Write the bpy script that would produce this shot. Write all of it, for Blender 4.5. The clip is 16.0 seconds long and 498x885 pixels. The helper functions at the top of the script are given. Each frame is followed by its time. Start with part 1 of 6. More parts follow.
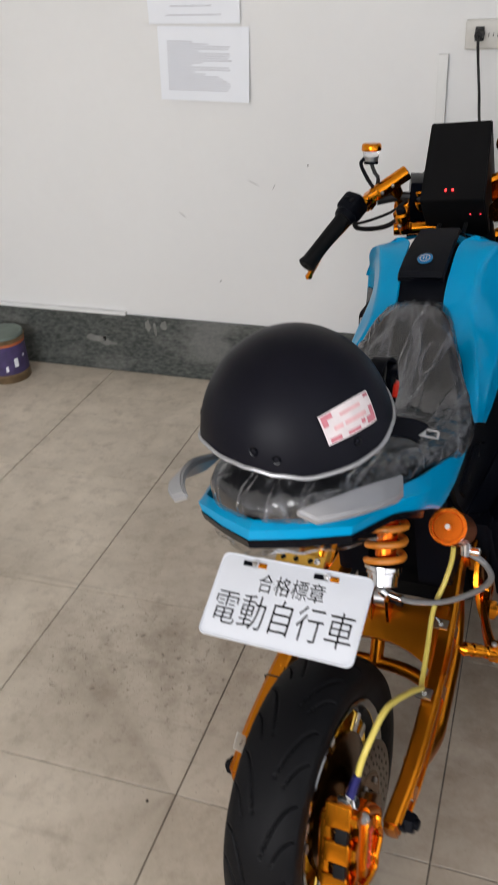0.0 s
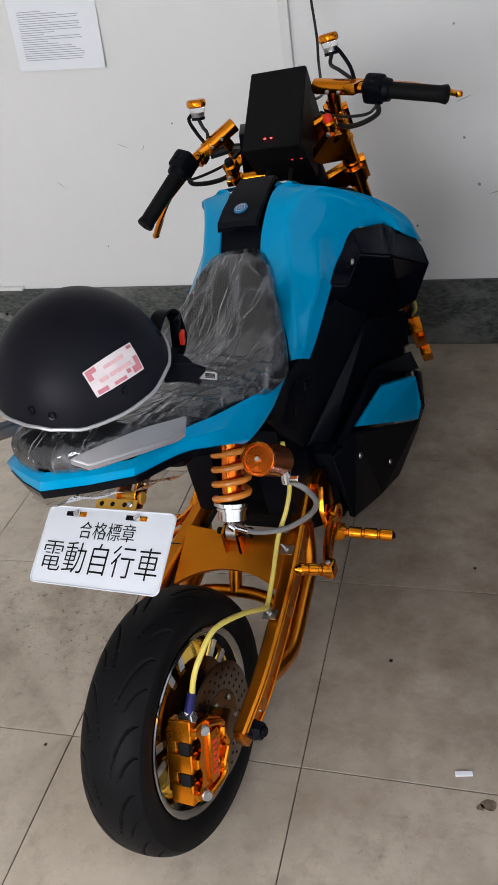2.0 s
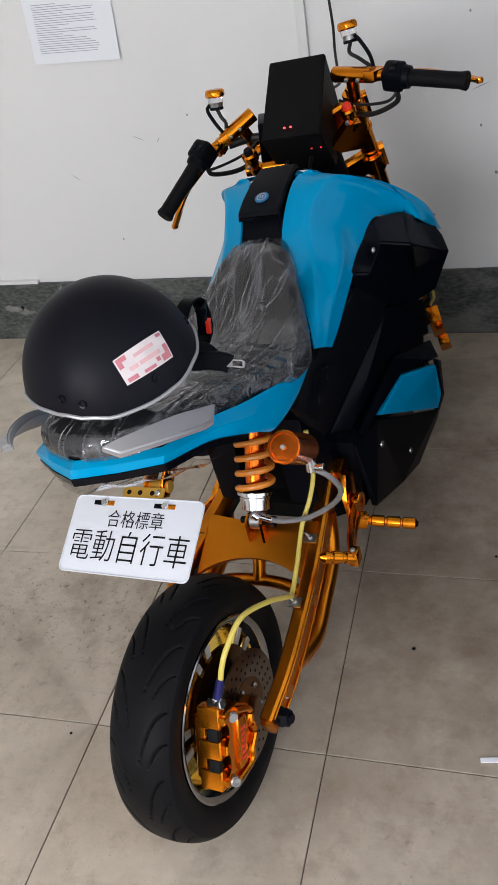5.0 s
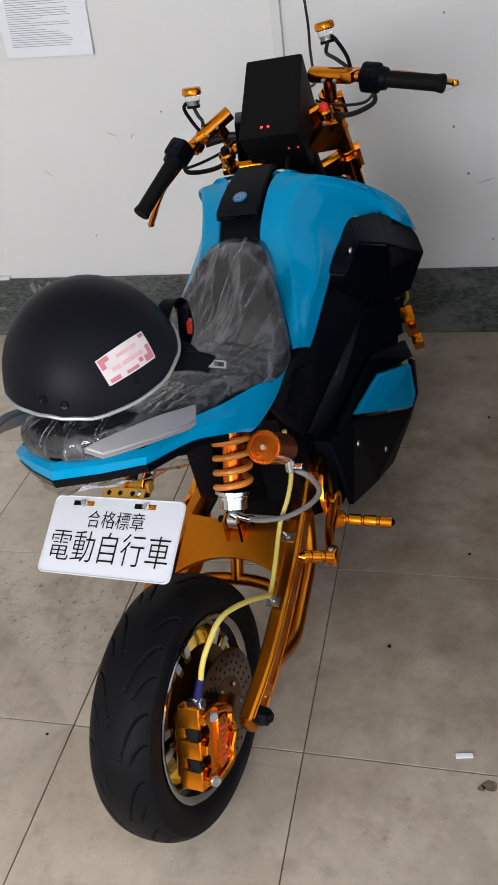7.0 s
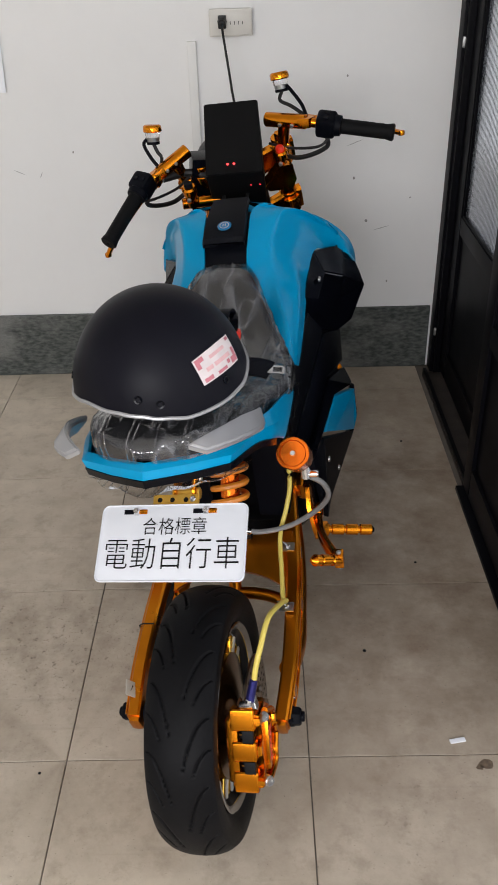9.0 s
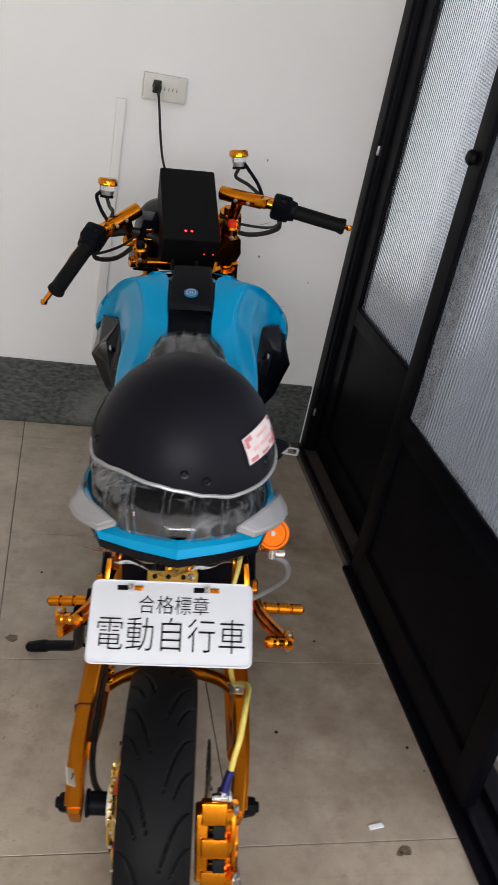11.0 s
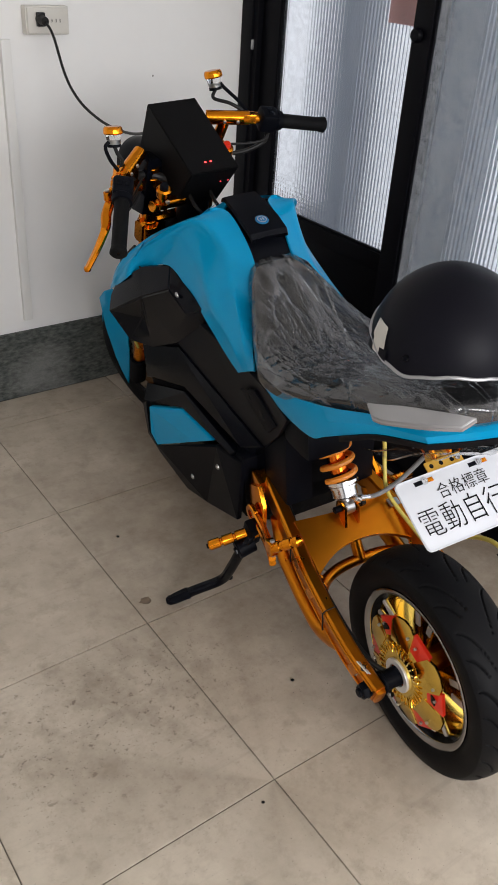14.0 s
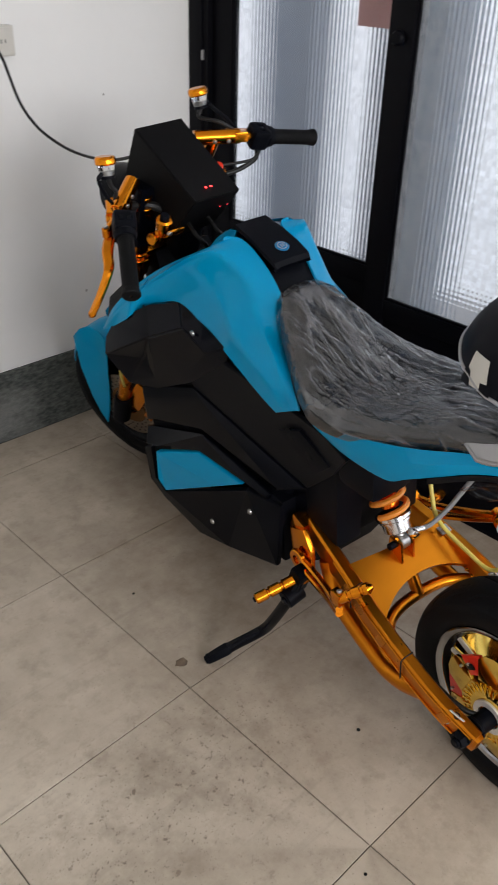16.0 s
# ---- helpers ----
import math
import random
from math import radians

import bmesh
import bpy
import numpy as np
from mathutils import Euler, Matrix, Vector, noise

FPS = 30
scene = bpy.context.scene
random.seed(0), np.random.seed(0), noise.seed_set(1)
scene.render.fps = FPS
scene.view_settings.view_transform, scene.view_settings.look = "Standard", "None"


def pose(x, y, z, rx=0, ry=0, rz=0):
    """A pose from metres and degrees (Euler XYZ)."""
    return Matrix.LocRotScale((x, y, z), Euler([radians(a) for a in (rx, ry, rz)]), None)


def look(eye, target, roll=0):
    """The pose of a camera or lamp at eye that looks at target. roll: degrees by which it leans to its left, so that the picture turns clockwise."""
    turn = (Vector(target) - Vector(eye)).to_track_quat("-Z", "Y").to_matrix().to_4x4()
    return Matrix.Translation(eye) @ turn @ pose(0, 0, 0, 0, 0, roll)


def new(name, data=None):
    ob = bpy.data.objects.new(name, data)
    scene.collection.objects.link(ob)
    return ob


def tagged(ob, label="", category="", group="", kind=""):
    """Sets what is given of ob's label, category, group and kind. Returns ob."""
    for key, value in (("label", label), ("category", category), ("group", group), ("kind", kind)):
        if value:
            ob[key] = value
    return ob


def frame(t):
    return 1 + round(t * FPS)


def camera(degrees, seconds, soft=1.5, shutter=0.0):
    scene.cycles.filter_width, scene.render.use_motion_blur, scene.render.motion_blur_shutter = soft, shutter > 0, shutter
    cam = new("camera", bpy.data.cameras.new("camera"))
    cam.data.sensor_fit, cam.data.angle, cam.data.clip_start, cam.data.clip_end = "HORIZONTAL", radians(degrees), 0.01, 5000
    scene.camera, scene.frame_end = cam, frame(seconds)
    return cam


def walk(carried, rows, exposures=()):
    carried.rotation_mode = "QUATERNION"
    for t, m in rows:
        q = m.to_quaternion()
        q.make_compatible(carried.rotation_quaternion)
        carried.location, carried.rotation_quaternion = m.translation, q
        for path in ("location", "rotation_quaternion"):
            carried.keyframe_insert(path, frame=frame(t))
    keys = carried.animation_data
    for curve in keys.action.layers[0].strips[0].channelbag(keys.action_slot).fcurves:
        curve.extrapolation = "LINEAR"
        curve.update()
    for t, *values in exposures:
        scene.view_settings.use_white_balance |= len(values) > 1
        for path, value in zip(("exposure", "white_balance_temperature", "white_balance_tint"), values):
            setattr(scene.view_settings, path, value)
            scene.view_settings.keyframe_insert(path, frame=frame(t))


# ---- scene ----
cam = camera(33.3, 16.0, shutter=0.35)
PATH = [
    (0, (0.544, -0.906, 1.418), (-0.057, 0.696, 0.382), -3.6),
    (0.5, (0.679, -0.942, 1.403), (0.01, 0.559, 0.261), -3.1),
    (1, (0.772, -0.94, 1.414), (0.102, 0.536, 0.242), -5.1),
    (1.5, (0.826, -0.931, 1.433), (0.251, 0.617, 0.305), -7.7),
    (2, (0.819, -0.914, 1.432), (0.273, 0.645, 0.304), -9.4),
    (2.5, (0.808, -0.92, 1.427), (0.27, 0.639, 0.296), -9.9),
    (3, (0.809, -0.935, 1.42), (0.243, 0.617, 0.293), -10.4),
    (3.5, (0.806, -0.946, 1.422), (0.232, 0.603, 0.294), -10.4),
    (6, (0.792, -0.919, 1.438), (0.253, 0.628, 0.29), -9.7),
    (6.5, (0.797, -0.923, 1.441), (0.3, 0.634, 0.288), -9.5),
    (7, (0.777, -0.931, 1.439), (0.284, 0.626, 0.285), -8.8),
    (7.5, (0.707, -0.958, 1.448), (0.266, 0.621, 0.303), -7.8),
    (8, (0.569, -1.016, 1.445), (0.388, 0.624, 0.314), -4.6),
    (8.5, (0.48, -1.069, 1.442), (0.449, 0.609, 0.355), -2.1),
    (8.7, (0.454, -1.074, 1.439), (0.418, 0.607, 0.356), -1.9),
    (10.8, (0.139, -0.997, 1.42), (0.455, 0.737, 0.474), 7.8),
    (11, (0.083, -1.002, 1.422), (0.557, 0.712, 0.505), 11.7),
    (11.5, (-0.153, -1.006, 1.403), (0.4, 0.666, 0.455), 9.3),
    (12, (-0.279, -0.97, 1.385), (0.383, 0.624, 0.375), 8.6),
    (12.5, (-0.35, -0.866, 1.371), (0.404, 0.678, 0.347), 10.4),
    (13, (-0.444, -0.787, 1.388), (0.36, 0.726, 0.356), 10.0),
    (13.5, (-0.571, -0.768, 1.398), (0.395, 0.634, 0.349), 7.9),
    (14, (-0.702, -0.772, 1.407), (0.331, 0.583, 0.36), 4.0),
    (14.5, (-0.752, -0.766, 1.41), (0.318, 0.564, 0.367), 3.2),
    (15, (-0.779, -0.708, 1.41), (0.299, 0.61, 0.362), 4.0),
    (15.5, (-0.791, -0.554, 1.395), (0.307, 0.75, 0.349), 3.1),
    (16, (-0.812, -0.48, 1.404), (0.393, 0.734, 0.367), 1.8),
]
walk(cam, [(t, look(eye, target, roll)) for t, eye, target, roll in PATH], [(0.0, 0.02, 6420, 10), (0.5, -0.17, 6250, 10), (1.0, -0.17, 6200, 10), (2.5, 0.02, 6200, 10), (7.5, 0.04, 6250, 10),
      (8.5, 0.02, 6420, 10), (11.0, 0.02, 6480, 10), (13.0, 0.10, 6480, 10), (15.0, 0.17, 6440, 10), (16.0, 0.22, 6400, 10)])

# ---- world and light ----
world = bpy.data.worlds.new("daylight")
scene.world = world
world.use_nodes = True
wn = world.node_tree.nodes
sky = wn.new("ShaderNodeTexSky")
sky.sky_type, sky.sun_disc = "NISHITA", False
sky.sun_elevation, sky.sun_rotation = radians(50), radians(217)
sky.air_density, sky.dust_density = 1.0, 3.0
wn["Background"].inputs["Strength"].default_value = 0.14
world.node_tree.links.new(sky.outputs["Color"], wn["Background"].inputs["Color"])


def lamp(name, kind, m, energy, color=(1, 1, 1), size=None):
    data = bpy.data.lights.new(name, kind)
    data.energy, data.color = energy, color
    if kind == "AREA":
        data.shape, data.size, data.size_y = "RECTANGLE", size[0], size[1]
    if kind == "SUN":
        data.angle = size
    ob = new(name, data)
    ob.matrix_world = m
    return ob


lamp("sun", "SUN", look((-3.0, -4.0, 6.0), (0, 0, 0)), 1.2, (1.0, 0.96, 0.9), radians(14))
# sky light from the open sliding door; front lamp added, its opening unseen
lamp("door_daylight", "AREA", look((1.12, -1.05, 1.25), (0.0, -0.85, 0.7)), 5.0, (1.0, 0.985, 0.99), (1.5, 2.1))
lamp("added_front_lamp", "AREA", look((-0.38, -3.52, 1.80), (0.15, 0.9, 0.85)), 98, (1.0, 0.98, 0.985), (2.35, 1.3))


# ---- materials ----
def material(name, color, rough=0.5, metal=0.0, var=0.0, scale=8.0, fine=0.0, bump=0.0, bump_scale=120.0, coat=0.0,
             rough_var=0.0, color2=None, spec=0.5):
    m = bpy.data.materials.new(name)
    m.use_nodes = True
    nt = m.node_tree
    N, L = nt.nodes, nt.links
    b = N["Principled BSDF"]
    b.inputs["Roughness"].default_value, b.inputs["Metallic"].default_value = rough, metal
    b.inputs["Coat Weight"].default_value, b.inputs["Coat Roughness"].default_value = coat, 0.035
    b.inputs["Specular IOR Level"].default_value = 0.5 if spec < 0.21 else spec
    b.inputs["IOR"].default_value = 1.12 + spec * 0.6 if spec < 0.21 else 1.5
    b.inputs["Base Color"].default_value = (*color, 1)
    tc = N.new("ShaderNodeTexCoord")
    if var or fine or color2:
        big, small = N.new("ShaderNodeTexNoise"), N.new("ShaderNodeTexNoise")
        big.inputs["Scale"].default_value, small.inputs["Scale"].default_value = scale, scale * 14
        big.inputs["Detail"].default_value = small.inputs["Detail"].default_value = 6
        for n in (big, small):
            L.new(tc.outputs["Object"], n.inputs["Vector"])
        ramp = N.new("ShaderNodeMapRange")
        ramp.inputs[1].default_value, ramp.inputs[2].default_value = 0.3, 0.7
        L.new(big.outputs["Fac"], ramp.inputs[0])
        mix = N.new("ShaderNodeMix")
        mix.data_type = "RGBA"
        c2 = color2 or tuple(max(0, c * (1 - var)) for c in color)
        mix.inputs["A"].default_value, mix.inputs["B"].default_value = (*color, 1), (*c2, 1)
        L.new(ramp.outputs[0], mix.inputs["Factor"])
        hs = N.new("ShaderNodeHueSaturation")
        val = N.new("ShaderNodeMapRange")
        val.inputs[3].default_value, val.inputs[4].default_value = 1 - fine, 1 + fine
        L.new(small.outputs["Fac"], val.inputs[0])
        L.new(val.outputs[0], hs.inputs["Value"])
        L.new(mix.outputs["Result"], hs.inputs["Color"])
        L.new(hs.outputs["Color"], b.inputs["Base Color"])
        if rough_var:
            rr = N.new("ShaderNodeMapRange")
            rr.inputs[3].default_value, rr.inputs[4].default_value = max(0.02, rough - rough_var), min(1, rough + rough_var)
            L.new(big.outputs["Fac"], rr.inputs[0])
            L.new(rr.outputs[0], b.inputs["Roughness"])
    if bump:
        bn, bt = N.new("ShaderNodeBump"), N.new("ShaderNodeTexNoise")
        bt.inputs["Scale"].default_value, bt.inputs["Detail"].default_value = bump_scale, 5
        bn.inputs["Strength"].default_value, bn.inputs["Distance"].default_value = bump, 0.004
        L.new(tc.outputs["Object"], bt.inputs["Vector"])
        L.new(bt.outputs["Fac"], bn.inputs["Height"])
        L.new(bn.outputs["Normal"], b.inputs["Normal"])
    return m


M_WALL = material("wall_paint", (0.80, 0.80, 0.79), 0.75, var=0.04, scale=1.6, fine=0.015, bump=0.08, bump_scale=60)
M_OUTSIDE_WALL = material("outside_wall", (0.72, 0.73, 0.75), 0.8, var=0.1, scale=2)
M_DARK_WALL = material("dark_wall", (0.16, 0.15, 0.14), 0.8, var=0.2, scale=3)
M_DOOR_BLACK = material("black_door_enamel", (0.003, 0.003, 0.0048), 0.45, var=0.3, scale=5, bump=0.05, rough_var=0.1, spec=0.10)
M_THRESHOLD = material("worn_dark_wood", (0.045, 0.034, 0.028), 0.7, var=0.5, scale=14, bump=0.2)
M_GROUT = material("grout", (0.14, 0.12, 0.10), 0.9, var=0.3, scale=12)
M_CONCRETE = material("concrete", (0.32, 0.31, 0.3), 0.85, var=0.2, scale=4, bump=0.2)
M_CEIL = material("ceiling_paint", (0.7, 0.69, 0.67), 0.85, var=0.05, scale=2)
M_BLUE = material("cyan_lacquer", (0.0, 0.275, 0.525), 0.30, spec=0.06, coat=0.30, var=0.04, scale=9)
M_BLACK_GLOSS = material("black_gloss_plastic", (0.0024, 0.0030, 0.0058), 0.24, spec=0.14, coat=0.05, var=0.3, scale=14, rough_var=0.08)
M_BLACK_MATT = material("black_matt_plastic", (0.0032, 0.0038, 0.0065), 0.46, spec=0.08, var=0.3, scale=10, bump=0.1, bump_scale=500)
M_HELMET = material("matt_black_helmet", (0.005, 0.005, 0.009), 0.45, spec=0.15, var=0.25, scale=7, bump=0.05, bump_scale=900, rough_var=0.08)
M_BOX = material("black_powder_coat", (0.005, 0.005, 0.0055), 0.55, spec=0.10, bump=0.12, bump_scale=1400, var=0.2, scale=20)
M_RUBBER = material("tyre_rubber", (0.007, 0.007, 0.008), 0.5, spec=0.10, var=0.35, scale=11, fine=0.12, bump=0.12, bump_scale=600, rough_var=0.1)
M_GRIP = material("grip_rubber", (0.006, 0.006, 0.0065), 0.6, spec=0.12, bump=0.25, bump_scale=700, var=0.2)
M_GOLD = material("gold_anodised", (0.80, 0.262, 0.012), 0.20, metal=1.0, var=0.14, scale=16, rough_var=0.07)
M_GOLD_SATIN = material("gold_satin_aluminium", (0.70, 0.232, 0.012), 0.30, metal=1.0, var=0.15, scale=12, rough_var=0.08, bump=0.05, bump_scale=300)
M_GOLD_MIRROR = material("gold_mirror", (0.85, 0.58, 0.12), 0.12, metal=1.0, var=0.1, scale=20)
M_GOLD_PALE = material("pale_gold_plate", (0.80, 0.47, 0.08), 0.42, metal=0.8, var=0.1, scale=20)
# gold for parts inside the wheel, with their shade put into the colour
M_GOLD_SHADED = material("shaded_gold", (0.17, 0.075, 0.014), 0.20, metal=0.95, var=0.35, scale=24, rough_var=0.1)
M_RIM = material("rim_polish", (0.42, 0.42, 0.43), 0.16, metal=1.0, var=0.25, scale=14)
M_MACHINED = material("machined_alloy", (0.80, 0.80, 0.80), 0.38, metal=0.55, var=0.1, scale=30)
M_ORANGE = material("orange_anodised", (0.86, 0.17, 0.012), 0.20, metal=0.92, var=0.1, scale=16)
M_SPRING = material("orange_spring_paint", (0.90, 0.30, 0.03), 0.35, coat=0.3, var=0.1, scale=20)
M_CHROME = material("polished_steel", (0.75, 0.75, 0.76), 0.18, metal=1.0, var=0.15, scale=20)
M_DISC = material("heat_stained_steel", (0.26, 0.22, 0.18), 0.28, metal=1.0, var=0.3, scale=18)
M_STEEL = material("dull_steel", (0.5, 0.5, 0.5), 0.35, metal=1.0, var=0.2, scale=25)
M_SILVER = material("silver_paint", (0.38, 0.38, 0.39), 0.34, metal=0.4, var=0.08, scale=14)
M_RED = material("red_lacquer", (0.78, 0.03, 0.012), 0.3, coat=0.3, var=0.1, scale=20)
M_YELLOW = material("yellow_hose", (0.72, 0.58, 0.12), 0.4, var=0.08, scale=20)
M_BLUE_FIT = material("blue_anodised", (0.03, 0.03, 0.16), 0.35, metal=0.7)
M_GREY_HOSE = material("grey_hose", (0.22, 0.22, 0.22), 0.4, metal=0.2, var=0.15, scale=50)
M_WHITE_PLATE = material("white_reflective_plate", (0.68, 0.70, 0.74), 0.4, var=0.03, scale=10, fine=0.01)
M_INK = material("black_ink", (0.006, 0.006, 0.0065), 0.5, spec=0.15)
M_VINYL = material("dark_grey_vinyl", (0.012, 0.012, 0.014), 0.5, spec=0.2, var=0.2, scale=9)
M_PAPER = material("white_paper", (0.86, 0.885, 0.93), 0.8, var=0.03, scale=5)
M_PRINT = material("grey_print", (0.42, 0.42, 0.45), 0.8)
M_PLASTIC_WHITE = material("off_white_plastic", (0.62, 0.6, 0.55), 0.4, var=0.08, scale=20)
M_PINK = material("pink_print", (0.72, 0.44, 0.45), 0.7, var=0.15, scale=90)
M_ROSE = material("rose_print", (0.60, 0.20, 0.24), 0.6, var=0.3, scale=60)
M_CABLE = material("black_cable", (0.012, 0.012, 0.012), 0.45, var=0.2, scale=30, spec=0.25)
M_BADGE = material("blue_badge", (0.01, 0.16, 0.36), 0.25, coat=0.5, var=0.1, scale=60)
M_CARBON = material("carbon_weave", (0.0050, 0.0058, 0.0090), 0.38, spec=0.14, var=0.5, scale=200)
M_LABEL = material("dark_tin_label", (0.07, 0.05, 0.16), 0.5, var=0.5, scale=25)
M_TIN = material("rusty_tin", (0.32, 0.22, 0.12), 0.5, metal=0.5, var=0.5, scale=20)
M_TIN_GREEN = material("grey_green_paint_lid", (0.16, 0.2, 0.17), 0.6, var=0.3, scale=12)


def floor_material():
    """Worn beige stone-look tiles: each tile a slightly different tone, grey mottling, small dark scuffs."""
    m = material("beige_floor_tile", (0.50, 0.44, 0.36), 0.42)
    N, L = m.node_tree.nodes, m.node_tree.links
    b = N["Principled BSDF"]
    geo = N.new("ShaderNodeNewGeometry")
    info = N.new("ShaderNodeObjectInfo")

    def noise_tex(scale, detail, rough=0.6):
        n = N.new("ShaderNodeTexNoise")
        n.inputs["Scale"].default_value, n.inputs["Detail"].default_value, n.inputs["Roughness"].default_value = scale, detail, rough
        L.new(geo.outputs["Position"], n.inputs["Vector"])
        return n

    def span(src, a, z, lo=0.0, hi=1.0):
        r = N.new("ShaderNodeMapRange")
        for i, v in zip((1, 2, 3, 4), (a, z, lo, hi)):
            r.inputs[i].default_value = v
        L.new(src, r.inputs[0])
        return r.outputs[0]

    def blend(fac, a, c):
        x = N.new("ShaderNodeMix")
        x.data_type = "RGBA"
        L.new(fac, x.inputs["Factor"])
        L.new(a, x.inputs["A"])
        x.inputs["B"].default_value = (*c, 1)
        return x.outputs["Result"]

    base = N.new("ShaderNodeMix")
    base.data_type = "RGBA"
    base.inputs["A"].default_value, base.inputs["B"].default_value = (0.64, 0.562, 0.455, 1), (0.455, 0.395, 0.312, 1)
    L.new(span(noise_tex(3.2, 9, 0.68).outputs["Fac"], 0.38, 0.64), base.inputs["Factor"])
    col = blend(span(noise_tex(17, 8, 0.7).outputs["Fac"], 0.50, 0.70, 0, 0.54), base.outputs["Result"], (0.29, 0.235, 0.175))
    # scuffs come in patches, most of them on the trodden tiles beside the motorcycle
    patch_sum = span(noise_tex(2.1, 3).outputs["Fac"], 0.58, 0.78, 0, 0.6)
    for spot, near, far, gain in (((-0.29, 0.35, 0.0), 0.04, 0.26, 0.95), ((0.0, 0.35, 0.0), 0.04, 0.24, 0.80), ((-0.15, 0.20, 0.0), 0.05, 0.34, 0.45)):
        trod, patch = N.new("ShaderNodeVectorMath"), N.new("ShaderNodeMath")
        trod.operation, patch.operation, patch.use_clamp = "DISTANCE", "ADD", True
        L.new(geo.outputs["Position"], trod.inputs[0])
        trod.inputs[1].default_value = spot
        L.new(patch_sum, patch.inputs[0])
        L.new(span(trod.outputs["Value"], near, far, gain, 0.0), patch.inputs[1])
        patch_sum = patch.outputs[0]
    for size, lo, hi, gain, tone in ((52, 0.60, 0.65, 0.75, (0.125, 0.092, 0.066)), (120, 0.61, 0.68, 0.8, (0.090, 0.066, 0.048)), (9, 0.46, 0.70, 0.65, (0.25, 0.20, 0.15))):
        mul = N.new("ShaderNodeMath")
        mul.operation = "MULTIPLY"
        L.new(patch_sum, mul.inputs[0])
        L.new(span(noise_tex(size, 4, 0.7).outputs["Fac"], lo, hi), mul.inputs[1])
        col = blend(span(mul.outputs[0], 0, 1, 0, gain), col, tone)
    # trodden-in brown dirt and painted shade on the tiles between motorcycle and door
    shade_soil = N.new("ShaderNodeVectorMath")
    shade_soil.operation = "DISTANCE"
    L.new(geo.outputs["Position"], shade_soil.inputs[0])
    shade_soil.inputs[1].default_value = (0.82, 0.72, 0.0)
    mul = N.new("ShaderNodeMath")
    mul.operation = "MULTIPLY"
    L.new(span(shade_soil.outputs["Value"], 0.34, 1.45, 1.0, 0.0), mul.inputs[0])
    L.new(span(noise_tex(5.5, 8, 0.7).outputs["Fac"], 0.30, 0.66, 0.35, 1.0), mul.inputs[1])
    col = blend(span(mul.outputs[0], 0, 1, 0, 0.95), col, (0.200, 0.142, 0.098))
    # thin sparse specks and long faint drag marks everywhere
    col = blend(span(noise_tex(200, 2, 0.5).outputs["Fac"], 0.70, 0.75, 0, 0.8), col, (0.12, 0.10, 0.085))
    drag, turn = N.new("ShaderNodeTexNoise"), N.new("ShaderNodeMapping")
    turn.inputs["Rotation"].default_value, turn.inputs["Scale"].default_value = (0, 0, 0.9), (1.2, 22.0, 1.0)
    drag.inputs["Scale"].default_value, drag.inputs["Detail"].default_value = 1.6, 5
    L.new(geo.outputs["Position"], turn.inputs["Vector"])
    L.new(turn.outputs[0], drag.inputs["Vector"])
    col = blend(span(drag.outputs["Fac"], 0.62, 0.74, 0, 0.35), col, (0.30, 0.25, 0.20))
    hs = N.new("ShaderNodeHueSaturation")
    L.new(col, hs.inputs["Color"])
    L.new(span(info.outputs["Random"], 0, 1, 0.93, 1.05), hs.inputs["Value"])
    L.new(hs.outputs["Color"], b.inputs["Base Color"])
    L.new(span(noise_tex(9, 6).outputs["Fac"], 0.3, 0.7, 0.32, 0.6), b.inputs["Roughness"])
    bn = N.new("ShaderNodeBump")
    bn.inputs["Strength"].default_value, bn.inputs["Distance"].default_value = 0.18, 0.002
    L.new(noise_tex(120, 5).outputs["Fac"], bn.inputs["Height"])
    L.new(bn.outputs["Normal"], b.inputs["Normal"])
    return m


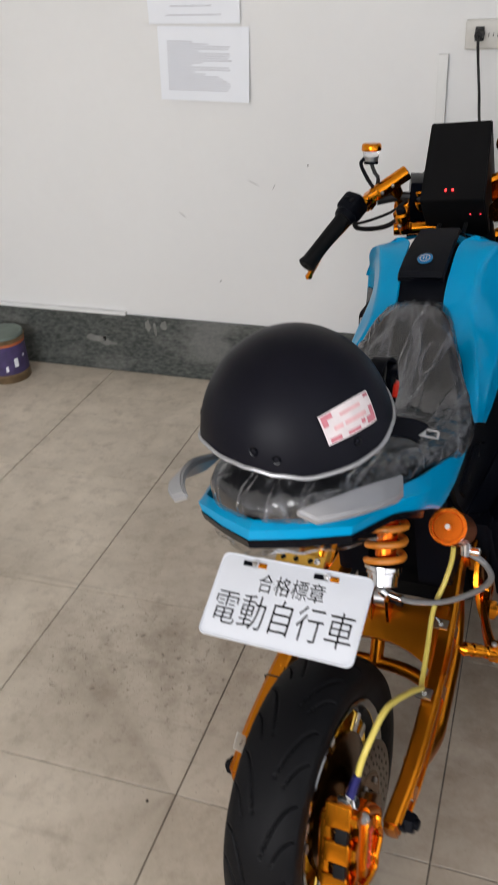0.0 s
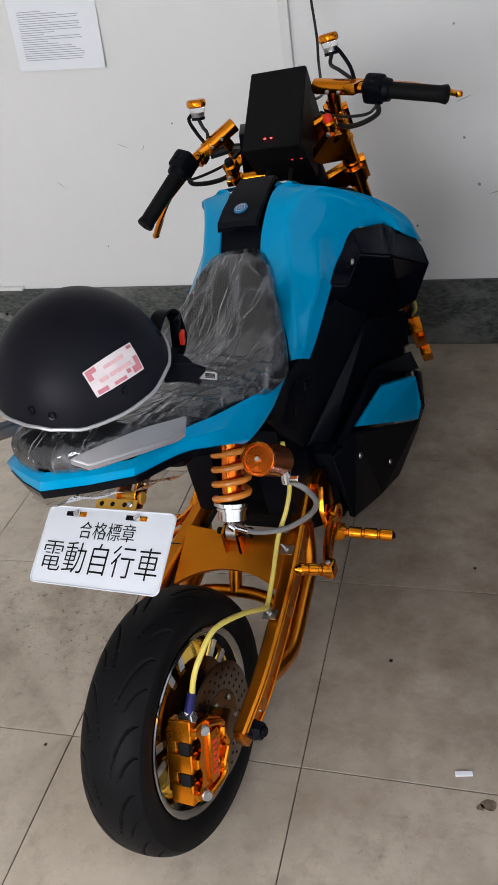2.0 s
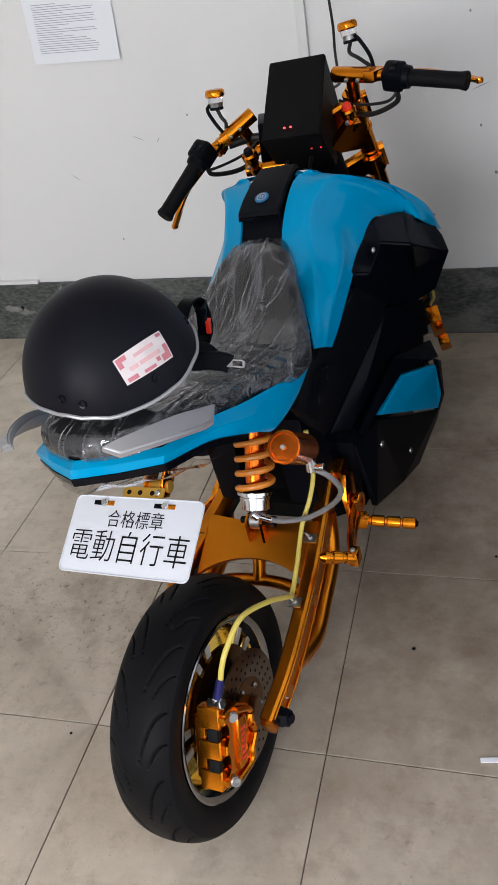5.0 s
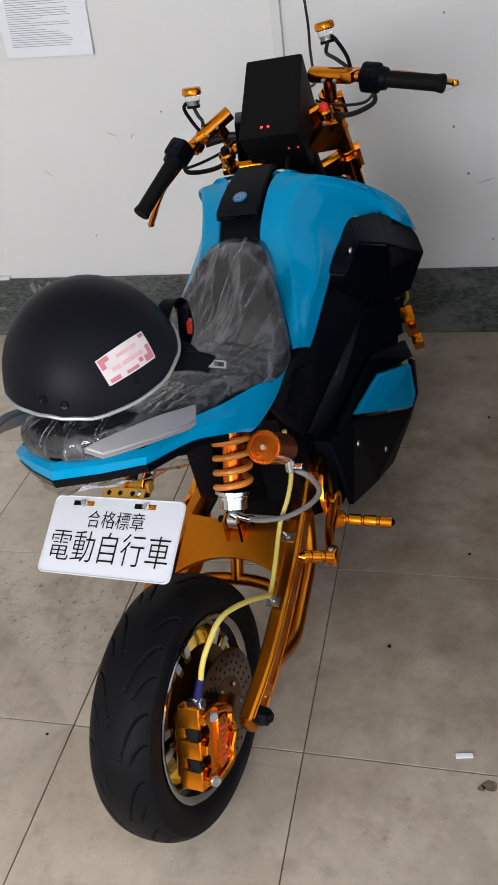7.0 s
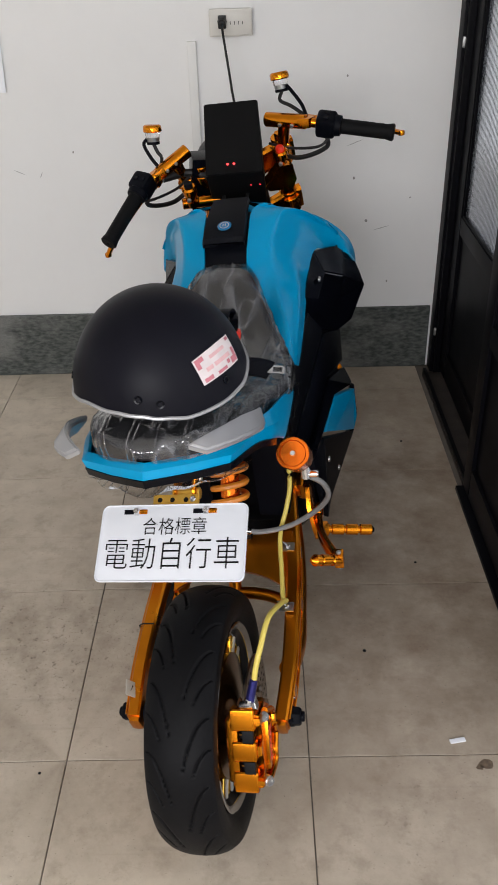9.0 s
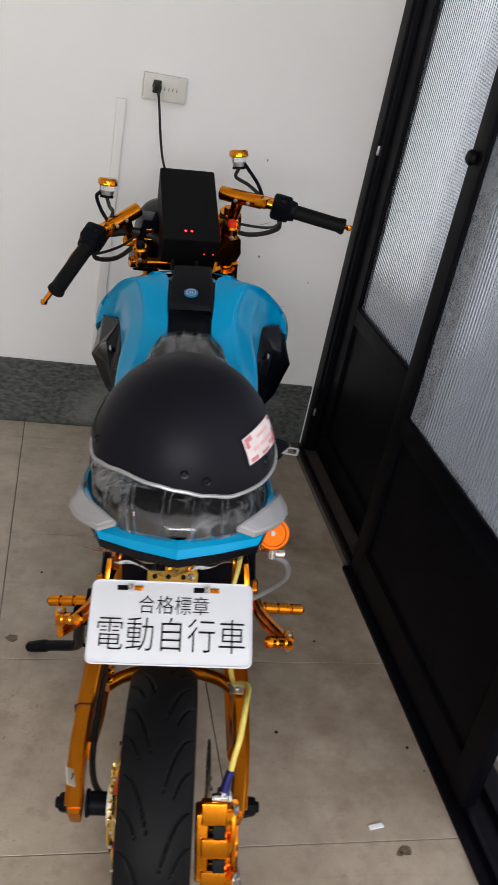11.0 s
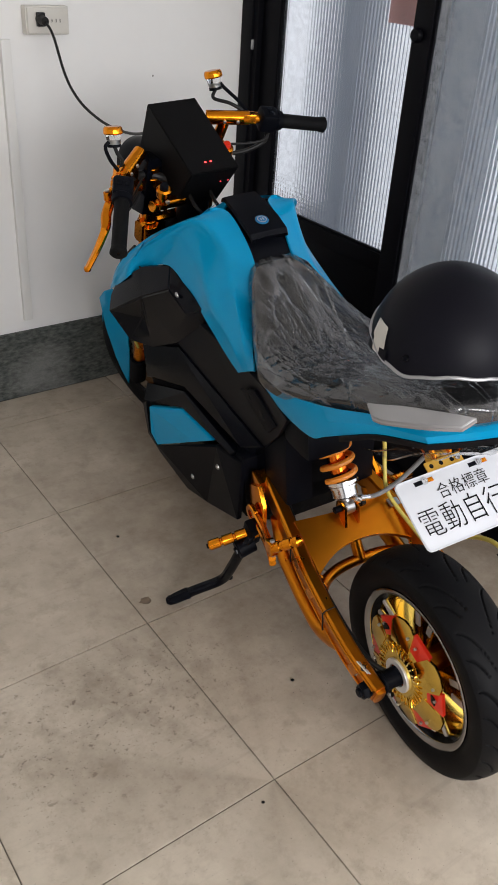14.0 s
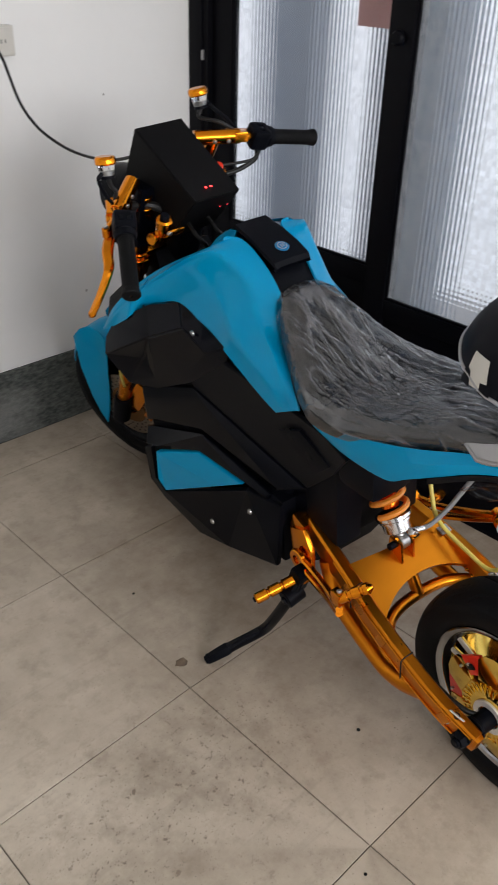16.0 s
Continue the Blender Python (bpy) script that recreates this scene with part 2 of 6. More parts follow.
def skirting_material():
    """Dark green-grey terrazzo band with paler cement smears."""
    m = material("dark_terrazzo", (0.06, 0.07, 0.06), 0.6)
    N, L = m.node_tree.nodes, m.node_tree.links
    b = N["Principled BSDF"]
    geo = N.new("ShaderNodeNewGeometry")
    mapping = N.new("ShaderNodeMapping")
    mapping.inputs["Scale"].default_value = (1.0, 1.0, 2.2)
    L.new(geo.outputs["Position"], mapping.inputs["Vector"])
    fine, smear, speck = (N.new("ShaderNodeTexNoise") for _ in range(3))
    for n, s, d in ((fine, 48, 9), (smear, 3.2, 7), (speck, 190, 3)):
        n.inputs["Scale"].default_value, n.inputs["Detail"].default_value = s, d
        L.new(mapping.outputs[0], n.inputs["Vector"])
    r1, r2 = N.new("ShaderNodeValToRGB"), N.new("ShaderNodeValToRGB")
    r1.color_ramp.elements[0].position, r1.color_ramp.elements[1].position = 0.33, 0.72
    r1.color_ramp.elements[0].color, r1.color_ramp.elements[1].color = (0.024, 0.029, 0.027, 1), (0.112, 0.122, 0.112, 1)
    L.new(fine.outputs["Fac"], r1.inputs["Fac"])
    r2.color_ramp.elements[0].position, r2.color_ramp.elements[1].position = 0.50, 0.62
    r2.color_ramp.elements[0].color, r2.color_ramp.elements[1].color = (0, 0, 0, 1), (0.5, 0.5, 0.5, 1)
    L.new(smear.outputs["Fac"], r2.inputs["Fac"])
    mix = N.new("ShaderNodeMix")
    mix.data_type = "RGBA"
    mix.inputs["B"].default_value = (0.22, 0.22, 0.21, 1)
    L.new(r2.outputs["Color"], mix.inputs["Factor"])
    L.new(r1.outputs["Color"], mix.inputs["A"])
    hs = N.new("ShaderNodeHueSaturation")
    vr = N.new("ShaderNodeMapRange")
    vr.inputs[3].default_value, vr.inputs[4].default_value = 0.6, 1.5
    L.new(speck.outputs["Fac"], vr.inputs[0])
    L.new(vr.outputs[0], hs.inputs["Value"])
    L.new(mix.outputs["Result"], hs.inputs["Color"])
    L.new(hs.outputs["Color"], b.inputs["Base Color"])
    return m


def glass_material(name, tint, rough):
    m = bpy.data.materials.new(name)
    m.use_nodes = True
    p = m.node_tree.nodes["Principled BSDF"]
    p.inputs["Base Color"].default_value = (*tint, 1)
    p.inputs["Transmission Weight"].default_value, p.inputs["Roughness"].default_value, p.inputs["IOR"].default_value = 1.0, rough, 1.45
    return m


def figured_glass(name, tint, pitch, frost, blocks, inner_x, cross):
    """Pressed glass: rows of small lenses on the outer face bend what lies behind; some cells are frosted more than others."""
    m = bpy.data.materials.new(name)
    m.use_nodes = True
    N, L = m.node_tree.nodes, m.node_tree.links
    out = N["Material Output"]
    N.remove(N["Principled BSDF"])
    clear, milk, gloss = N.new("ShaderNodeBsdfRefraction"), N.new("ShaderNodeBsdfTranslucent"), N.new("ShaderNodeBsdfGlossy")
    clear.inputs["Color"].default_value, milk.inputs["Color"].default_value = (*tint, 1), (*tint, 1)
    clear.inputs["IOR"].default_value, clear.inputs["Roughness"].default_value = 1.4, 0.10
    gloss.inputs["Roughness"].default_value = 0.15
    geo, sep = N.new("ShaderNodeNewGeometry"), N.new("ShaderNodeSeparateXYZ")
    L.new(geo.outputs["Position"], sep.inputs[0])

    def math_node(op, a, b=None):
        n = N.new("ShaderNodeMath")
        n.operation = op
        for i, v in enumerate((a, b)):
            if v is None:
                continue
            if isinstance(v, (int, float)):
                n.inputs[i].default_value = v
            else:
                L.new(v, n.inputs[i])
        return n.outputs[0]

    wave = [math_node("SINE", math_node("MULTIPLY", sep.outputs[axis], 2 * math.pi * k / pitch)) for axis, k in (("Y", 1.0), ("Z", 1.0))]
    outer = math_node("GREATER_THAN", sep.outputs["X"], inner_x)
    cell = N.new("ShaderNodeTexWhiteNoise")
    comb = N.new("ShaderNodeCombineXYZ")
    L.new(math_node("FLOOR", math_node("MULTIPLY", sep.outputs["Y"], 1 / pitch)), comb.inputs[0])
    L.new(math_node("FLOOR", math_node("MULTIPLY", sep.outputs["Z"], 1 / pitch)), comb.inputs[1])
    L.new(comb.outputs[0], cell.inputs["Vector"])
    fac = math_node("ADD", math_node("MULTIPLY", cell.outputs["Value"], blocks), frost)
    h = N.new("ShaderNodeBump")
    h.inputs["Strength"].default_value, h.inputs["Distance"].default_value = 1.0, 0.00024
    waves = math_node("ADD", wave[0], math_node("MULTIPLY", wave[1], cross))
    L.new(math_node("MULTIPLY", waves, outer), h.inputs["Height"])
    for n in (gloss, clear):
        L.new(h.outputs["Normal"], n.inputs["Normal"])
    m1, m2 = N.new("ShaderNodeMixShader"), N.new("ShaderNodeMixShader")
    L.new(fac, m1.inputs["Fac"])
    L.new(clear.outputs[0], m1.inputs[1])
    L.new(milk.outputs[0], m1.inputs[2])
    fres = N.new("ShaderNodeFresnel")
    fres.inputs["IOR"].default_value = 1.25
    L.new(fres.outputs[0], m2.inputs["Fac"])
    L.new(m1.outputs[0], m2.inputs[1])
    L.new(gloss.outputs[0], m2.inputs[2])
    L.new(m2.outputs[0], out.inputs["Surface"])
    return m


def film_material():
    """Clear crinkled packing film: see-through, faintly hazy, with sharp gloss and painted white glints along its
    creases.
    """
    m = bpy.data.materials.new("clear_film")
    m.use_nodes = True
    N, L = m.node_tree.nodes, m.node_tree.links
    out = N["Material Output"]
    N.remove(N["Principled BSDF"])
    clear, gloss, milk = N.new("ShaderNodeBsdfTransparent"), N.new("ShaderNodeBsdfGlossy"), N.new("ShaderNodeBsdfDiffuse")
    gloss.inputs["Roughness"].default_value = 0.06
    milk.inputs["Color"].default_value = (0.60, 0.61, 0.66, 1)
    fres = N.new("ShaderNodeFresnel")
    fres.inputs["IOR"].default_value = 1.9
    tc = N.new("ShaderNodeTexCoord")
    height = None
    for scale, rot, stretch, width in ((17, (0.2, 0.1, 0.55), (1.0, 0.13, 0.30), 26), (26, (0.1, 0.4, -0.5), (1.0, 0.15, 0.35), 22), (15, (0.5, 0.1, 1.35), (1.0, 0.12, 0.30), 30), (34, (0.3, 0.0, 1.0), (1.0, 0.16, 0.40), 20)):
        mp, n = N.new("ShaderNodeMapping"), N.new("ShaderNodeTexNoise")
        mp.inputs["Rotation"].default_value, mp.inputs["Scale"].default_value = rot, stretch
        n.inputs["Scale"].default_value, n.inputs["Detail"].default_value, n.inputs["Distortion"].default_value = scale, 0.0, 0.35
        L.new(tc.outputs["Object"], mp.inputs["Vector"])
        L.new(mp.outputs[0], n.inputs["Vector"])
        chain = n.outputs["Fac"]
        for op, v in (("SUBTRACT", 0.5), ("ABSOLUTE", 0), ("MULTIPLY", -width), ("ADD", 1.0), ("MAXIMUM", 0.0), ("POWER", 2.0)):
            k = N.new("ShaderNodeMath")
            k.operation = op
            k.inputs[1].default_value = v
            L.new(chain, k.inputs[0])
            chain = k.outputs[0]
        if height is not None:
            k = N.new("ShaderNodeMath")
            k.operation = "ADD"
            L.new(chain, k.inputs[0])
            L.new(height, k.inputs[1])
            chain = k.outputs[0]
        height = chain
    bump = N.new("ShaderNodeBump")
    bump.inputs["Strength"].default_value, bump.inputs["Distance"].default_value = 1.0, 0.0020
    L.new(height, bump.inputs["Height"])
    soft, sheen = N.new("ShaderNodeBsdfGlossy"), N.new("ShaderNodeMixShader")
    soft.inputs["Roughness"].default_value, sheen.inputs["Fac"].default_value = 0.34, 0.25
    L.new(gloss.outputs[0], sheen.inputs[1])
    L.new(soft.outputs[0], sheen.inputs[2])
    for n in (gloss, soft, fres):
        L.new(bump.outputs["Normal"], n.inputs["Normal"])
    # milky white along the creases stands in for their bright glints
    glint_haze = N.new("ShaderNodeMapRange")
    for i, v in zip((1, 2, 3, 4), (0.36, 1.60, 0.034, 0.23)):
        glint_haze.inputs[i].default_value = v
    # broad milky folds besides the sharp creases
    cloud, both_hazes = N.new("ShaderNodeTexNoise"), N.new("ShaderNodeMath")
    cloud.inputs["Scale"].default_value, cloud.inputs["Detail"].default_value, cloud.inputs["Distortion"].default_value = 11, 3, 1.2
    both_hazes.operation = "MULTIPLY_ADD"
    both_hazes.inputs[1].default_value = 0.5
    L.new(tc.outputs["Object"], cloud.inputs["Vector"])
    L.new(cloud.outputs["Fac"], both_hazes.inputs[0])
    L.new(height, both_hazes.inputs[2])
    L.new(both_hazes.outputs[0], glint_haze.inputs[0])
    m1, m2 = N.new("ShaderNodeMixShader"), N.new("ShaderNodeMixShader")
    L.new(glint_haze.outputs[0], m1.inputs["Fac"])
    L.new(clear.outputs[0], m1.inputs[1])
    L.new(milk.outputs[0], m1.inputs[2])
    L.new(fres.outputs[0], m2.inputs["Fac"])
    L.new(m1.outputs[0], m2.inputs[1])
    L.new(sheen.outputs[0], m2.inputs[2])
    L.new(m2.outputs[0], out.inputs["Surface"])
    return m


def glow_material(name, color, strength):
    m = material(name, color, 0.4)
    b = m.node_tree.nodes["Principled BSDF"]
    b.inputs["Emission Color"].default_value, b.inputs["Emission Strength"].default_value = (*color, 1), strength
    return m


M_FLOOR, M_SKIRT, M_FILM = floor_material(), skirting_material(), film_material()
M_GLASS_FAR = figured_glass("reeded_glass", (0.95, 0.96, 0.97), 0.0135, 0.07, 0.06, 1.072, 0.16)
M_GLASS_NEAR = figured_glass("hammered_blue_glass", (0.95, 0.97, 0.99), 0.0135, 0.10, 0.12, 1.004, 0.35)
M_LED = glow_material("red_led", (1.0, 0.03, 0.03), 6.0)
M_LED_GLINT = glow_material("faint_red_glint", (0.9, 0.03, 0.05), 1.2)
M_CLEAR = glass_material("clear_cup", (0.95, 0.95, 0.95), 0.05)


# ---- mesh helpers ----
def part(name, bm, mat, parent=None, label="", smooth=True, m=None, angle=35):
    """Links a bmesh as one mesh object under a thing or a part."""
    bmesh.ops.recalc_face_normals(bm, faces=bm.faces)
    me = bpy.data.meshes.new(name)
    bm.to_mesh(me)
    bm.free()
    me.materials.append(mat)
    if smooth:
        me.polygons.foreach_set("use_smooth", [True] * len(me.polygons))
        me.set_sharp_from_angle(angle=radians(angle))
    ob = new(name, me)
    if parent:
        ob.parent = parent
    if m is not None:
        ob.matrix_basis = m
    if label:
        ob["label"] = label
    return ob


def join(*bms):
    out = bms[0]
    for b in bms[1:]:
        me = bpy.data.meshes.new("t")
        b.to_mesh(me)
        b.free()
        out.from_mesh(me)
        bpy.data.meshes.remove(me)
    return out


def moved(bm, m):
    bmesh.ops.transform(bm, matrix=m, verts=bm.verts)
    return bm


def block(sx, sy, sz, bevel=0.002, m=None, seg=2):
    bm = bmesh.new()
    bmesh.ops.create_cube(bm, size=1, matrix=Matrix.Diagonal((sx, sy, sz, 1)))
    if bevel:
        bmesh.ops.bevel(bm, geom=bm.edges[:], offset=min(bevel, 0.45 * min(sx, sy, sz)), segments=seg, affect="EDGES", profile=0.7)
    return moved(bm, m) if m is not None else bm


def slab(x0, x1, y0, y1, z0, z1, bevel=0.002):
    return block(x1 - x0, y1 - y0, z1 - z0, bevel, pose((x0 + x1) / 2, (y0 + y1) / 2, (z0 + z1) / 2))


def frame_to(p, axis, up=(0, 0, 1)):
    """A matrix at p whose z runs along axis."""
    a = Vector(axis).normalized()
    u = Vector(up)
    if abs(a.dot(u.normalized())) > 0.98:
        u = Vector((0, 1, 0))
    x = u.cross(a).normalized()
    return Matrix.Translation(p) @ Matrix((x, a.cross(x), a)).transposed().to_4x4()


def lathe(profile, m=None, seg=32, closed=False):
    """Turns (radius, height) pairs about z."""
    bm = bmesh.new()
    rings = []
    for r, h in profile:
        if r < 1e-6:
            rings.append([bm.verts.new((0, 0, h))])
        else:
            rings.append([bm.verts.new((r * math.cos(2 * math.pi * i / seg), r * math.sin(2 * math.pi * i / seg), h)) for i in range(seg)])
    pairs = list(zip(rings, rings[1:]))
    if closed:
        pairs.append((rings[-1], rings[0]))
    for a, b in pairs:
        for i in range(seg):
            j = (i + 1) % seg
            if len(a) == 1 and len(b) == 1:
                continue
            if len(a) == 1:
                bm.faces.new((a[0], b[i], b[j]))
            elif len(b) == 1:
                bm.faces.new((a[i], a[j], b[0]))
            else:
                bm.faces.new((a[i], a[j], b[j], b[i]))
    return moved(bm, m) if m is not None else bm


def rod(p0, p1, r, r1=None, seg=20, bevel=0.0015):
    """A round bar with eased ends."""
    p0, p1 = Vector(p0), Vector(p1)
    h = (p1 - p0).length
    r1 = r if r1 is None else r1
    e = min(bevel, r * 0.4, r1 * 0.4, h * 0.3)
    return lathe([(0, 0), (r - e, 0), (r, e), (r1, h - e), (r1 - e, h), (0, h)], frame_to(p0, p1 - p0), seg)


def smooth_path(pts, n=8):
    """Catmull-Rom through the points."""
    P = [Vector(p) for p in pts]
    P = [P[0] * 2 - P[1]] + P + [P[-1] * 2 - P[-2]]
    out = []
    for i in range(1, len(P) - 2):
        a, b, c, d = P[i - 1:i + 3]
        for k in range(n):
            t = k / n
            out.append(0.5 * ((2 * b) + (c - a) * t + (2 * a - 5 * b + 4 * c - d) * t * t + (3 * b - a - 3 * c + d) * t ** 3))
    out.append(P[-2])
    return out


def sweep(path, section, cap=True, up=(0, 0, 1), scales=None):
    """Carries a closed 2D section along a path."""
    bm = bmesh.new()
    rings = []
    path = [Vector(p) for p in path]
    for i, p in enumerate(path):
        d = path[min(i + 1, len(path) - 1)] - path[max(i - 1, 0)]
        m = frame_to(p, d, up)
        s = scales[i] if scales else 1.0
        rings.append([bm.verts.new(m @ Vector((x * s, y * s, 0))) for x, y in section])
    k = len(section)
    for a, b in zip(rings, rings[1:]):
        for i in range(k):
            bm.faces.new((a[i], a[(i + 1) % k], b[(i + 1) % k], b[i]))
    if cap:
        bm.faces.new(rings[0])
        bm.faces.new(rings[-1][::-1])
    return bm


def ring_section(r, seg=10):
    return [(r * math.cos(2 * math.pi * i / seg), r * math.sin(2 * math.pi * i / seg)) for i in range(seg)]


def rect_section(w, h, c=0.15):
    """A rectangle with cut corners."""
    a, b, e = w / 2, h / 2, c * min(w, h)
    return [(a, b - e), (a - e, b), (e - a, b), (-a, b - e), (-a, e - b), (e - a, -b), (a - e, -b), (a, e - b)]


def tube(pts, r, n=8, seg=10):
    return sweep(smooth_path(pts, n), ring_section(r, seg))


def grid(rows, thick=0.0, close=False):
    """A sheet through rows of points; with a thickness it gets a back and edges."""
    bm = bmesh.new()
    V = [[bm.verts.new(p) for p in r] for r in rows]
    for a, b in zip(V, V[1:]):
        for i in range(len(a) - 1 + (1 if close else 0)):
            j = (i + 1) % len(a)
            vs = []
            for v in (a[i], a[j], b[j], b[i]):
                if all((v.co - w.co).length > 1e-6 for w in vs):
                    vs.append(v)
            if len(vs) > 2:
                bm.faces.new(vs)
    bmesh.ops.remove_doubles(bm, verts=bm.verts, dist=1e-6)
    if thick:
        bmesh.ops.recalc_face_normals(bm, faces=bm.faces)
        bmesh.ops.solidify(bm, geom=bm.faces[:], thickness=thick)
    return bm


def spline_rows(rows, n_u, n_v):
    """Refines a coarse net of points both ways."""
    fine = [smooth_path(r, n_v) for r in rows]
    cols = [smooth_path([fine[i][j] for i in range(len(fine))], n_u) for j in range(len(fine[0]))]
    return [[cols[j][i] for j in range(len(cols))] for i in range(len(cols[0]))]


def plate_from(outline, thick, bevel=0.002, seg=2):
    """A flat or nearly flat panel from a 3D outline, thickened along its mean normal towards the inside."""
    pts = [Vector(p) for p in outline]
    nrm = Vector()
    for a, b in zip(pts, pts[1:] + pts[:1]):
        nrm += a.cross(b)
    nrm.normalize()
    bm = bmesh.new()
    top = [bm.verts.new(p) for p in pts]
    low = [bm.verts.new(p - nrm * thick) for p in pts]
    bm.faces.new(top)
    bm.faces.new(low[::-1])
    for i in range(len(pts)):
        j = (i + 1) % len(pts)
        bm.faces.new((top[i], low[i], low[j], top[j]))
    if bevel:
        rim = [e for e in bm.edges if e.verts[0] in top and e.verts[1] in top]
        bmesh.ops.bevel(bm, geom=rim, offset=bevel, segments=seg, affect="EDGES", profile=0.6)
    bmesh.ops.triangulate(bm, faces=[f for f in bm.faces if len(f.verts) > 4])
    return bm


def mirror(bm):
    bmesh.ops.scale(bm, vec=(-1, 1, 1), verts=bm.verts)
    bmesh.ops.reverse_faces(bm, faces=bm.faces)
    return bm


def text_mesh(body, size, m, mat, name, parent, spacing=1.0, depth=0.0004, stretch=1.0, thin=0.0):
    cu = bpy.data.curves.new(name, "FONT")
    cu.body, cu.size, cu.align_x, cu.align_y = body, size, "CENTER", "CENTER"
    cu.space_character, cu.extrude, cu.offset = spacing, depth, thin
    tmp = bpy.data.objects.new("tmp", cu)
    scene.collection.objects.link(tmp)
    me = bpy.data.meshes.new_from_object(tmp.evaluated_get(bpy.context.evaluated_depsgraph_get()))
    bpy.data.objects.remove(tmp)
    me.name = name
    me.materials.clear()
    me.materials.append(mat)
    me.transform(m @ Matrix.Diagonal((1, stretch, 1, 1)))
    ob = new(name, me)
    ob.parent = parent
    return ob


def thing(name, label, category, m=None, group="", kind=""):
    ob = new(name)
    ob.empty_display_size = 0.1
    if m is not None:
        ob.matrix_basis = m
    return tagged(ob, label, category, group, kind)


# ---- room ----
WALL_Y, DOOR_X, BACK_Y, LEFT_X, TOP_Z = 1.695, 1.035, -3.6, -3.2, 2.9
FAR_END, OPEN_END = 0.05, -1.85

tagged(part("wall_north", slab(LEFT_X - 0.15, DOOR_X + 0.14, WALL_Y, WALL_Y + 0.15, -0.1, TOP_Z, 0), M_WALL, smooth=False),
       "white painted plaster wall with small chips and scuffs", "wall", kind="structure")
tagged(part("wall_west", slab(LEFT_X - 0.15, LEFT_X, BACK_Y, WALL_Y, -0.1, TOP_Z, 0), M_WALL, smooth=False),
       "white painted plaster side wall", "wall", kind="structure")
tagged(part("wall_east", join(slab(DOOR_X, DOOR_X + 0.15, BACK_Y, OPEN_END, -0.1, TOP_Z, 0),
                              slab(DOOR_X, DOOR_X + 0.15, OPEN_END, WALL_Y, 2.15, TOP_Z, 0)), M_WALL, smooth=False),
       "white painted wall above and beside the sliding door", "wall", kind="structure")
# unseen wall, added dark to keep reflections low, opened for the front lamp
tagged(part("wall_south", join(slab(LEFT_X, -2.55, BACK_Y - 0.15, BACK_Y, -0.1, TOP_Z, 0), slab(0.85, DOOR_X, BACK_Y - 0.15, BACK_Y, -0.1, TOP_Z, 0),
                               slab(-2.55, 0.85, BACK_Y - 0.15, BACK_Y, -0.1, 1.05, 0), slab(-2.55, 0.85, BACK_Y - 0.15, BACK_Y, 2.6, TOP_Z, 0)), M_DARK_WALL, smooth=False),
       "unseen dark wall added with an opening for the front lamp", "wall", kind="structure")
tagged(part("ceiling", slab(LEFT_X - 0.15, DOOR_X + 0.15, BACK_Y - 0.15, WALL_Y, TOP_Z, TOP_Z + 0.15, 0), M_CEIL, smooth=False),
       "plain white painted ceiling", "ceiling", kind="structure")
tagged(part("ground", slab(-60, 60, -60, 60, -0.3, -0.06, 0), M_CONCRETE, smooth=False),
       "grey concrete ground outside the building", "ground", kind="structure")
floor = tagged(part("floor", slab(LEFT_X, DOOR_X + 0.12, BACK_Y, WALL_Y, -0.055, -0.0035, 0), M_GROUT, smooth=False),
               "worn beige square floor tiles with dark scuffs and thin joints", "floor", kind="structure")
SKIRT_H = 0.235
tagged(part("baseboard", slab(LEFT_X, 1.02, WALL_Y - 0.012, WALL_Y - 0.0005, 0, SKIRT_H, 0.002), M_SKIRT, smooth=False),
       "dark grey-green terrazzo skirting with pale cement smears", "skirting", kind="structure")
tagged(part("trim", slab(LEFT_X, -0.885, WALL_Y - 0.02, WALL_Y - 0.001, SKIRT_H + 0.001, SKIRT_H + 0.014, 0.003), M_WALL),
       "thin white painted ledge strip on top of the skirting", "trim", kind="structure")

# ---- motorcycle ----
bike = thing("motorcycle", "cyan and black electric motorcycle with gold parts on side stand", "motorcycle",
             pose(0.343, -0.091, 0, 0, 0, -8.36) @ pose(0, 0, 0, 0, -6.33, 0))
AX = 0.226          # height of the rear axle
TYRE_R = 0.228
AY, WX = 0.013, -0.007   # the rear wheel's place along and across the bike


def both(name, make, mat, parent=None, label="", angle=35):
    """The same part on the right and on the left side."""
    r = part(name, make(), mat, parent or bike, label, angle=angle)
    l = part(name, mirror(make()), mat, parent or bike, label, angle=angle)
    return r, l


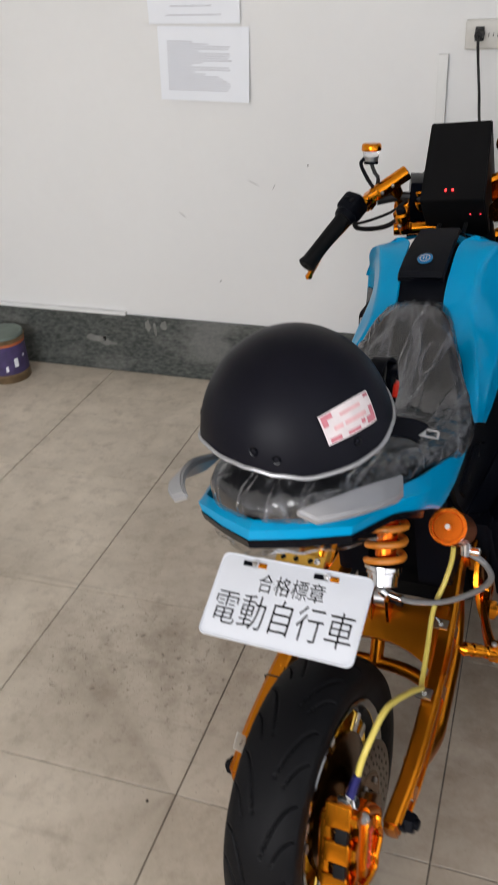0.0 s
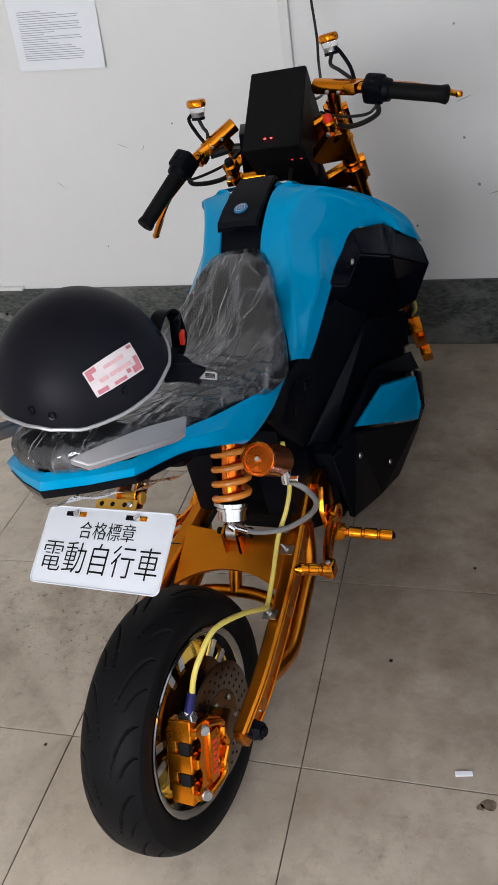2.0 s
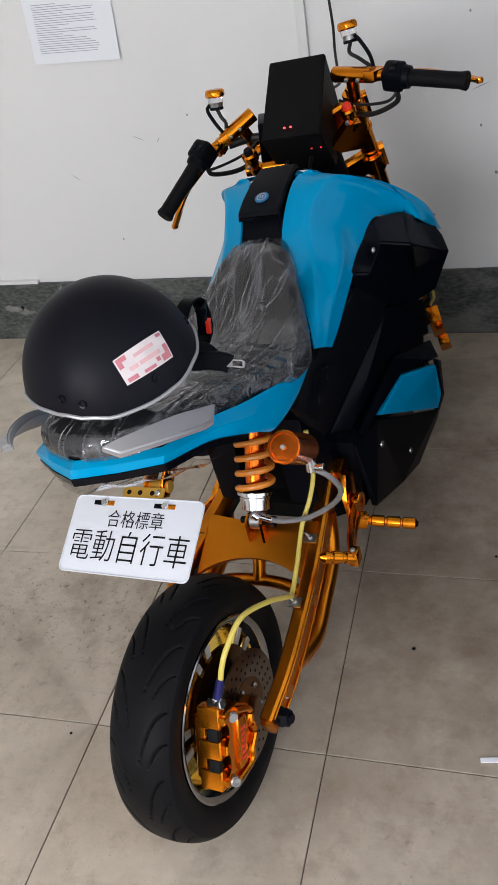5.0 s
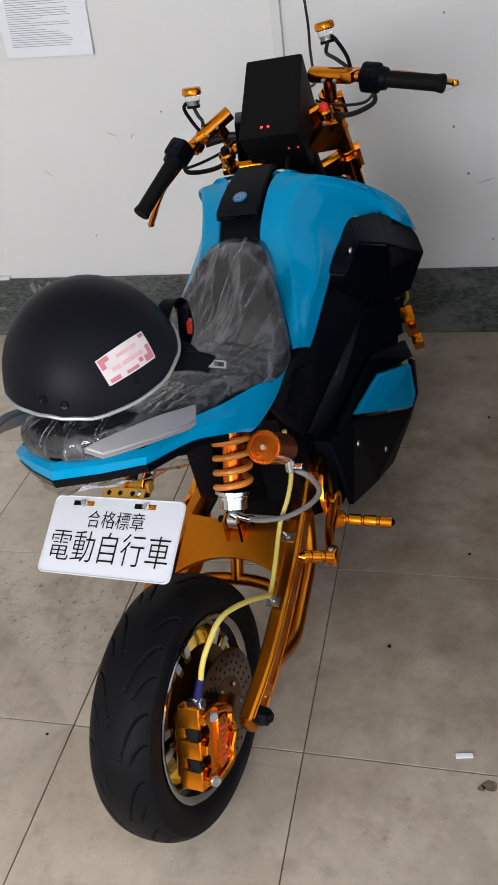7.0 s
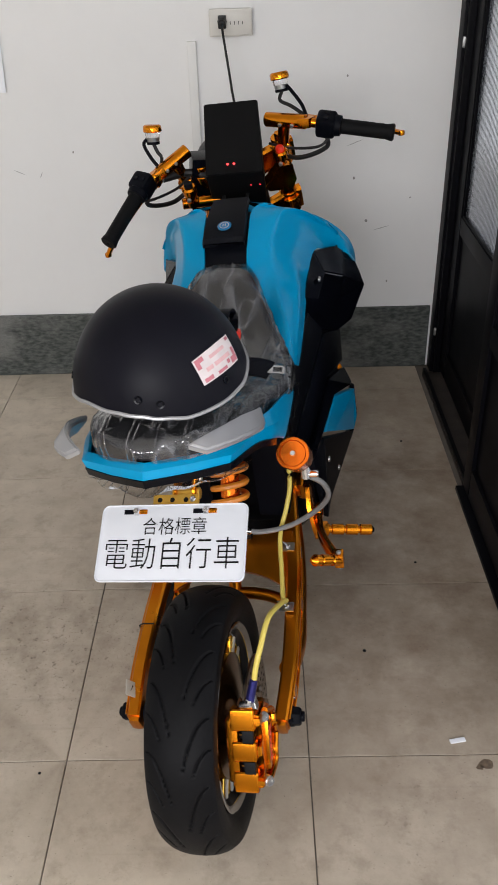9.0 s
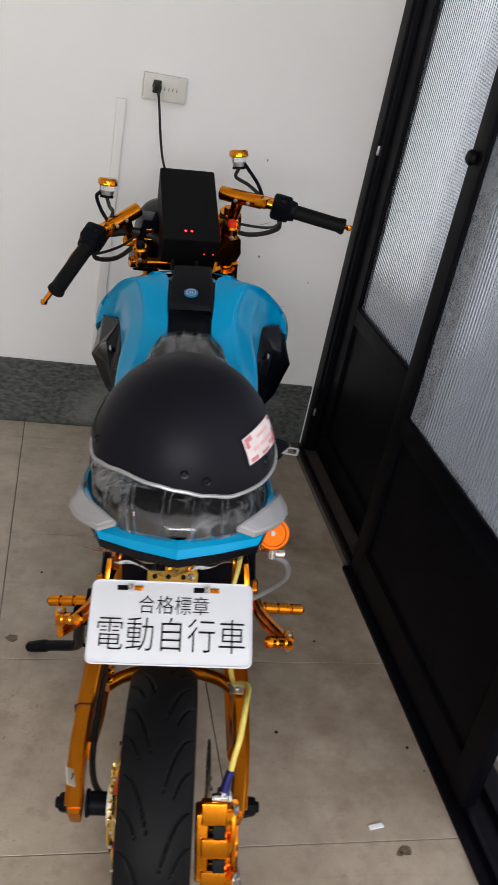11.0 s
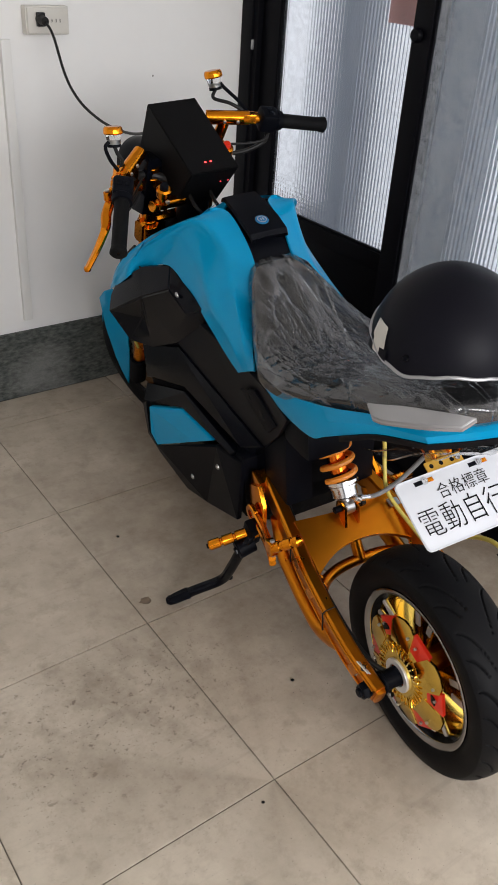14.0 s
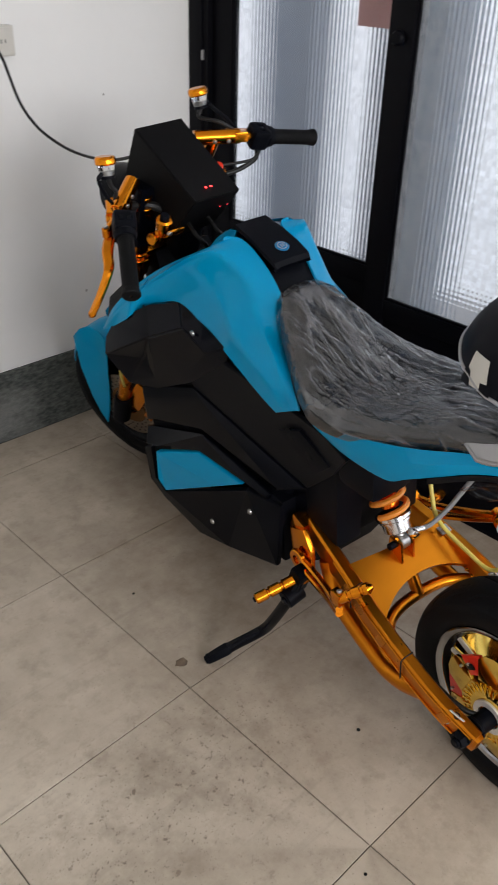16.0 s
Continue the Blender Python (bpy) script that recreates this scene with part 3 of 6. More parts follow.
def tyre_bmesh(radius, half, bead, seg=720, across=64):
    """Round-shouldered tyre about the x axis, with long curved sipes pressed into the tread."""
    prof = []
    for i in range(across + 1):
        u = -1 + 2 * i / across
        x = half * math.sin(u * math.pi / 2 * 1.02) if abs(u) < 0.98 else half * math.copysign(1, u)
        drop = 1 - math.sqrt(max(0, 1 - min(1, abs(x) / (half * 1.16)) ** 2.3))
        prof.append((x, radius - drop * radius * 0.165))
    prof = [(-half * 0.80, bead), (-half * 0.95, bead + 0.012), (-half * 1.02, bead + 0.025)] + prof[1:-1] + [(half * 1.02, bead + 0.025), (half * 0.95, bead + 0.012), (half * 0.80, bead)]
    sipes = ((13, 0.0, 0.16, 0.90, 0.80, 0.0021), (13, 0.45, 0.46, 0.95, 0.38, 0.0018))
    verts, n = [], len(prof)
    for k in range(seg):
        a = 2 * math.pi * k / seg
        for x, r in prof:
            if 0.004 < abs(x) < half * 0.95 and r > radius * 0.85:
                s, side = abs(x) / half, 1 if x > 0 else 0
                for per, off, lo, hi, bend, w in sipes:
                    if lo < s < hi:
                        v = (s - lo) / (hi - lo)
                        pitch = 2 * math.pi * r / per
                        ph = (a * per / (2 * math.pi) + off + side * 0.5 + bend * (1 - v) ** 2) % 1.0
                        slope = 2 * bend * pitch * (1 - v) / ((hi - lo) * half)
                        d = min(ph, 1 - ph) * pitch / math.sqrt(1 + slope * slope)
                        w = w * min(1, 0.35 + 3 * min(v, 1 - v))
                        if d < w:
                            r -= 0.0036 * (1 - (d / w) ** 2)
                            break
            verts.append((x, r * math.sin(a), r * math.cos(a)))
    faces = []
    for k in range(seg):
        a, b = k * n, ((k + 1) % seg) * n
        faces += [(a + i, a + i + 1, b + i + 1, b + i) for i in range(n - 1)]
    me = bpy.data.meshes.new("t")
    me.from_pydata(verts, [], faces)
    bm = bmesh.new()
    bm.from_mesh(me)
    bpy.data.meshes.remove(me)
    return bm


X_AXIS = Matrix.Rotation(radians(90), 4, "Y")      # turns a lathe's z to x


def wheel(name, at, m, label, rear):
    hub = Matrix.Translation(at)
    rim_out = 0.158
    barrel = lathe([(r, h * 0.9) for r, h in [(rim_out, -0.052), (rim_out + 0.006, -0.049), (rim_out + 0.006, -0.045), (rim_out - 0.004, -0.042), (0.143, -0.030), (0.136, 0), (0.143, 0.030),
                    (rim_out - 0.004, 0.042), (rim_out + 0.006, 0.045), (rim_out + 0.006, 0.049), (rim_out, 0.052),
                    (rim_out - 0.007, 0.050), (rim_out - 0.012, 0.040), (0.136, 0.026), (0.129, 0), (0.136, -0.026), (rim_out - 0.012, -0.040), (rim_out - 0.007, -0.050)]], X_AXIS, 72, True)
    metal = M_GOLD_MIRROR if rear else M_BLACK_GLOSS
    w = part(name, moved(barrel, m @ hub), metal, bike, label)
    part("tyre", moved(tyre_bmesh(TYRE_R, 0.0555, 0.161, *((720, 64) if rear else (360, 34))), m @ hub), M_RUBBER, w, "black tyre with curved sipes", angle=50)
    for s in (-1, 1):
        lip = lathe([(rim_out - 0.0090, 0.0440), (rim_out - 0.0060, 0.0475), (rim_out - 0.002, 0.0490), (rim_out + 0.0015, 0.0505), (rim_out + 0.0045, 0.0490), (rim_out + 0.004, 0.042), (rim_out - 0.004, 0.040)], X_AXIS, 72, True)
        part("rim_lip", moved(lip if s > 0 else mirror(lip), m @ hub), M_RIM if rear else M_BLACK_GLOSS, w, "polished rim edge" if rear else "black rim edge")
        if rear:
            # black ring stands in for the dark, unlit gap inside the edge
            dark_ring = lathe([(rim_out - 0.0095, 0.0425), (rim_out - 0.0135, 0.0375), (rim_out - 0.0185, 0.0300), (rim_out - 0.0180, 0.0280), (rim_out - 0.0100, 0.0380)], X_AXIS, 72, True)
            part("dark_rim_ring", moved(dark_ring if s > 0 else mirror(dark_ring), m @ hub), M_BLACK_GLOSS, w, "black ring laid on for the dark gap inside the rim edge")
    for k in range(5):
        for o in (-9, 9):
            a = radians(k * 72 + o)
            sp = sweep([(0, 0, 0.03), (0, 0, 0.09), (0, 0, 0.14)], rect_section(0.014, 0.058, 0.3), up=(1, 0, 0))
            part("spoke", moved(sp, m @ hub @ Matrix.Rotation(a, 4, "X") @ pose(0, 0, 0, 0, 0, 0)), metal, w)
            for s in (-1, 1):
                edge = block(0.003, 0.0125, 0.052, 0.0008, pose(s * 0.0305, 0, 0.124))
                part("spoke_face", moved(edge, m @ hub @ Matrix.Rotation(a, 4, "X")), M_MACHINED if rear else M_BLACK_GLOSS, w, "machined silver spoke face" if rear else "black spoke face")
    part("hub", moved(lathe([(0, -0.05), (0.034, -0.05), (0.038, -0.045), (0.038, 0.045), (0.034, 0.05), (0, 0.05)], X_AXIS, 40), m @ hub), M_GOLD_SATIN, w)
    return w


def brake_disc(at, r0, r1, parent, m):
    seg, bm = 72, bmesh.new()
    prof = [(r0, -0.002), (r1, -0.002), (r1, 0.002), (r0, 0.002)]
    disc = lathe(prof, X_AXIS, seg, True)
    d = part("brake_disc", moved(disc, m @ Matrix.Translation(at)), M_DISC, parent, "drilled steel brake disc")
    holes = []
    for ring, n in ((0.25, 22), (0.5, 24), (0.75, 26)):
        for k in range(n):
            a = 2 * math.pi * (k + ring * 2) / n
            r = r0 + (r1 - r0) * ring
            for s in (-1, 1):
                holes.append(lathe([(0.0031, 0), (0.0031, 0.0004), (0, 0.0004)], m @ Matrix.Translation(at) @ Matrix.Translation((s * 0.00205, r * math.sin(a), r * math.cos(a))) @ (X_AXIS if s > 0 else X_AXIS @ pose(0, 0, 0, 180)), 8))
    bm.free()
    h = part("drill_hole", join(*holes), M_INK, d)
    tagged(h, kind="stuff")
    carrier = lathe([(0.03, -0.003), (r0 + 0.002, -0.003), (r0 + 0.002, 0.003), (0.03, 0.003)], X_AXIS, 48, True)
    part("disc_carrier", moved(carrier, m @ Matrix.Translation(at)), M_GOLD_SHADED, d, "gold disc carrier darkened for shade")
    for k in range(6):
        a = 2 * math.pi * k / 6
        p = Vector(at) + Vector((0.003, r0 * 0.8 * math.sin(a), r0 * 0.8 * math.cos(a)))
        part("bolt", moved(rod(p, p + Vector((0.005, 0, 0)), 0.005, seg=8), m), M_STEEL, d)
    return d


ID = Matrix.Identity(4)
rear = wheel("rear_wheel", (WX, AY, AX), ID, "rear wheel with polished lip and gold mirror rim", True)
brake_disc((0.074, AY, AX), 0.056, 0.106, rear, ID)
part("motor_side", moved(lathe([(0.03, 0.0), (0.10, 0.0), (0.108, 0.006), (0.108, 0.016), (0.06, 0.026), (0.03, 0.030)], X_AXIS, 48, True), Matrix.Translation((WX + 0.022, AY, AX))), M_GOLD_SHADED, rear, "motor side cover in gold darkened for shade")

# hub cover of the left side: ribbed gold dish with red windows
cover = lathe([(0.028, -0.078), (0.034, -0.079), (0.074, -0.072), (0.080, -0.069), (0.097, -0.064), (0.099, -0.060), (0.099, -0.052), (0.03, -0.05)], None, 60, True)
HUB = Matrix.Translation((WX, AY, AX)) @ Matrix.Diagonal((1, 0.95, 0.95, 1))
hub_cover = part("hub_cover", moved(cover, HUB @ X_AXIS), M_GOLD_MIRROR, rear, "mirror gold hub cover with petals and red windows")
for k in range(30):
    a = 2 * math.pi * k / 30
    rib = block(0.004, 0.0035, 0.034, 0.001, pose(-0.0755, 0, 0.052, 0, -8, 0))
    part("rib", moved(rib, HUB @ Matrix.Rotation(a, 4, "X")), M_GOLD_MIRROR, hub_cover)
part("hub_collar", lathe([(0.024, 0.0), (0.036, 0.0), (0.037, 0.002), (0.036, 0.006), (0.024, 0.006)], HUB @ Matrix.Translation((-0.084, 0, 0)) @ X_AXIS, 40, True), M_MACHINED, hub_cover, "grey metal collar")
for k in range(6):
    a = 2 * math.pi * k / 6 + 0.35
    win = plate_from([(-0.0700, 0.014, 0.080), (-0.0700, -0.014, 0.080), (-0.0625, -0.027, 0.118), (-0.0625, 0.027, 0.118)], 0.008, 0.002)
    part("window", moved(win, HUB @ Matrix.Rotation(a, 4, "X")), M_RED, hub_cover, "red window")
    if k % 2:
        part("window_slot", moved(block(0.003, 0.018, 0.014, 0.001, pose(-0.0690, 0.004, 0.098, 0, -11, 0)), HUB @ Matrix.Rotation(a, 4, "X")), M_INK, hub_cover, "dark slot")
    petal = plate_from([(-0.0745, 0.029, 0.070), (-0.0745, -0.029, 0.070), (-0.0655, -0.036, 0.110), (-0.0630, -0.022, 0.124), (-0.0625, 0.0, 0.128), (-0.0630, 0.022, 0.124), (-0.0655, 0.036, 0.110)], 0.006, 0.002)
    part("petal", moved(petal, HUB @ Matrix.Rotation(a + math.pi / 6, 4, "X")), M_GOLD_MIRROR, hub_cover)
    for o in (-0.4, 0.4):
        p = Vector((WX - 0.0665, AY + 0.099 * math.sin(a + o), AX + 0.099 * math.cos(a + o)))
        part("bolt", rod(p, p + Vector((-0.006, 0, 0)), 0.0032, seg=8), M_STEEL, hub_cover)
part("axle", join(rod((-0.08, AY, AX), (-0.122, AY, AX), 0.019), rod((-0.122, AY, AX), (-0.128, AY, AX), 0.023)), M_BLACK_MATT, bike, "black axle spacer")
for s in (-1, 1):
    part("axle_nut", join(lathe([(0, 0), (0.017, 0), (0.017, 0.014), (0.014, 0.018), (0, 0.018)], frame_to((s * 0.146 - 0.008, AY, AX), (s, 0, 0)), 6),
                          rod((s * 0.146 - 0.008, AY, AX), (s * 0.170 - 0.008, AY, AX), 0.009)), M_BLACK_MATT, bike, "black axle nut")
    part("axle_block", block(0.022, 0.03, 0.026, 0.003, pose(s * 0.141 - 0.008, AY, AX, 20)), M_BLACK_MATT, bike)

# ---- swing arm ----
ARM = ((-0.003, 0.101, 0.500, 0.374), (-0.0045, 0.1205, 0.36, 0.336), (-0.008, 0.1345, 0.25, 0.304), (-0.010, 0.140, 0.10, 0.256), (-0.010, 0.134, -0.006, AX))   # shift, half gauge, y, z


def arm_path(s):
    return smooth_path([(o + s * w, y, z) for o, w, y, z in ARM], 5)


def arm(s):
    """One bowed, tapered box beam."""
    path = arm_path(s)
    n = len(path) - 1
    return sweep(path, rect_section(0.050, 0.028, 0.16), up=(1, 0, 0), scales=[1.0 - 0.16 * (i / n) ** 2 for i in range(n + 1)])


swing = part("swing_arm", arm(1), M_GOLD_SATIN, bike, "gold aluminium swing arm with milled channels")
part("arm_beam", arm(-1), M_GOLD_SATIN, swing)
for s in (-1, 1):
    line = arm_path(s)
    # milled channels of the outer face: bright rails with cross ribs between them
    for off, i0, i1 in ((0.0185, 4, 20), (-0.0195, 4, 19)):
        rail = [p + Vector((s * 0.0142, 0, off * (1 - 0.14 * i / 20))) for i, p in enumerate(line) if i0 <= i <= i1]
        part("channel", sweep(rail, rect_section(0.0042, 0.0042, 0.3), up=(1, 0, 0)), M_GOLD_SATIN, swing, "milled rib")
    for i in (6, 11, 17):
        part("channel_rib", block(0.004, 0.022, 0.030, 0.002, Matrix.Translation(line[i] + Vector((s * 0.0142, 0, 0))) @ pose(0, 0, 0, 32)), M_GOLD, swing)
    for i in (7, 13) if s < 0 else ():
        p = line[i]
        part("cable_tie", sweep([p + Vector((s * v[0], 0.002, v[1])) for v in ((0.0175, -0.024), (0.0175, 0.022), (0.010, 0.0262), (-0.012, 0.0262))], rect_section(0.0032, 0.0016), up=(0, 1, 0)), M_CABLE, swing, "black cable tie")
    # lower brace: a bent tube that hangs well below the beam
    part("brace", tube([(s * 0.116 - 0.006, 0.420, 0.338), (s * 0.119 - 0.006, 0.402, 0.290), (s * 0.122 - 0.007, 0.378, 0.258), (s * 0.125 - 0.007, 0.345, 0.242), (s * 0.129 - 0.008, 0.295, 0.226),
                        (s * 0.132 - 0.008, 0.245, 0.210), (s * 0.134 - 0.008, 0.210, 0.205), (s * 0.135 - 0.009, 0.165, 0.216), (s * 0.135 - 0.009, 0.105, 0.245)], 0.0185, 6, 16), M_GOLD_SATIN, swing, "bent gold brace tube")
    part("end_block", block(0.022, 0.050, 0.040, 0.010, pose(s * 0.133 - 0.010, AY - 0.002, AX, 17)), M_GOLD_SATIN, swing)
    part("axle_slot", block(0.004, 0.030, 0.020, 0.003, pose(s * 0.1435 - 0.010, AY + 0.004, AX, 17)), M_BLACK_MATT, swing, "dark axle slot")
    part("adjuster_bolt", rod((s * 0.148 - 0.010, AY + 0.036, AX + 0.012), (s * 0.153 - 0.010, AY + 0.036, AX + 0.012), 0.0075, seg=6), M_STEEL, swing)
    # cross pin at the pivot with its clamp ears
    part("pivot_ear", block(0.016, 0.040, 0.052, 0.006, pose(s * 0.128 - 0.003, 0.503, 0.378, 20)), M_GOLD, swing)
# bridge plate between the beams, with a window and the shock mount
def web(x, v):
    return Vector((x, 0.356 - 0.085 * v, 0.352 - 0.052 * v))


arch = [web(-0.118 + 0.236 * k / 16, 0.74 + 0.42 * abs(k / 8 - 1) ** 2.2) for k in range(17)]
part("bridge", plate_from([web(-0.118, -0.1), web(-0.03, 0.0), web(0.03, 0.0), web(0.118, -0.1)] + arch[::-1], 0.012, 0.002), M_GOLD_SATIN, swing, "welded gold bridge plate")
for s in (-1, 1):
    for k in range(9):
        p = web(s * 0.113, 0.0 + k * 0.17)
        part("weld", lathe([(0, 0.004), (0.004, 0.003), (0.0062, 0)], frame_to(p + Vector((0, 0, 0.001)), (-s * 0.4, -0.3, 0.8)), 8), M_GOLD, swing)
part("motor_cable", tube([(-0.085, 0.46, 0.36), (-0.106, 0.36, 0.326), (-0.123, 0.25, 0.297), (-0.128, 0.12, 0.258), (-0.120, 0.05, 0.240), (-0.096, 0.016, 0.228)], 0.0055), M_CABLE, bike, "black motor cable along the swing arm")
part("cross_tube", tube([(-0.122, 0.238, 0.268), (-0.09, 0.266, 0.268), (-0.04, 0.280, 0.270), (0.04, 0.280, 0.270), (0.09, 0.266, 0.268), (0.122, 0.238, 0.268)], 0.0125, 6, 12), M_GOLD_SATIN, swing)
part("strut", rod((0, 0.280, 0.270), (0, 0.308, 0.318), 0.013), M_GOLD_SATIN, swing)
for s in (-1, 1):
    part("shock_tab", plate_from([(s * 0.019, 0.312, 0.325), (s * 0.019, 0.355, 0.33), (s * 0.019, 0.352, 0.388), (s * 0.019, 0.335, 0.394), (s * 0.019, 0.318, 0.385)][::s], 0.006), M_GOLD, swing)
    part("pivot_boss", rod((s * 0.082, 0.505, 0.376), (s * 0.124, 0.505, 0.376), 0.026), M_GOLD, swing)

# ---- rear shock ----
S0, S1 = Vector((0.0, 0.336, 0.378)), Vector((0.0, 0.452, 0.60))
SD = (S1 - S0).normalized()
shock = part("shock_absorber", rod(S0 + SD * 0.075, S0 + SD * 0.2, 0.0195), M_ORANGE, bike, "rear shock absorber with orange coil spring and remote reservoir")
turns, hel = 5.6, []
fm = frame_to(S0, SD)
for i in range(150):
    t = i / 149
    hel.append(fm @ Vector((0.0335 * math.cos(turns * 2 * math.pi * t), 0.0335 * math.sin(turns * 2 * math.pi * t), 0.064 + 0.16 * t)))
part("spring", sweep(hel, ring_section(0.0066, 8)), M_SPRING, shock, "orange coil spring")
part("collar", lathe([(0, 0.020), (0.02, 0.020), (0.0285, 0.025), (0.0285, 0.044), (0.032, 0.045), (0.032, 0.049), (0.0305, 0.050), (0.0305, 0.053), (0.0365, 0.054), (0.0365, 0.060), (0, 0.060)], fm, 36), M_CHROME, shock, "polished adjuster collar")
part("eye", join(lathe([(0.008, -0.011), (0.0155, -0.011), (0.017, -0.009), (0.017, 0.009), (0.0155, 0.011), (0.008, 0.011)], frame_to(S0, (1, 0, 0)), 24, True), rod(S0 + SD * 0.01, S0 + SD * 0.03, 0.012)), M_STEEL, shock)
part("bolt", join(rod(S0 + Vector((-0.034, 0, 0)), S0 + Vector((0.04, 0, 0)), 0.0075, seg=12), lathe([(0, 0), (0.0115, 0), (0.0115, 0.01), (0, 0.01)], frame_to(S0 + Vector((0.03, 0, 0)), (1, 0, 0)), 6)), M_BLACK_MATT, shock)
RC, RD = Vector((0.163, 0.226, 0.638)), Vector((-0.05, 0.79, -0.61)).normalized()
rm = frame_to(RC, RD)
reservoir = part("reservoir", lathe([(0, 0.002), (0.0215, 0.002), (0.023, 0), (0.027, 0), (0.0285, 0.0015), (0.0285, 0.014), (0.0275, 0.016), (0.0275, 0.096), (0.024, 0.102), (0, 0.102)], rm, 40), M_ORANGE, shock, "orange anodised reservoir")
part("valve", lathe([(0, -0.003), (0.004, -0.003), (0.0048, 0.002)], rm, 14), M_STEEL, reservoir)
part("fitting", join(rod((0.172, 0.285, 0.545), (0.172, 0.290, 0.575), 0.009), rod((0.165, 0.287, 0.553), (0.195, 0.287, 0.553), 0.007)), M_CHROME, reservoir, "polished banjo fitting")
part("hose", tube([(0.176, 0.288, 0.548), (0.20, 0.292, 0.528), (0.205, 0.31, 0.485), (0.175, 0.325, 0.44), (0.12, 0.325, 0.405), (0.06, 0.32, 0.395), (0.02, 0.325, 0.402)], 0.0052), M_GREY_HOSE, shock, "grey braided hose")
part("banjo", join(rod((0.018, 0.318, 0.40), (0.006, 0.318, 0.41), 0.008), rod((0.045, 0.32, 0.396), (0.015, 0.322, 0.402), 0.0062)), M_CHROME, shock)

# ---- rear brake ----
c0, c1 = Vector((0.100, -0.066, 0.322)), Vector((0.103, -0.117, 0.228))
cd = (c1 - c0).normalized()
cm = Matrix.Translation((c0 + c1) / 2) @ Matrix((Vector((1, 0, 0)), cd.cross(Vector((1, 0, 0))), -cd)).transposed().to_4x4() @ pose(-0.002, 0.014, 0.004, 180)
caliper = part("brake_caliper", plate_from([cm @ Vector(p) for p in ((0.012, -0.012, 0.060), (0.014, 0.026, 0.068), (0.016, 0.062, 0.050), (0.016, 0.064, 0.024), (0.016, 0.076, 0.0), (0.016, 0.064, -0.024), (0.016, 0.062, -0.050), (0.014, 0.026, -0.068), (0.012, -0.014, -0.060), (0.012, -0.014, -0.042), (0.012, 0.004, -0.036), (0.012, 0.004, -0.014), (0.012, -0.012, -0.008), (0.012, -0.012, 0.008), (0.012, 0.004, 0.014), (0.012, 0.004, 0.036), (0.012, -0.014, 0.042))], 0.026, 0.005, 3), M_GOLD, bike, "gold four-piston rear brake caliper with red lettering")
part("rim_rib", tube([cm @ Vector(p) for p in ((0.016, 0.012, 0.058), (0.019, 0.054, 0.044), (0.020, 0.057, 0.022), (0.020, 0.069, 0.0), (0.020, 0.057, -0.022), (0.019, 0.054, -0.044), (0.016, 0.012, -0.058))], 0.0058, 5, 10), M_GOLD, caliper)
part("letter_pad", block(0.010, 0.026, 0.084, 0.003, cm @ pose(0.0140, 0.030, 0)), M_GOLD, caliper)
for z in (0.050, -0.052):
    part("fin", plate_from([cm @ Vector(p) for p in ((0.014, -0.018, z + 0.004), (0.014, 0.004, z + 0.006), (0.014, 0.004, z - 0.006), (0.014, -0.018, z - 0.004))], 0.05, 0.002), M_GOLD, caliper)
for z in (0.025, -0.026):
    part("caliper_window", block(0.018, 0.012, 0.020, 0.0015, cm @ pose(-0.008, -0.0145, z)), M_INK, caliper, "dark opening over the brake pads")
part("caliper_half", block(0.022, 0.046, 0.106, 0.008, cm @ pose(-0.034, 0.008, 0), 3), M_GOLD, caliper)
for z, h in ((0.050, 0.034), (-0.052, 0.036), (0, 0.032)):
    part("caliper_bridge", block(0.040, 0.022, h, 0.005, cm @ pose(-0.016, -0.008, z), 3), M_GOLD, caliper)
for z in (0.025, -0.026):
    part("brake_pad", block(0.018, 0.016, 0.018, 0.002, cm @ pose(-0.026, 0.002, z)), M_BLACK_MATT, caliper)
    part("pad_pin", rod(cm @ Vector((-0.044, -0.010, z)), cm @ Vector((0.004, -0.010, z)), 0.0020, seg=10), M_GOLD_SHADED, caliper)
for p in ((0.103, -0.066, 0.322), (0.109, -0.122, 0.236)):
    p, out = Vector(p), Vector((0.80, -0.52, 0.30)).normalized()
    q = p + out * 0.015
    part("bolt", join(rod(p - out * 0.016, q, 0.0088, seg=16), lathe([(0.0042, 0), (0.0074, 0), (0.0074, 0.002), (0.0042, 0.002)], frame_to(q, out), 12, True)), M_STEEL, caliper, "steel socket bolt")
for z in (0.026, -0.026):
    p = cm @ Vector((0.016, 0.050, z))
    part("piston_cap", lathe([(0, 0.003), (0.010, 0.003), (0.0125, 0.0015), (0.0125, 0)], frame_to(p, cm.to_3x3() @ Vector((1, 0, 0))), 24), M_GOLD, caliper)
for k in range(6):
    bar = block(0.0008, 0.0095 if k not in (0, 5) else 0.013, 0.0058, 0, cm @ pose(0.0194, 0.030, 0.026 - k * 0.0098))
    part("lettering", bar, M_RED, caliper, "row of red lettering")
part("mount_bracket", plate_from([(0.098, -0.01, 0.30), (0.098, -0.06, 0.285), (0.098, -0.075, 0.235), (0.098, -0.03, 0.20), (0.098, 0.025, 0.205), (0.098, 0.03, 0.25)], 0.008), M_GOLD_SHADED, caliper)
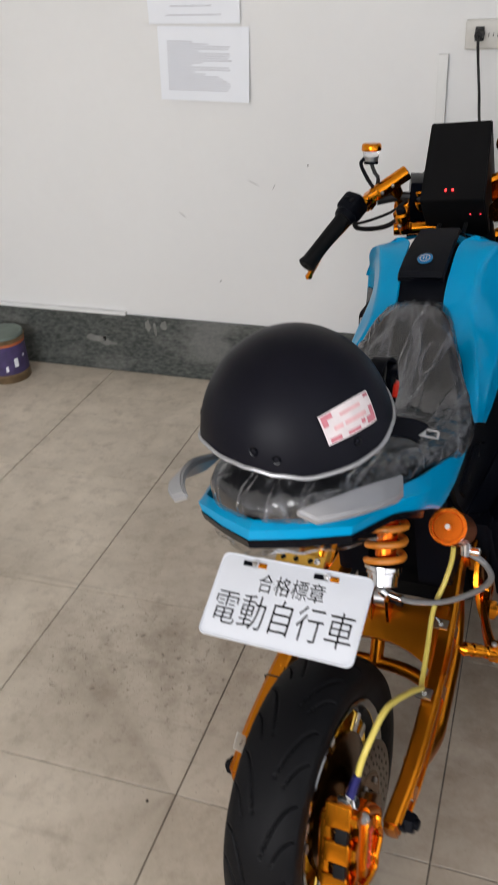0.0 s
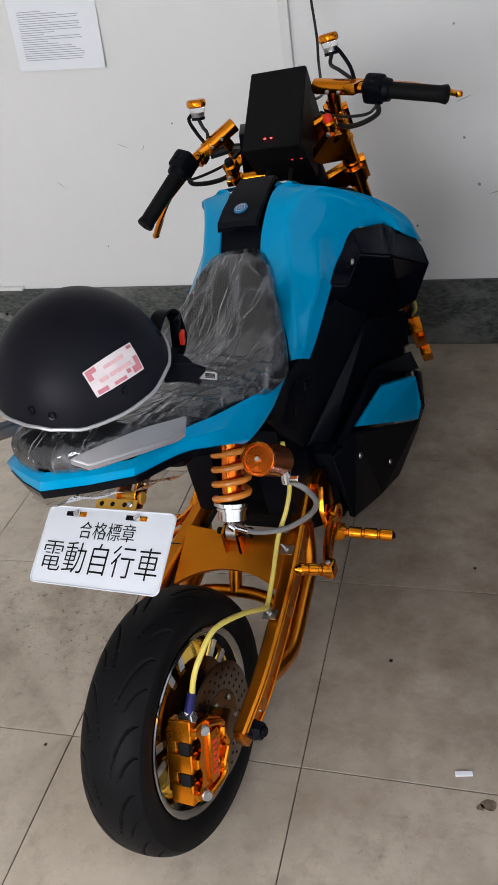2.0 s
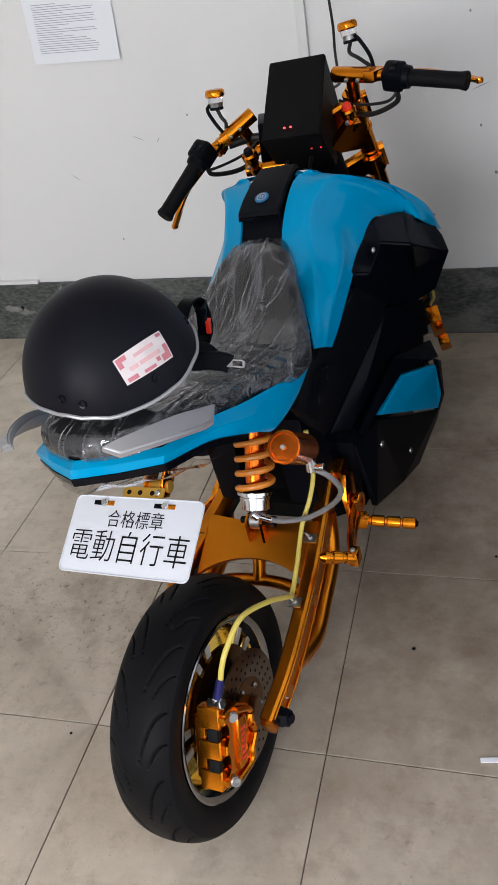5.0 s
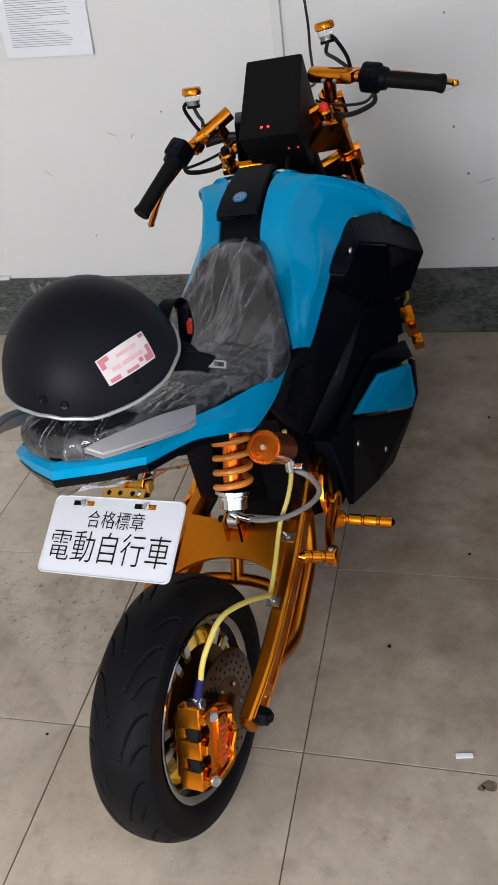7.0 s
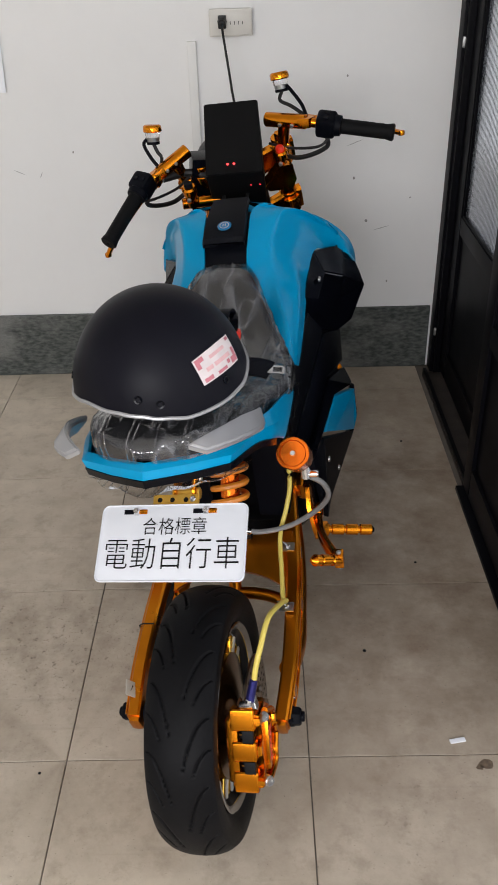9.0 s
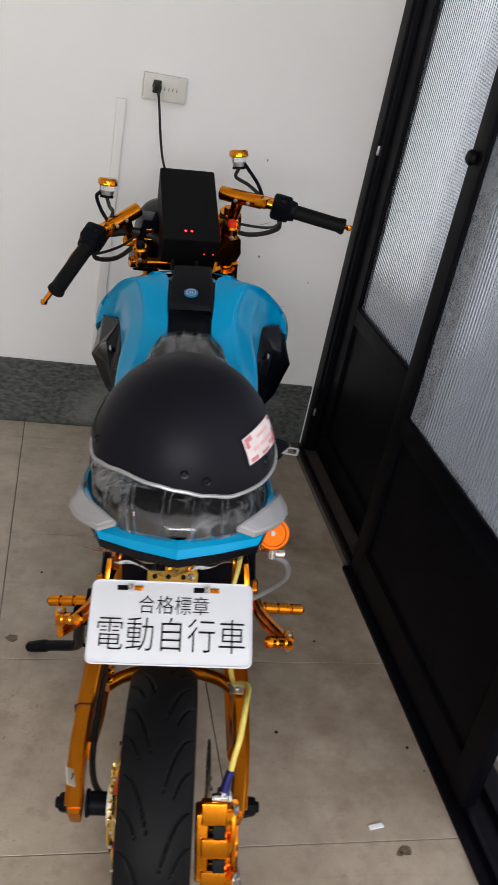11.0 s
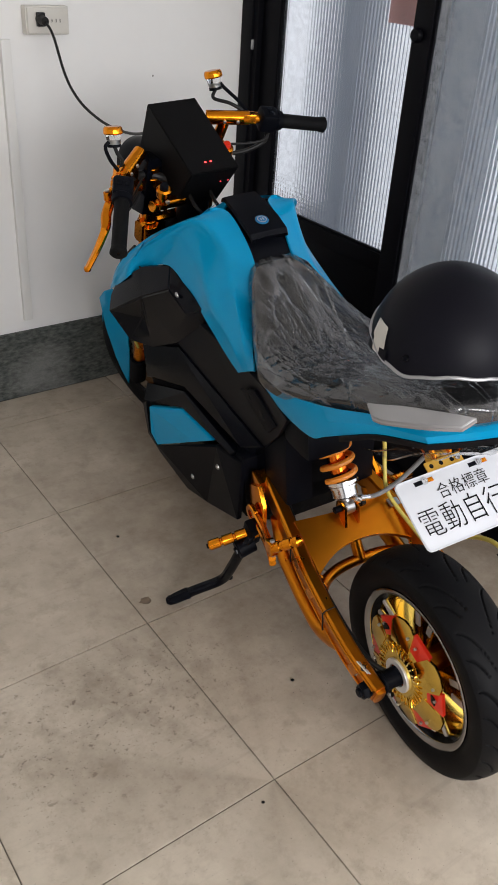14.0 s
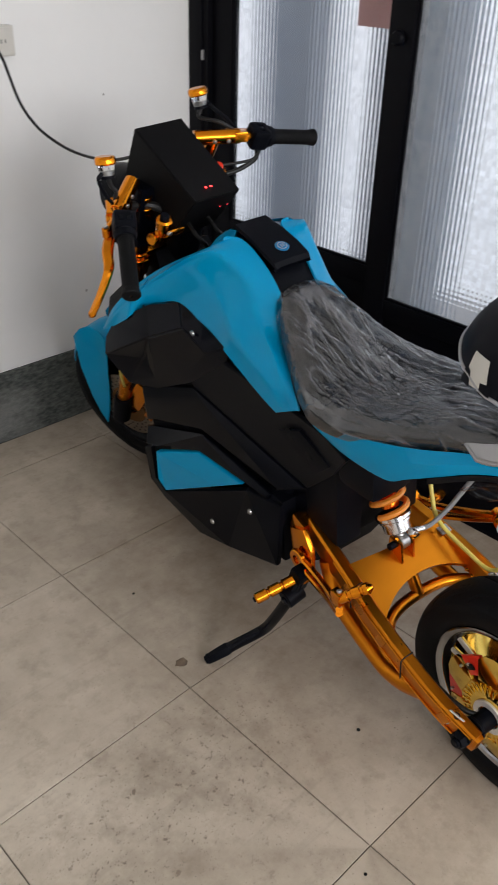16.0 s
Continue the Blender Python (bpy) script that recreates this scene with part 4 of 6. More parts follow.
part("brake_hose", tube([(0.104, -0.056, 0.392), (0.108, -0.048, 0.412), (0.116, -0.030, 0.437), (0.125, 0.02, 0.455), (0.133, 0.09, 0.42), (0.128, 0.160, 0.362), (0.114, 0.200, 0.328), (0.106, 0.26, 0.345), (0.099, 0.330, 0.380),
                         (0.112, 0.365, 0.42), (0.122, 0.385, 0.47), (0.12, 0.40, 0.55)], 0.0046, 8, 12), M_YELLOW, caliper, "yellow brake hose")
part("hose_sleeve", rod((0.095, -0.069, 0.362), (0.104, -0.056, 0.394), 0.0076, 0.0066), M_BLUE_FIT, caliper, "dark blue hose fitting")
part("banjo", join(rod((0.078, -0.073, 0.352), (0.103, -0.075, 0.358), 0.0072), rod((0.100, -0.075, 0.357), (0.107, -0.075, 0.359), 0.0095, seg=6), rod((0.088, -0.074, 0.348), (0.095, -0.069, 0.364), 0.0080)), M_CHROME, caliper, "polished banjo fitting")
for p in ((0.121, 0.190, 0.318), (0.112, 0.325, 0.352)):
    part("hose_clip", join(block(0.026, 0.020, 0.004, 0.0015, pose(*p, 15)), rod(Vector(p), Vector(p) + Vector((0, -0.002, 0.006)), 0.005, seg=6), sweep([Vector(p) + Vector((-0.018, 0.004, 0.010)), Vector(p) + Vector((-0.008, 0.0, 0.012)), Vector(p) + Vector((0.0, -0.002, 0.004))], rect_section(0.004, 0.002))), M_STEEL, caliper, "small steel hose clip with black tie")

# ---- seat, film and tail ----
SEAT = [  # along the bike: y, top, half width, lower edge
    (0.664, 0.782, 0.012, 0.775), (0.655, 0.812, 0.042, 0.745), (0.636, 0.826, 0.062, 0.722), (0.60, 0.815, 0.080, 0.705), (0.55, 0.780, 0.103, 0.694), (0.49, 0.745, 0.128, 0.684),
    (0.43, 0.728, 0.150, 0.680), (0.36, 0.730, 0.154, 0.688), (0.29, 0.744, 0.149, 0.705), (0.22, 0.768, 0.135, 0.726), (0.15, 0.795, 0.128, 0.752), (0.08, 0.815, 0.120, 0.775),
    (0.02, 0.838, 0.098, 0.792), (-0.010, 0.840, 0.082, 0.798), (-0.030, 0.838, 0.058, 0.803), (-0.042, 0.832, 0.036, 0.806), (-0.050, 0.824, 0.016, 0.808), (-0.053, 0.814, 0.006, 0.809)]
SKEW = 0.011         # the tail stands a little to the right of the wheel


def skew(p):
    """Carries a point of the tail over to the right, more towards the rear."""
    x, y, z = p
    return Vector((x + SKEW * min(1, max(0, (0.22 - y) / 0.22)), y, z))


def seat_rows(grow=0.0, crinkle=0.0):
    rows = []
    for y, top, w, low in SEAT:
        row = []
        for k in range(15):
            u = -1 + k / 7
            a = abs(u)
            x = math.copysign((1 - (1 - a) ** 2.2) * (w + grow * (1 - 0.9 * a ** 5)), u) if a else 0.0
            z = low + (top + grow - low) * (1 - a ** 3.2)
            row.append(skew((x, y + (grow if y > 0.6 else -grow if y < 0 else 0), z)))
        rows.append(row)
    if not crinkle:
        return spline_rows(rows, 6, 3)
    rows = spline_rows(rows, 11, 5)
    for r in rows:
        for p in r:
            h = 0.0
            for ang, fine, amp in ((0.5, 16, 0.9), (-0.7, 21, 0.8), (1.25, 13, 1.0), (0.05, 30, 0.5)):
                c, s = math.cos(ang), math.sin(ang)
                u, v = c * p.x + s * p.y, c * p.y - s * p.x + p.z * 0.7
                k = noise.noise(Vector((u * fine * 1.7, v * fine * 0.28, ang * 7)))
                h += amp * max(0.0, 1 - abs(k) * 4.5) ** 1.3
            q = Vector((p.x * 20, p.y * 9 + p.x * 7, p.z * 16))
            p += Vector((p.x * 3.0, 0, 0.6)).normalized() * crinkle * (h + 0.9 * noise.noise(q))
    return rows


part("seat", grid(seat_rows()), M_VINYL, bike, "dark grey vinyl saddle under clear packing film", angle=80)
part("seat_film", grid(seat_rows(0.0062, 0.0022)), M_FILM, bike, "crinkled clear packing film", angle=180)

TAIL = [  # half outline of the tail panel: upper edge, lower edge
    ((0.128, 0.462, 0.698), (0.141, 0.436, 0.668)), ((0.147, 0.40, 0.696), (0.150, 0.34, 0.660)), ((0.152, 0.33, 0.708), (0.153, 0.235, 0.668)), ((0.150, 0.25, 0.732), (0.152, 0.185, 0.696)),
    ((0.144, 0.17, 0.758), (0.147, 0.125, 0.732)), ((0.128, 0.09, 0.784), (0.131, 0.07, 0.759)), ((0.103, -0.004, 0.801), (0.106, -0.016, 0.782)), ((0.054, -0.034, 0.808), (0.055, -0.050, 0.790)), ((0.0, -0.060, 0.815), (0.0, -0.080, 0.799))]
rows = [[u, ((u[0] + l[0]) / 2 + (0.006 if u[0] > 0.08 else 0), (u[1] + l[1]) / 2 - 0.005, (u[2] + l[2]) / 2 + 0.003), l, (l[0] * 0.93, l[1] + 0.012, l[2] - 0.004)] for u, l in TAIL]
bend = [smooth_path([r[j] for r in rows[:7]], 5) for j in range(4)]
rows = [[tuple(bend[j][i]) for j in range(4)] for i in range(len(bend[0]))] + rows[7:]
lip = [[r[2], (r[2][0] * 0.985, r[2][1] + 0.002, r[2][2] - 0.011), (r[2][0] * 0.95, r[2][1] + 0.012, r[2][2] - 0.012)] for r in rows[18:]]
lip = lip + [[(-x, y, z) for x, y, z in r] for r in lip[-2::-1]]
rows = rows + [[(-x, y, z) for x, y, z in r] for r in rows[-2::-1]]
part("tail_lip", grid([[skew(p) for p in r] for r in lip], 0.002), M_BLACK_GLOSS, bike, "black lower edge of the tail")
part("tail_deck", plate_from([skew(p) for p in ((0.100, 0.0, 0.790), (0.052, -0.034, 0.798), (0.0, -0.060, 0.802), (-0.052, -0.034, 0.798), (-0.100, 0.0, 0.790), (-0.122, 0.12, 0.76), (0.122, 0.12, 0.76))][::-1], 0.004, 0.001), M_BLACK_MATT, bike)
part("tail_fairing", grid([[skew(p) for p in r] for r in rows], 0.005), M_BLUE, bike, "cyan tail fairing round the saddle", angle=28)
under = []
for y, w, z1, z0 in ((0.42, 0.105, 0.675, 0.62), (0.30, 0.092, 0.685, 0.645), (0.20, 0.088, 0.705, 0.675), (0.10, 0.090, 0.740, 0.715), (0.02, 0.092, 0.772, 0.748), (-0.05, 0.02, 0.785, 0.772)):
    under.append([(-w, y, z1), (-w * 0.85, y, z0), (0, y, z0 - 0.008), (w * 0.85, y, z0), (w, y, z1), (0, y, z1)])
part("undertray", grid(under, close=True), M_BLACK_GLOSS, bike, "black undertray")
film = []
for i in range(27):
    y = 0.12 - 0.18 * i / 26
    w = 0.118 if y > 0.05 else 0.132 * max(0.10, (y + 0.065) / 0.115) ** 0.6
    z = 0.662 + max(0, 0.20 - y) * 0.42
    film.append([(w * u, y, z - 0.014 * (1 - u * u) + 0.012 * noise.noise(Vector((w * u * 30, y * 30, 1)))) for u in [k / 8 - 1 for k in range(17)]])
part("tail_film", grid(film), M_FILM, bike, "loose packing film under the tail", angle=180)


def handle():
    """A flat swept blade that stands off the saddle: blunt in front, pointed behind, its top face leaning outwards."""
    inner = smooth_path([(0.138, 0.100, 0.806), (0.137, 0.062, 0.823), (0.129, 0.018, 0.841), (0.112, -0.028, 0.853), (0.092, -0.062, 0.858), (0.074, -0.083, 0.857)], 4)
    outer = smooth_path([(0.150, 0.066, 0.798), (0.151, 0.040, 0.806), (0.147, 0.006, 0.820), (0.135, -0.034, 0.834), (0.118, -0.062, 0.842), (0.099, -0.080, 0.845)], 4)
    bm = bmesh.new()
    rings = []
    for a, b in zip(inner, outer):
        dep = Vector((-0.004, 0.002, -0.011))
        rings.append([bm.verts.new(p) for p in (a, b, b + dep, a + dep)])
    for a, b in zip(rings, rings[1:]):
        for i in range(4):
            bm.faces.new((a[i], a[(i + 1) % 4], b[(i + 1) % 4], b[i]))
    bm.faces.new(rings[0])
    bm.faces.new(rings[-1][::-1])
    bmesh.ops.recalc_face_normals(bm, faces=bm.faces[:])
    bmesh.ops.bevel(bm, geom=[e for e in bm.edges if e.calc_face_angle(0) > 0.7], offset=0.0032, segments=3, affect="EDGES")
    return bm


for side in (1, -1):
    hb = moved(handle() if side > 0 else mirror(handle()), Matrix.Translation((0.009, 0, 0)))
    part("grab_handle", hb, M_SILVER, bike, "silver grab handle")

# ---- tank ----
TANK = [  # stations from the rear tip to the front tip, each from the lower edge up to the centre strip or the front edge
    ((0.142, 0.548, 0.641), (0.143, 0.524, 0.655), (0.143, 0.500, 0.668), (0.141, 0.476, 0.680)),
    ((0.146, 0.592, 0.661), (0.145, 0.580, 0.708), (0.126, 0.560, 0.734), (0.110, 0.540, 0.716)),
    ((0.150, 0.690, 0.709), (0.143, 0.672, 0.752), (0.100, 0.645, 0.786), (0.075, 0.607, 0.752)),
    ((0.150, 0.765, 0.740), (0.131, 0.748, 0.806), (0.092, 0.692, 0.852), (0.047, 0.638, 0.816)),
    ((0.161, 0.845, 0.776), (0.143, 0.812, 0.846), (0.106, 0.745, 0.889), (0.048, 0.700, 0.880)),
    ((0.185, 0.920, 0.752), (0.170, 0.872, 0.824), (0.122, 0.780, 0.895), (0.054, 0.770, 0.908)),
    ((0.208, 0.950, 0.735), (0.196, 0.915, 0.800), (0.160, 0.832, 0.867), (0.100, 0.790, 0.899)),
    ((0.230, 0.965, 0.718), (0.222, 0.960, 0.755), (0.205, 0.940, 0.790), (0.178, 0.900, 0.833)),
    ((0.236, 1.030, 0.677), (0.238, 1.020, 0.702), (0.236, 1.010, 0.722), (0.230, 1.000, 0.744)),
    ((0.235, 1.090, 0.645), (0.235, 1.090, 0.647), (0.235, 1.089, 0.649), (0.235, 1.088, 0.651))]


def tank_side():
    rows = []
    for r in TANK:
        a, b, c, d = (Vector(p) for p in r)
        rows.append([a, a.lerp(b, 0.5), b, b.lerp(c, 0.34), b.lerp(c, 0.67), c, c.lerp(d, 0.5), d])
    return grid(spline_rows(rows, 6, 3), 0.004)


both("tank_panel", tank_side, M_BLUE, label="cyan tank panel", angle=32)
centre = []
for y, z, w in ((0.58, 0.742, 0.062), (0.60, 0.762, 0.062), (0.637, 0.806, 0.060), (0.665, 0.844, 0.060), (0.70, 0.868, 0.062), (0.75, 0.888, 0.066), (0.80, 0.888, 0.085), (0.86, 0.85, 0.11), (0.90, 0.82, 0.12)):
    centre.append([(-w, y, z - 0.014), (-w * 0.62, y, z), (0, y, z + 0.002), (w * 0.62, y, z), (w, y, z - 0.014)])
part("tank_centre", grid(spline_rows(centre, 4, 3), 0.006), M_BLACK_MATT, bike, "black centre strip of the tank")
front_cap = []
for y, z, w in ((0.822, 0.906, 0.050), (0.845, 0.900, 0.066), (0.872, 0.884, 0.082), (0.895, 0.858, 0.094)):
    front_cap.append([(w * u, y - 0.02 * u * u, z - 0.028 * u * u) for u in (-1, -0.75, -0.5, -0.25, 0, 0.25, 0.5, 0.75, 1)])
part("tank_nose", grid([[Vector(p) for p in r] for r in front_cap], 0.005), M_BLUE, bike, "cyan panel ahead of the tank lid")
lid_rows = []
for y, z, w in ((0.662, 0.871, 0.044), (0.667, 0.881, 0.045), (0.70, 0.895, 0.045), (0.745, 0.910, 0.043), (0.80, 0.922, 0.040), (0.815, 0.915, 0.039)):
    lid_rows.append([(-w, y, z - 0.007), (-w * 0.94, y, z), (0, y, z + 0.001), (w * 0.94, y, z), (w, y, z - 0.007)])
lid = part("tank_lid", grid([[Vector(p) for p in r] for r in lid_rows], 0.034), M_BLACK_MATT, bike, "black tank lid with round blue badge")
bm_ = frame_to((0, 0.697, 0.8955), (0, -0.36, 0.93))
badge = part("badge", lathe([(0, 0.0022), (0.0125, 0.0022), (0.0145, 0.001), (0.0145, 0)], bm_, 32), M_BADGE, lid, "round blue badge")
part("badge_ring", lathe([(0.0085, 0.0026), (0.0100, 0.0026), (0.0100, 0.0018), (0.0085, 0.0018)], bm_, 32, True), M_SILVER, badge)
for x in (-0.0025, 0.0025):
    part("badge_mark", block(0.002, 0.008, 0.0008, 0.0003, bm_ @ pose(x, 0, 0.0026)), M_SILVER, badge)

# ---- side fairings ----
def panel(pts, lift, thick=0.012, bevel=0.0035):
    """Panel standing proud of the body by lift; outline as (half width, y, z)."""
    def make():
        bm = plate_from([(x + lift, y, z) for x, y, z in pts], thick, bevel)
        return bm
    return make


def cheek():
    """Upper side fairing: a band under the tank edge, a proud ridge that runs out to the front tip, a bevel at the rear and a hollow below the tip."""
    rim = [(0.158, 0.848, 0.774), (0.203, 0.908, 0.762), (0.221, 0.968, 0.724), (0.235, 1.030, 0.684), (0.244, 1.060, 0.642), (0.253, 1.050, 0.606),
           (0.214, 1.028, 0.528), (0.186, 0.955, 0.528), (0.166, 0.836, 0.588), (0.148, 0.716, 0.668), (0.146, 0.700, 0.700), (0.148, 0.700, 0.722)]
    ridge, crest, rear, belly, lip, hollow = (0.186, 0.800, 0.742), (0.216, 0.905, 0.690), (0.170, 0.742, 0.700), (0.172, 0.838, 0.602), (0.190, 0.952, 0.560), (0.192, 0.985, 0.600)
    bm = bmesh.new()
    r = [bm.verts.new(p) for p in rim]
    ri, cr, re, be, li, ho = (bm.verts.new(p) for p in (ridge, crest, rear, belly, lip, hollow))
    for f in ((r[0], ri, cr, r[1]), (r[1], cr, r[2]), (r[2], cr, r[3]), (r[3], cr, r[4]), (r[4], cr, r[5]),
              (r[0], r[11], re, ri), (r[11], r[10], re), (r[10], r[9], re), (ri, re, be), (ri, be, cr), (re, r[9], r[8], be),
              (cr, be, li), (be, r[8], r[7], li), (cr, li, ho), (cr, ho, r[5]), (ho, r[6], r[5]), (ho, li, r[6]), (li, r[7], r[6])):
        bm.faces.new(f)
    bmesh.ops.recalc_face_normals(bm, faces=bm.faces[:])
    if sum(f.normal.x for f in bm.faces) < 0:
        bmesh.ops.reverse_faces(bm, faces=bm.faces[:])
    bmesh.ops.bevel(bm, geom=[e for e in bm.edges if len(e.link_faces) == 2 and e.calc_face_angle(0) > 0.25], offset=0.0035, segments=2, affect="EDGES")
    edge = [e for e in bm.edges if e.is_boundary]
    ext = bmesh.ops.extrude_edge_only(bm, edges=edge)
    for v in ext["geom"]:
        if isinstance(v, bmesh.types.BMVert):
            v.co.x -= 0.014
    return bm


core_sections = []
for y, prof in ((0.50, ((0.09, 0.25), (0.150, 0.27), (0.140, 0.45), (0.138, 0.57), (0.138, 0.655), (0.09, 0.69))),
                (0.56, ((0.10, 0.22), (0.155, 0.24), (0.145, 0.44), (0.143, 0.57), (0.140, 0.67), (0.09, 0.70))),
                (0.66, ((0.10, 0.17), (0.148, 0.19), (0.155, 0.42), (0.150, 0.58), (0.142, 0.69), (0.09, 0.73))),
                (0.80, ((0.09, 0.11), (0.136, 0.13), (0.170, 0.42), (0.172, 0.55), (0.152, 0.72), (0.10, 0.79))),
                (0.94, ((0.08, 0.08), (0.123, 0.095), (0.170, 0.38), (0.200, 0.55), (0.185, 0.70), (0.09, 0.79))),
                (1.06, ((0.07, 0.09), (0.126, 0.105), (0.158, 0.30), (0.190, 0.53), (0.200, 0.64), (0.07, 0.70))),
                (1.10, ((0.03, 0.14), (0.08, 0.16), (0.10, 0.30), (0.12, 0.50), (0.14, 0.60), (0.05, 0.66)))):
    pts = [Vector((0, y, prof[0][1]))] + [Vector((x * 0.78, y, z)) for x, z in prof] + [Vector((0, y, prof[-1][1] + 0.01))]
    core_sections.append(pts + [Vector((-p.x, p.y, p.z)) for p in pts[-2:0:-1]])
core = grid(core_sections, close=True)
core.verts.ensure_lookup_table()
bmesh.ops.holes_fill(core, edges=[e for e in core.edges if e.is_boundary])
part("body_core", core, M_BLACK_GLOSS, bike, "black battery housing and frame cover", angle=25)

both("side_cheek", cheek, M_BLACK_GLOSS, label="black upper side fairing with a hollow below its tip", angle=22)
both("cheek_groove", lambda: tube([(0.205, 0.925, 0.757), (0.203, 0.905, 0.722), (0.206, 0.898, 0.705)], 0.0022, 5, 6), M_INK)
BACKING = [(0.150, 0.846, 0.700), (0.135, 0.700, 0.680), (0.118, 0.520, 0.650), (0.096, 0.500, 0.460), (0.128, 0.560, 0.420), (0.155, 0.800, 0.400), (0.172, 1.000, 0.340), (0.176, 1.036, 0.390), (0.176, 1.036, 0.480), (0.188, 1.032, 0.560), (0.196, 1.000, 0.640)]
both("fairing_liner", panel(BACKING, -0.004, 0.012, 0.003), M_BLACK_MATT, label="black liner behind the side panels", angle=10)
UPPER = [(0.165, 0.846, 0.612), (0.150, 0.712, 0.686), (0.137, 0.520, 0.664), (0.143, 0.405, 0.664), (0.134, 0.350, 0.630), (0.126, 0.405, 0.560), (0.113, 0.492, 0.474), (0.163, 0.818, 0.584)]
both("side_cover", panel(UPPER, 0.001, 0.01, 0.003), M_CARBON, label="black textured side cover", angle=10)
SLAB1 = [(0.186, 1.036, 0.500), (0.168, 0.819, 0.584), (0.117, 0.497, 0.472), (0.145, 0.556, 0.444), (0.173, 0.793, 0.498), (0.185, 1.038, 0.400)]
both("side_slab", panel(SLAB1, 0.001, 0.02, 0.006), M_BLACK_GLOSS, label="black faceted side panel", angle=10)
SLAB2 = [(0.188, 1.036, 0.386), (0.176, 0.793, 0.480), (0.151, 0.570, 0.430), (0.159, 0.578, 0.416), (0.167, 0.640, 0.428), (0.180, 0.800, 0.437), (0.213, 0.950, 0.379), (0.207, 1.020, 0.345)]
both("side_slab", panel(SLAB2, 0.000, 0.02, 0.005), M_BLACK_GLOSS, label="black faceted lower side panel", angle=10)
LOWB = [(0.213, 0.947, 0.366), (0.179, 0.801, 0.427), (0.165, 0.650, 0.418), (0.176, 0.740, 0.366), (0.204, 0.944, 0.244), (0.214, 0.958, 0.278)]
both("lower_insert", panel(LOWB, 0.005, 0.014, 0.004), M_BLUE, label="cyan lower fairing insert", angle=10)
LOWP = [(0.214, 0.975, 0.365), (0.217, 0.972, 0.272), (0.205, 0.952, 0.233), (0.164, 0.640, 0.409), (0.157, 0.574, 0.413), (0.150, 0.535, 0.420), (0.171, 0.531, 0.268), (0.148, 0.760, 0.150), (0.150, 0.900, 0.103), (0.178, 1.020, 0.165), (0.203, 1.030, 0.230), (0.206, 1.030, 0.330)]
both("lower_panel", panel(LOWP, 0.002, 0.012, 0.004), M_BLACK_MATT, label="black lower fairing panel", angle=10)
HATCH = [(0.141, 0.540, 0.606), (0.139, 0.475, 0.636), (0.131, 0.398, 0.590), (0.127, 0.445, 0.545)]
both("hatch", panel(HATCH, 0.004, 0.006, 0.002), M_BLACK_MATT)
for s in (-1, 1):
    for x, y, z in ((0.174, 0.618, 0.366), (0.176, 0.783, 0.232), (0.172, 0.784, 0.732)):
        p = Vector((s * x, y, z))
        part("fairing_bolt", lathe([(0, 0.005), (0.0035, 0.005), (0.0065, 0.003), (0.007, 0)], frame_to(p, (s, 0, -0.1)), 14), M_STEEL, bike)
for s in (-1, 1):
    for x, y, z in ((0.1415, 0.505, 0.612), (0.1370, 0.455, 0.590)):
        part("hatch_recess", block(0.004, 0.012, 0.026, 0.001, pose(s * x, y, z, -30)), M_INK, bike)
# rear end of the housing, with its square recess
part("battery_box", block(0.295, 0.075, 0.165, 0.008, pose(0, 0.572, 0.345)), M_BLACK_MATT, bike, "black battery box end")
part("rear_housing", join(block(0.19, 0.10, 0.26, 0.01, pose(0, 0.525, 0.44)), block(0.065, 0.10, 0.20, 0.008, pose(-0.078, 0.455, 0.47)), block(0.065, 0.10, 0.20, 0.008, pose(0.078, 0.455, 0.47)),
                          block(0.15, 0.03, 0.05, 0.006, pose(0, 0.49, 0.33))), M_BLACK_MATT, bike, "black box housing ahead of the swing arm")
part("inner_guard", block(0.10, 0.10, 0.10, 0.02, pose(-0.075, 0.34, 0.61)), M_BLACK_MATT, bike, "black frame cover under the saddle")


def wing():
    return plate_from([(0.186, 1.02, 0.755), (0.206, 1.09, 0.685), (0.204, 1.125, 0.655), (0.188, 1.13, 0.70), (0.164, 1.075, 0.752)], 0.006)


both("air_deflector", wing, M_BOX, label="dark smoked deflector ahead of the tank")

# ---- steering: fork, front wheel, mudguard ----
HEAD, STEER_AXIS = Vector((-0.008, 1.030, 0.980)), Vector((0, -0.41, 0.912)).normalized()
STEER = Matrix.Translation(HEAD) @ Matrix.Rotation(radians(21), 4, STEER_AXIS) @ Matrix.Translation(-HEAD)
DOWN = -STEER_AXIS
FWD = Vector((0, 0.912, 0.41)).normalized()
F_AX = HEAD + DOWN * 0.815 + FWD * 0.032
fork = part("fork", moved(join(rod(HEAD + DOWN * 0.235, HEAD + DOWN * 0.06, 0.024)), STEER), M_GOLD_SATIN, bike, "gold upside-down fork")
for s in (-1, 1):
    o = Vector((s * 0.098, 0, 0)) + FWD * 0.03
    part("fork_leg", moved(rod(HEAD + o + DOWN * 0.045, HEAD + o + DOWN * 0.47, 0.0205), STEER), M_GOLD, fork, "gold fork tube")
    for k in (0.10, 0.125, 0.19):
        part("fork_ring", moved(rod(HEAD + o + DOWN * k, HEAD + o + DOWN * (k + 0.008), 0.0235), STEER), M_GOLD, fork)
    for k in (0.055, 0.205):
        part("clamp_ring", moved(rod(HEAD + o + DOWN * k, HEAD + o + DOWN * (k + 0.045), 0.028), STEER), M_GOLD, fork)
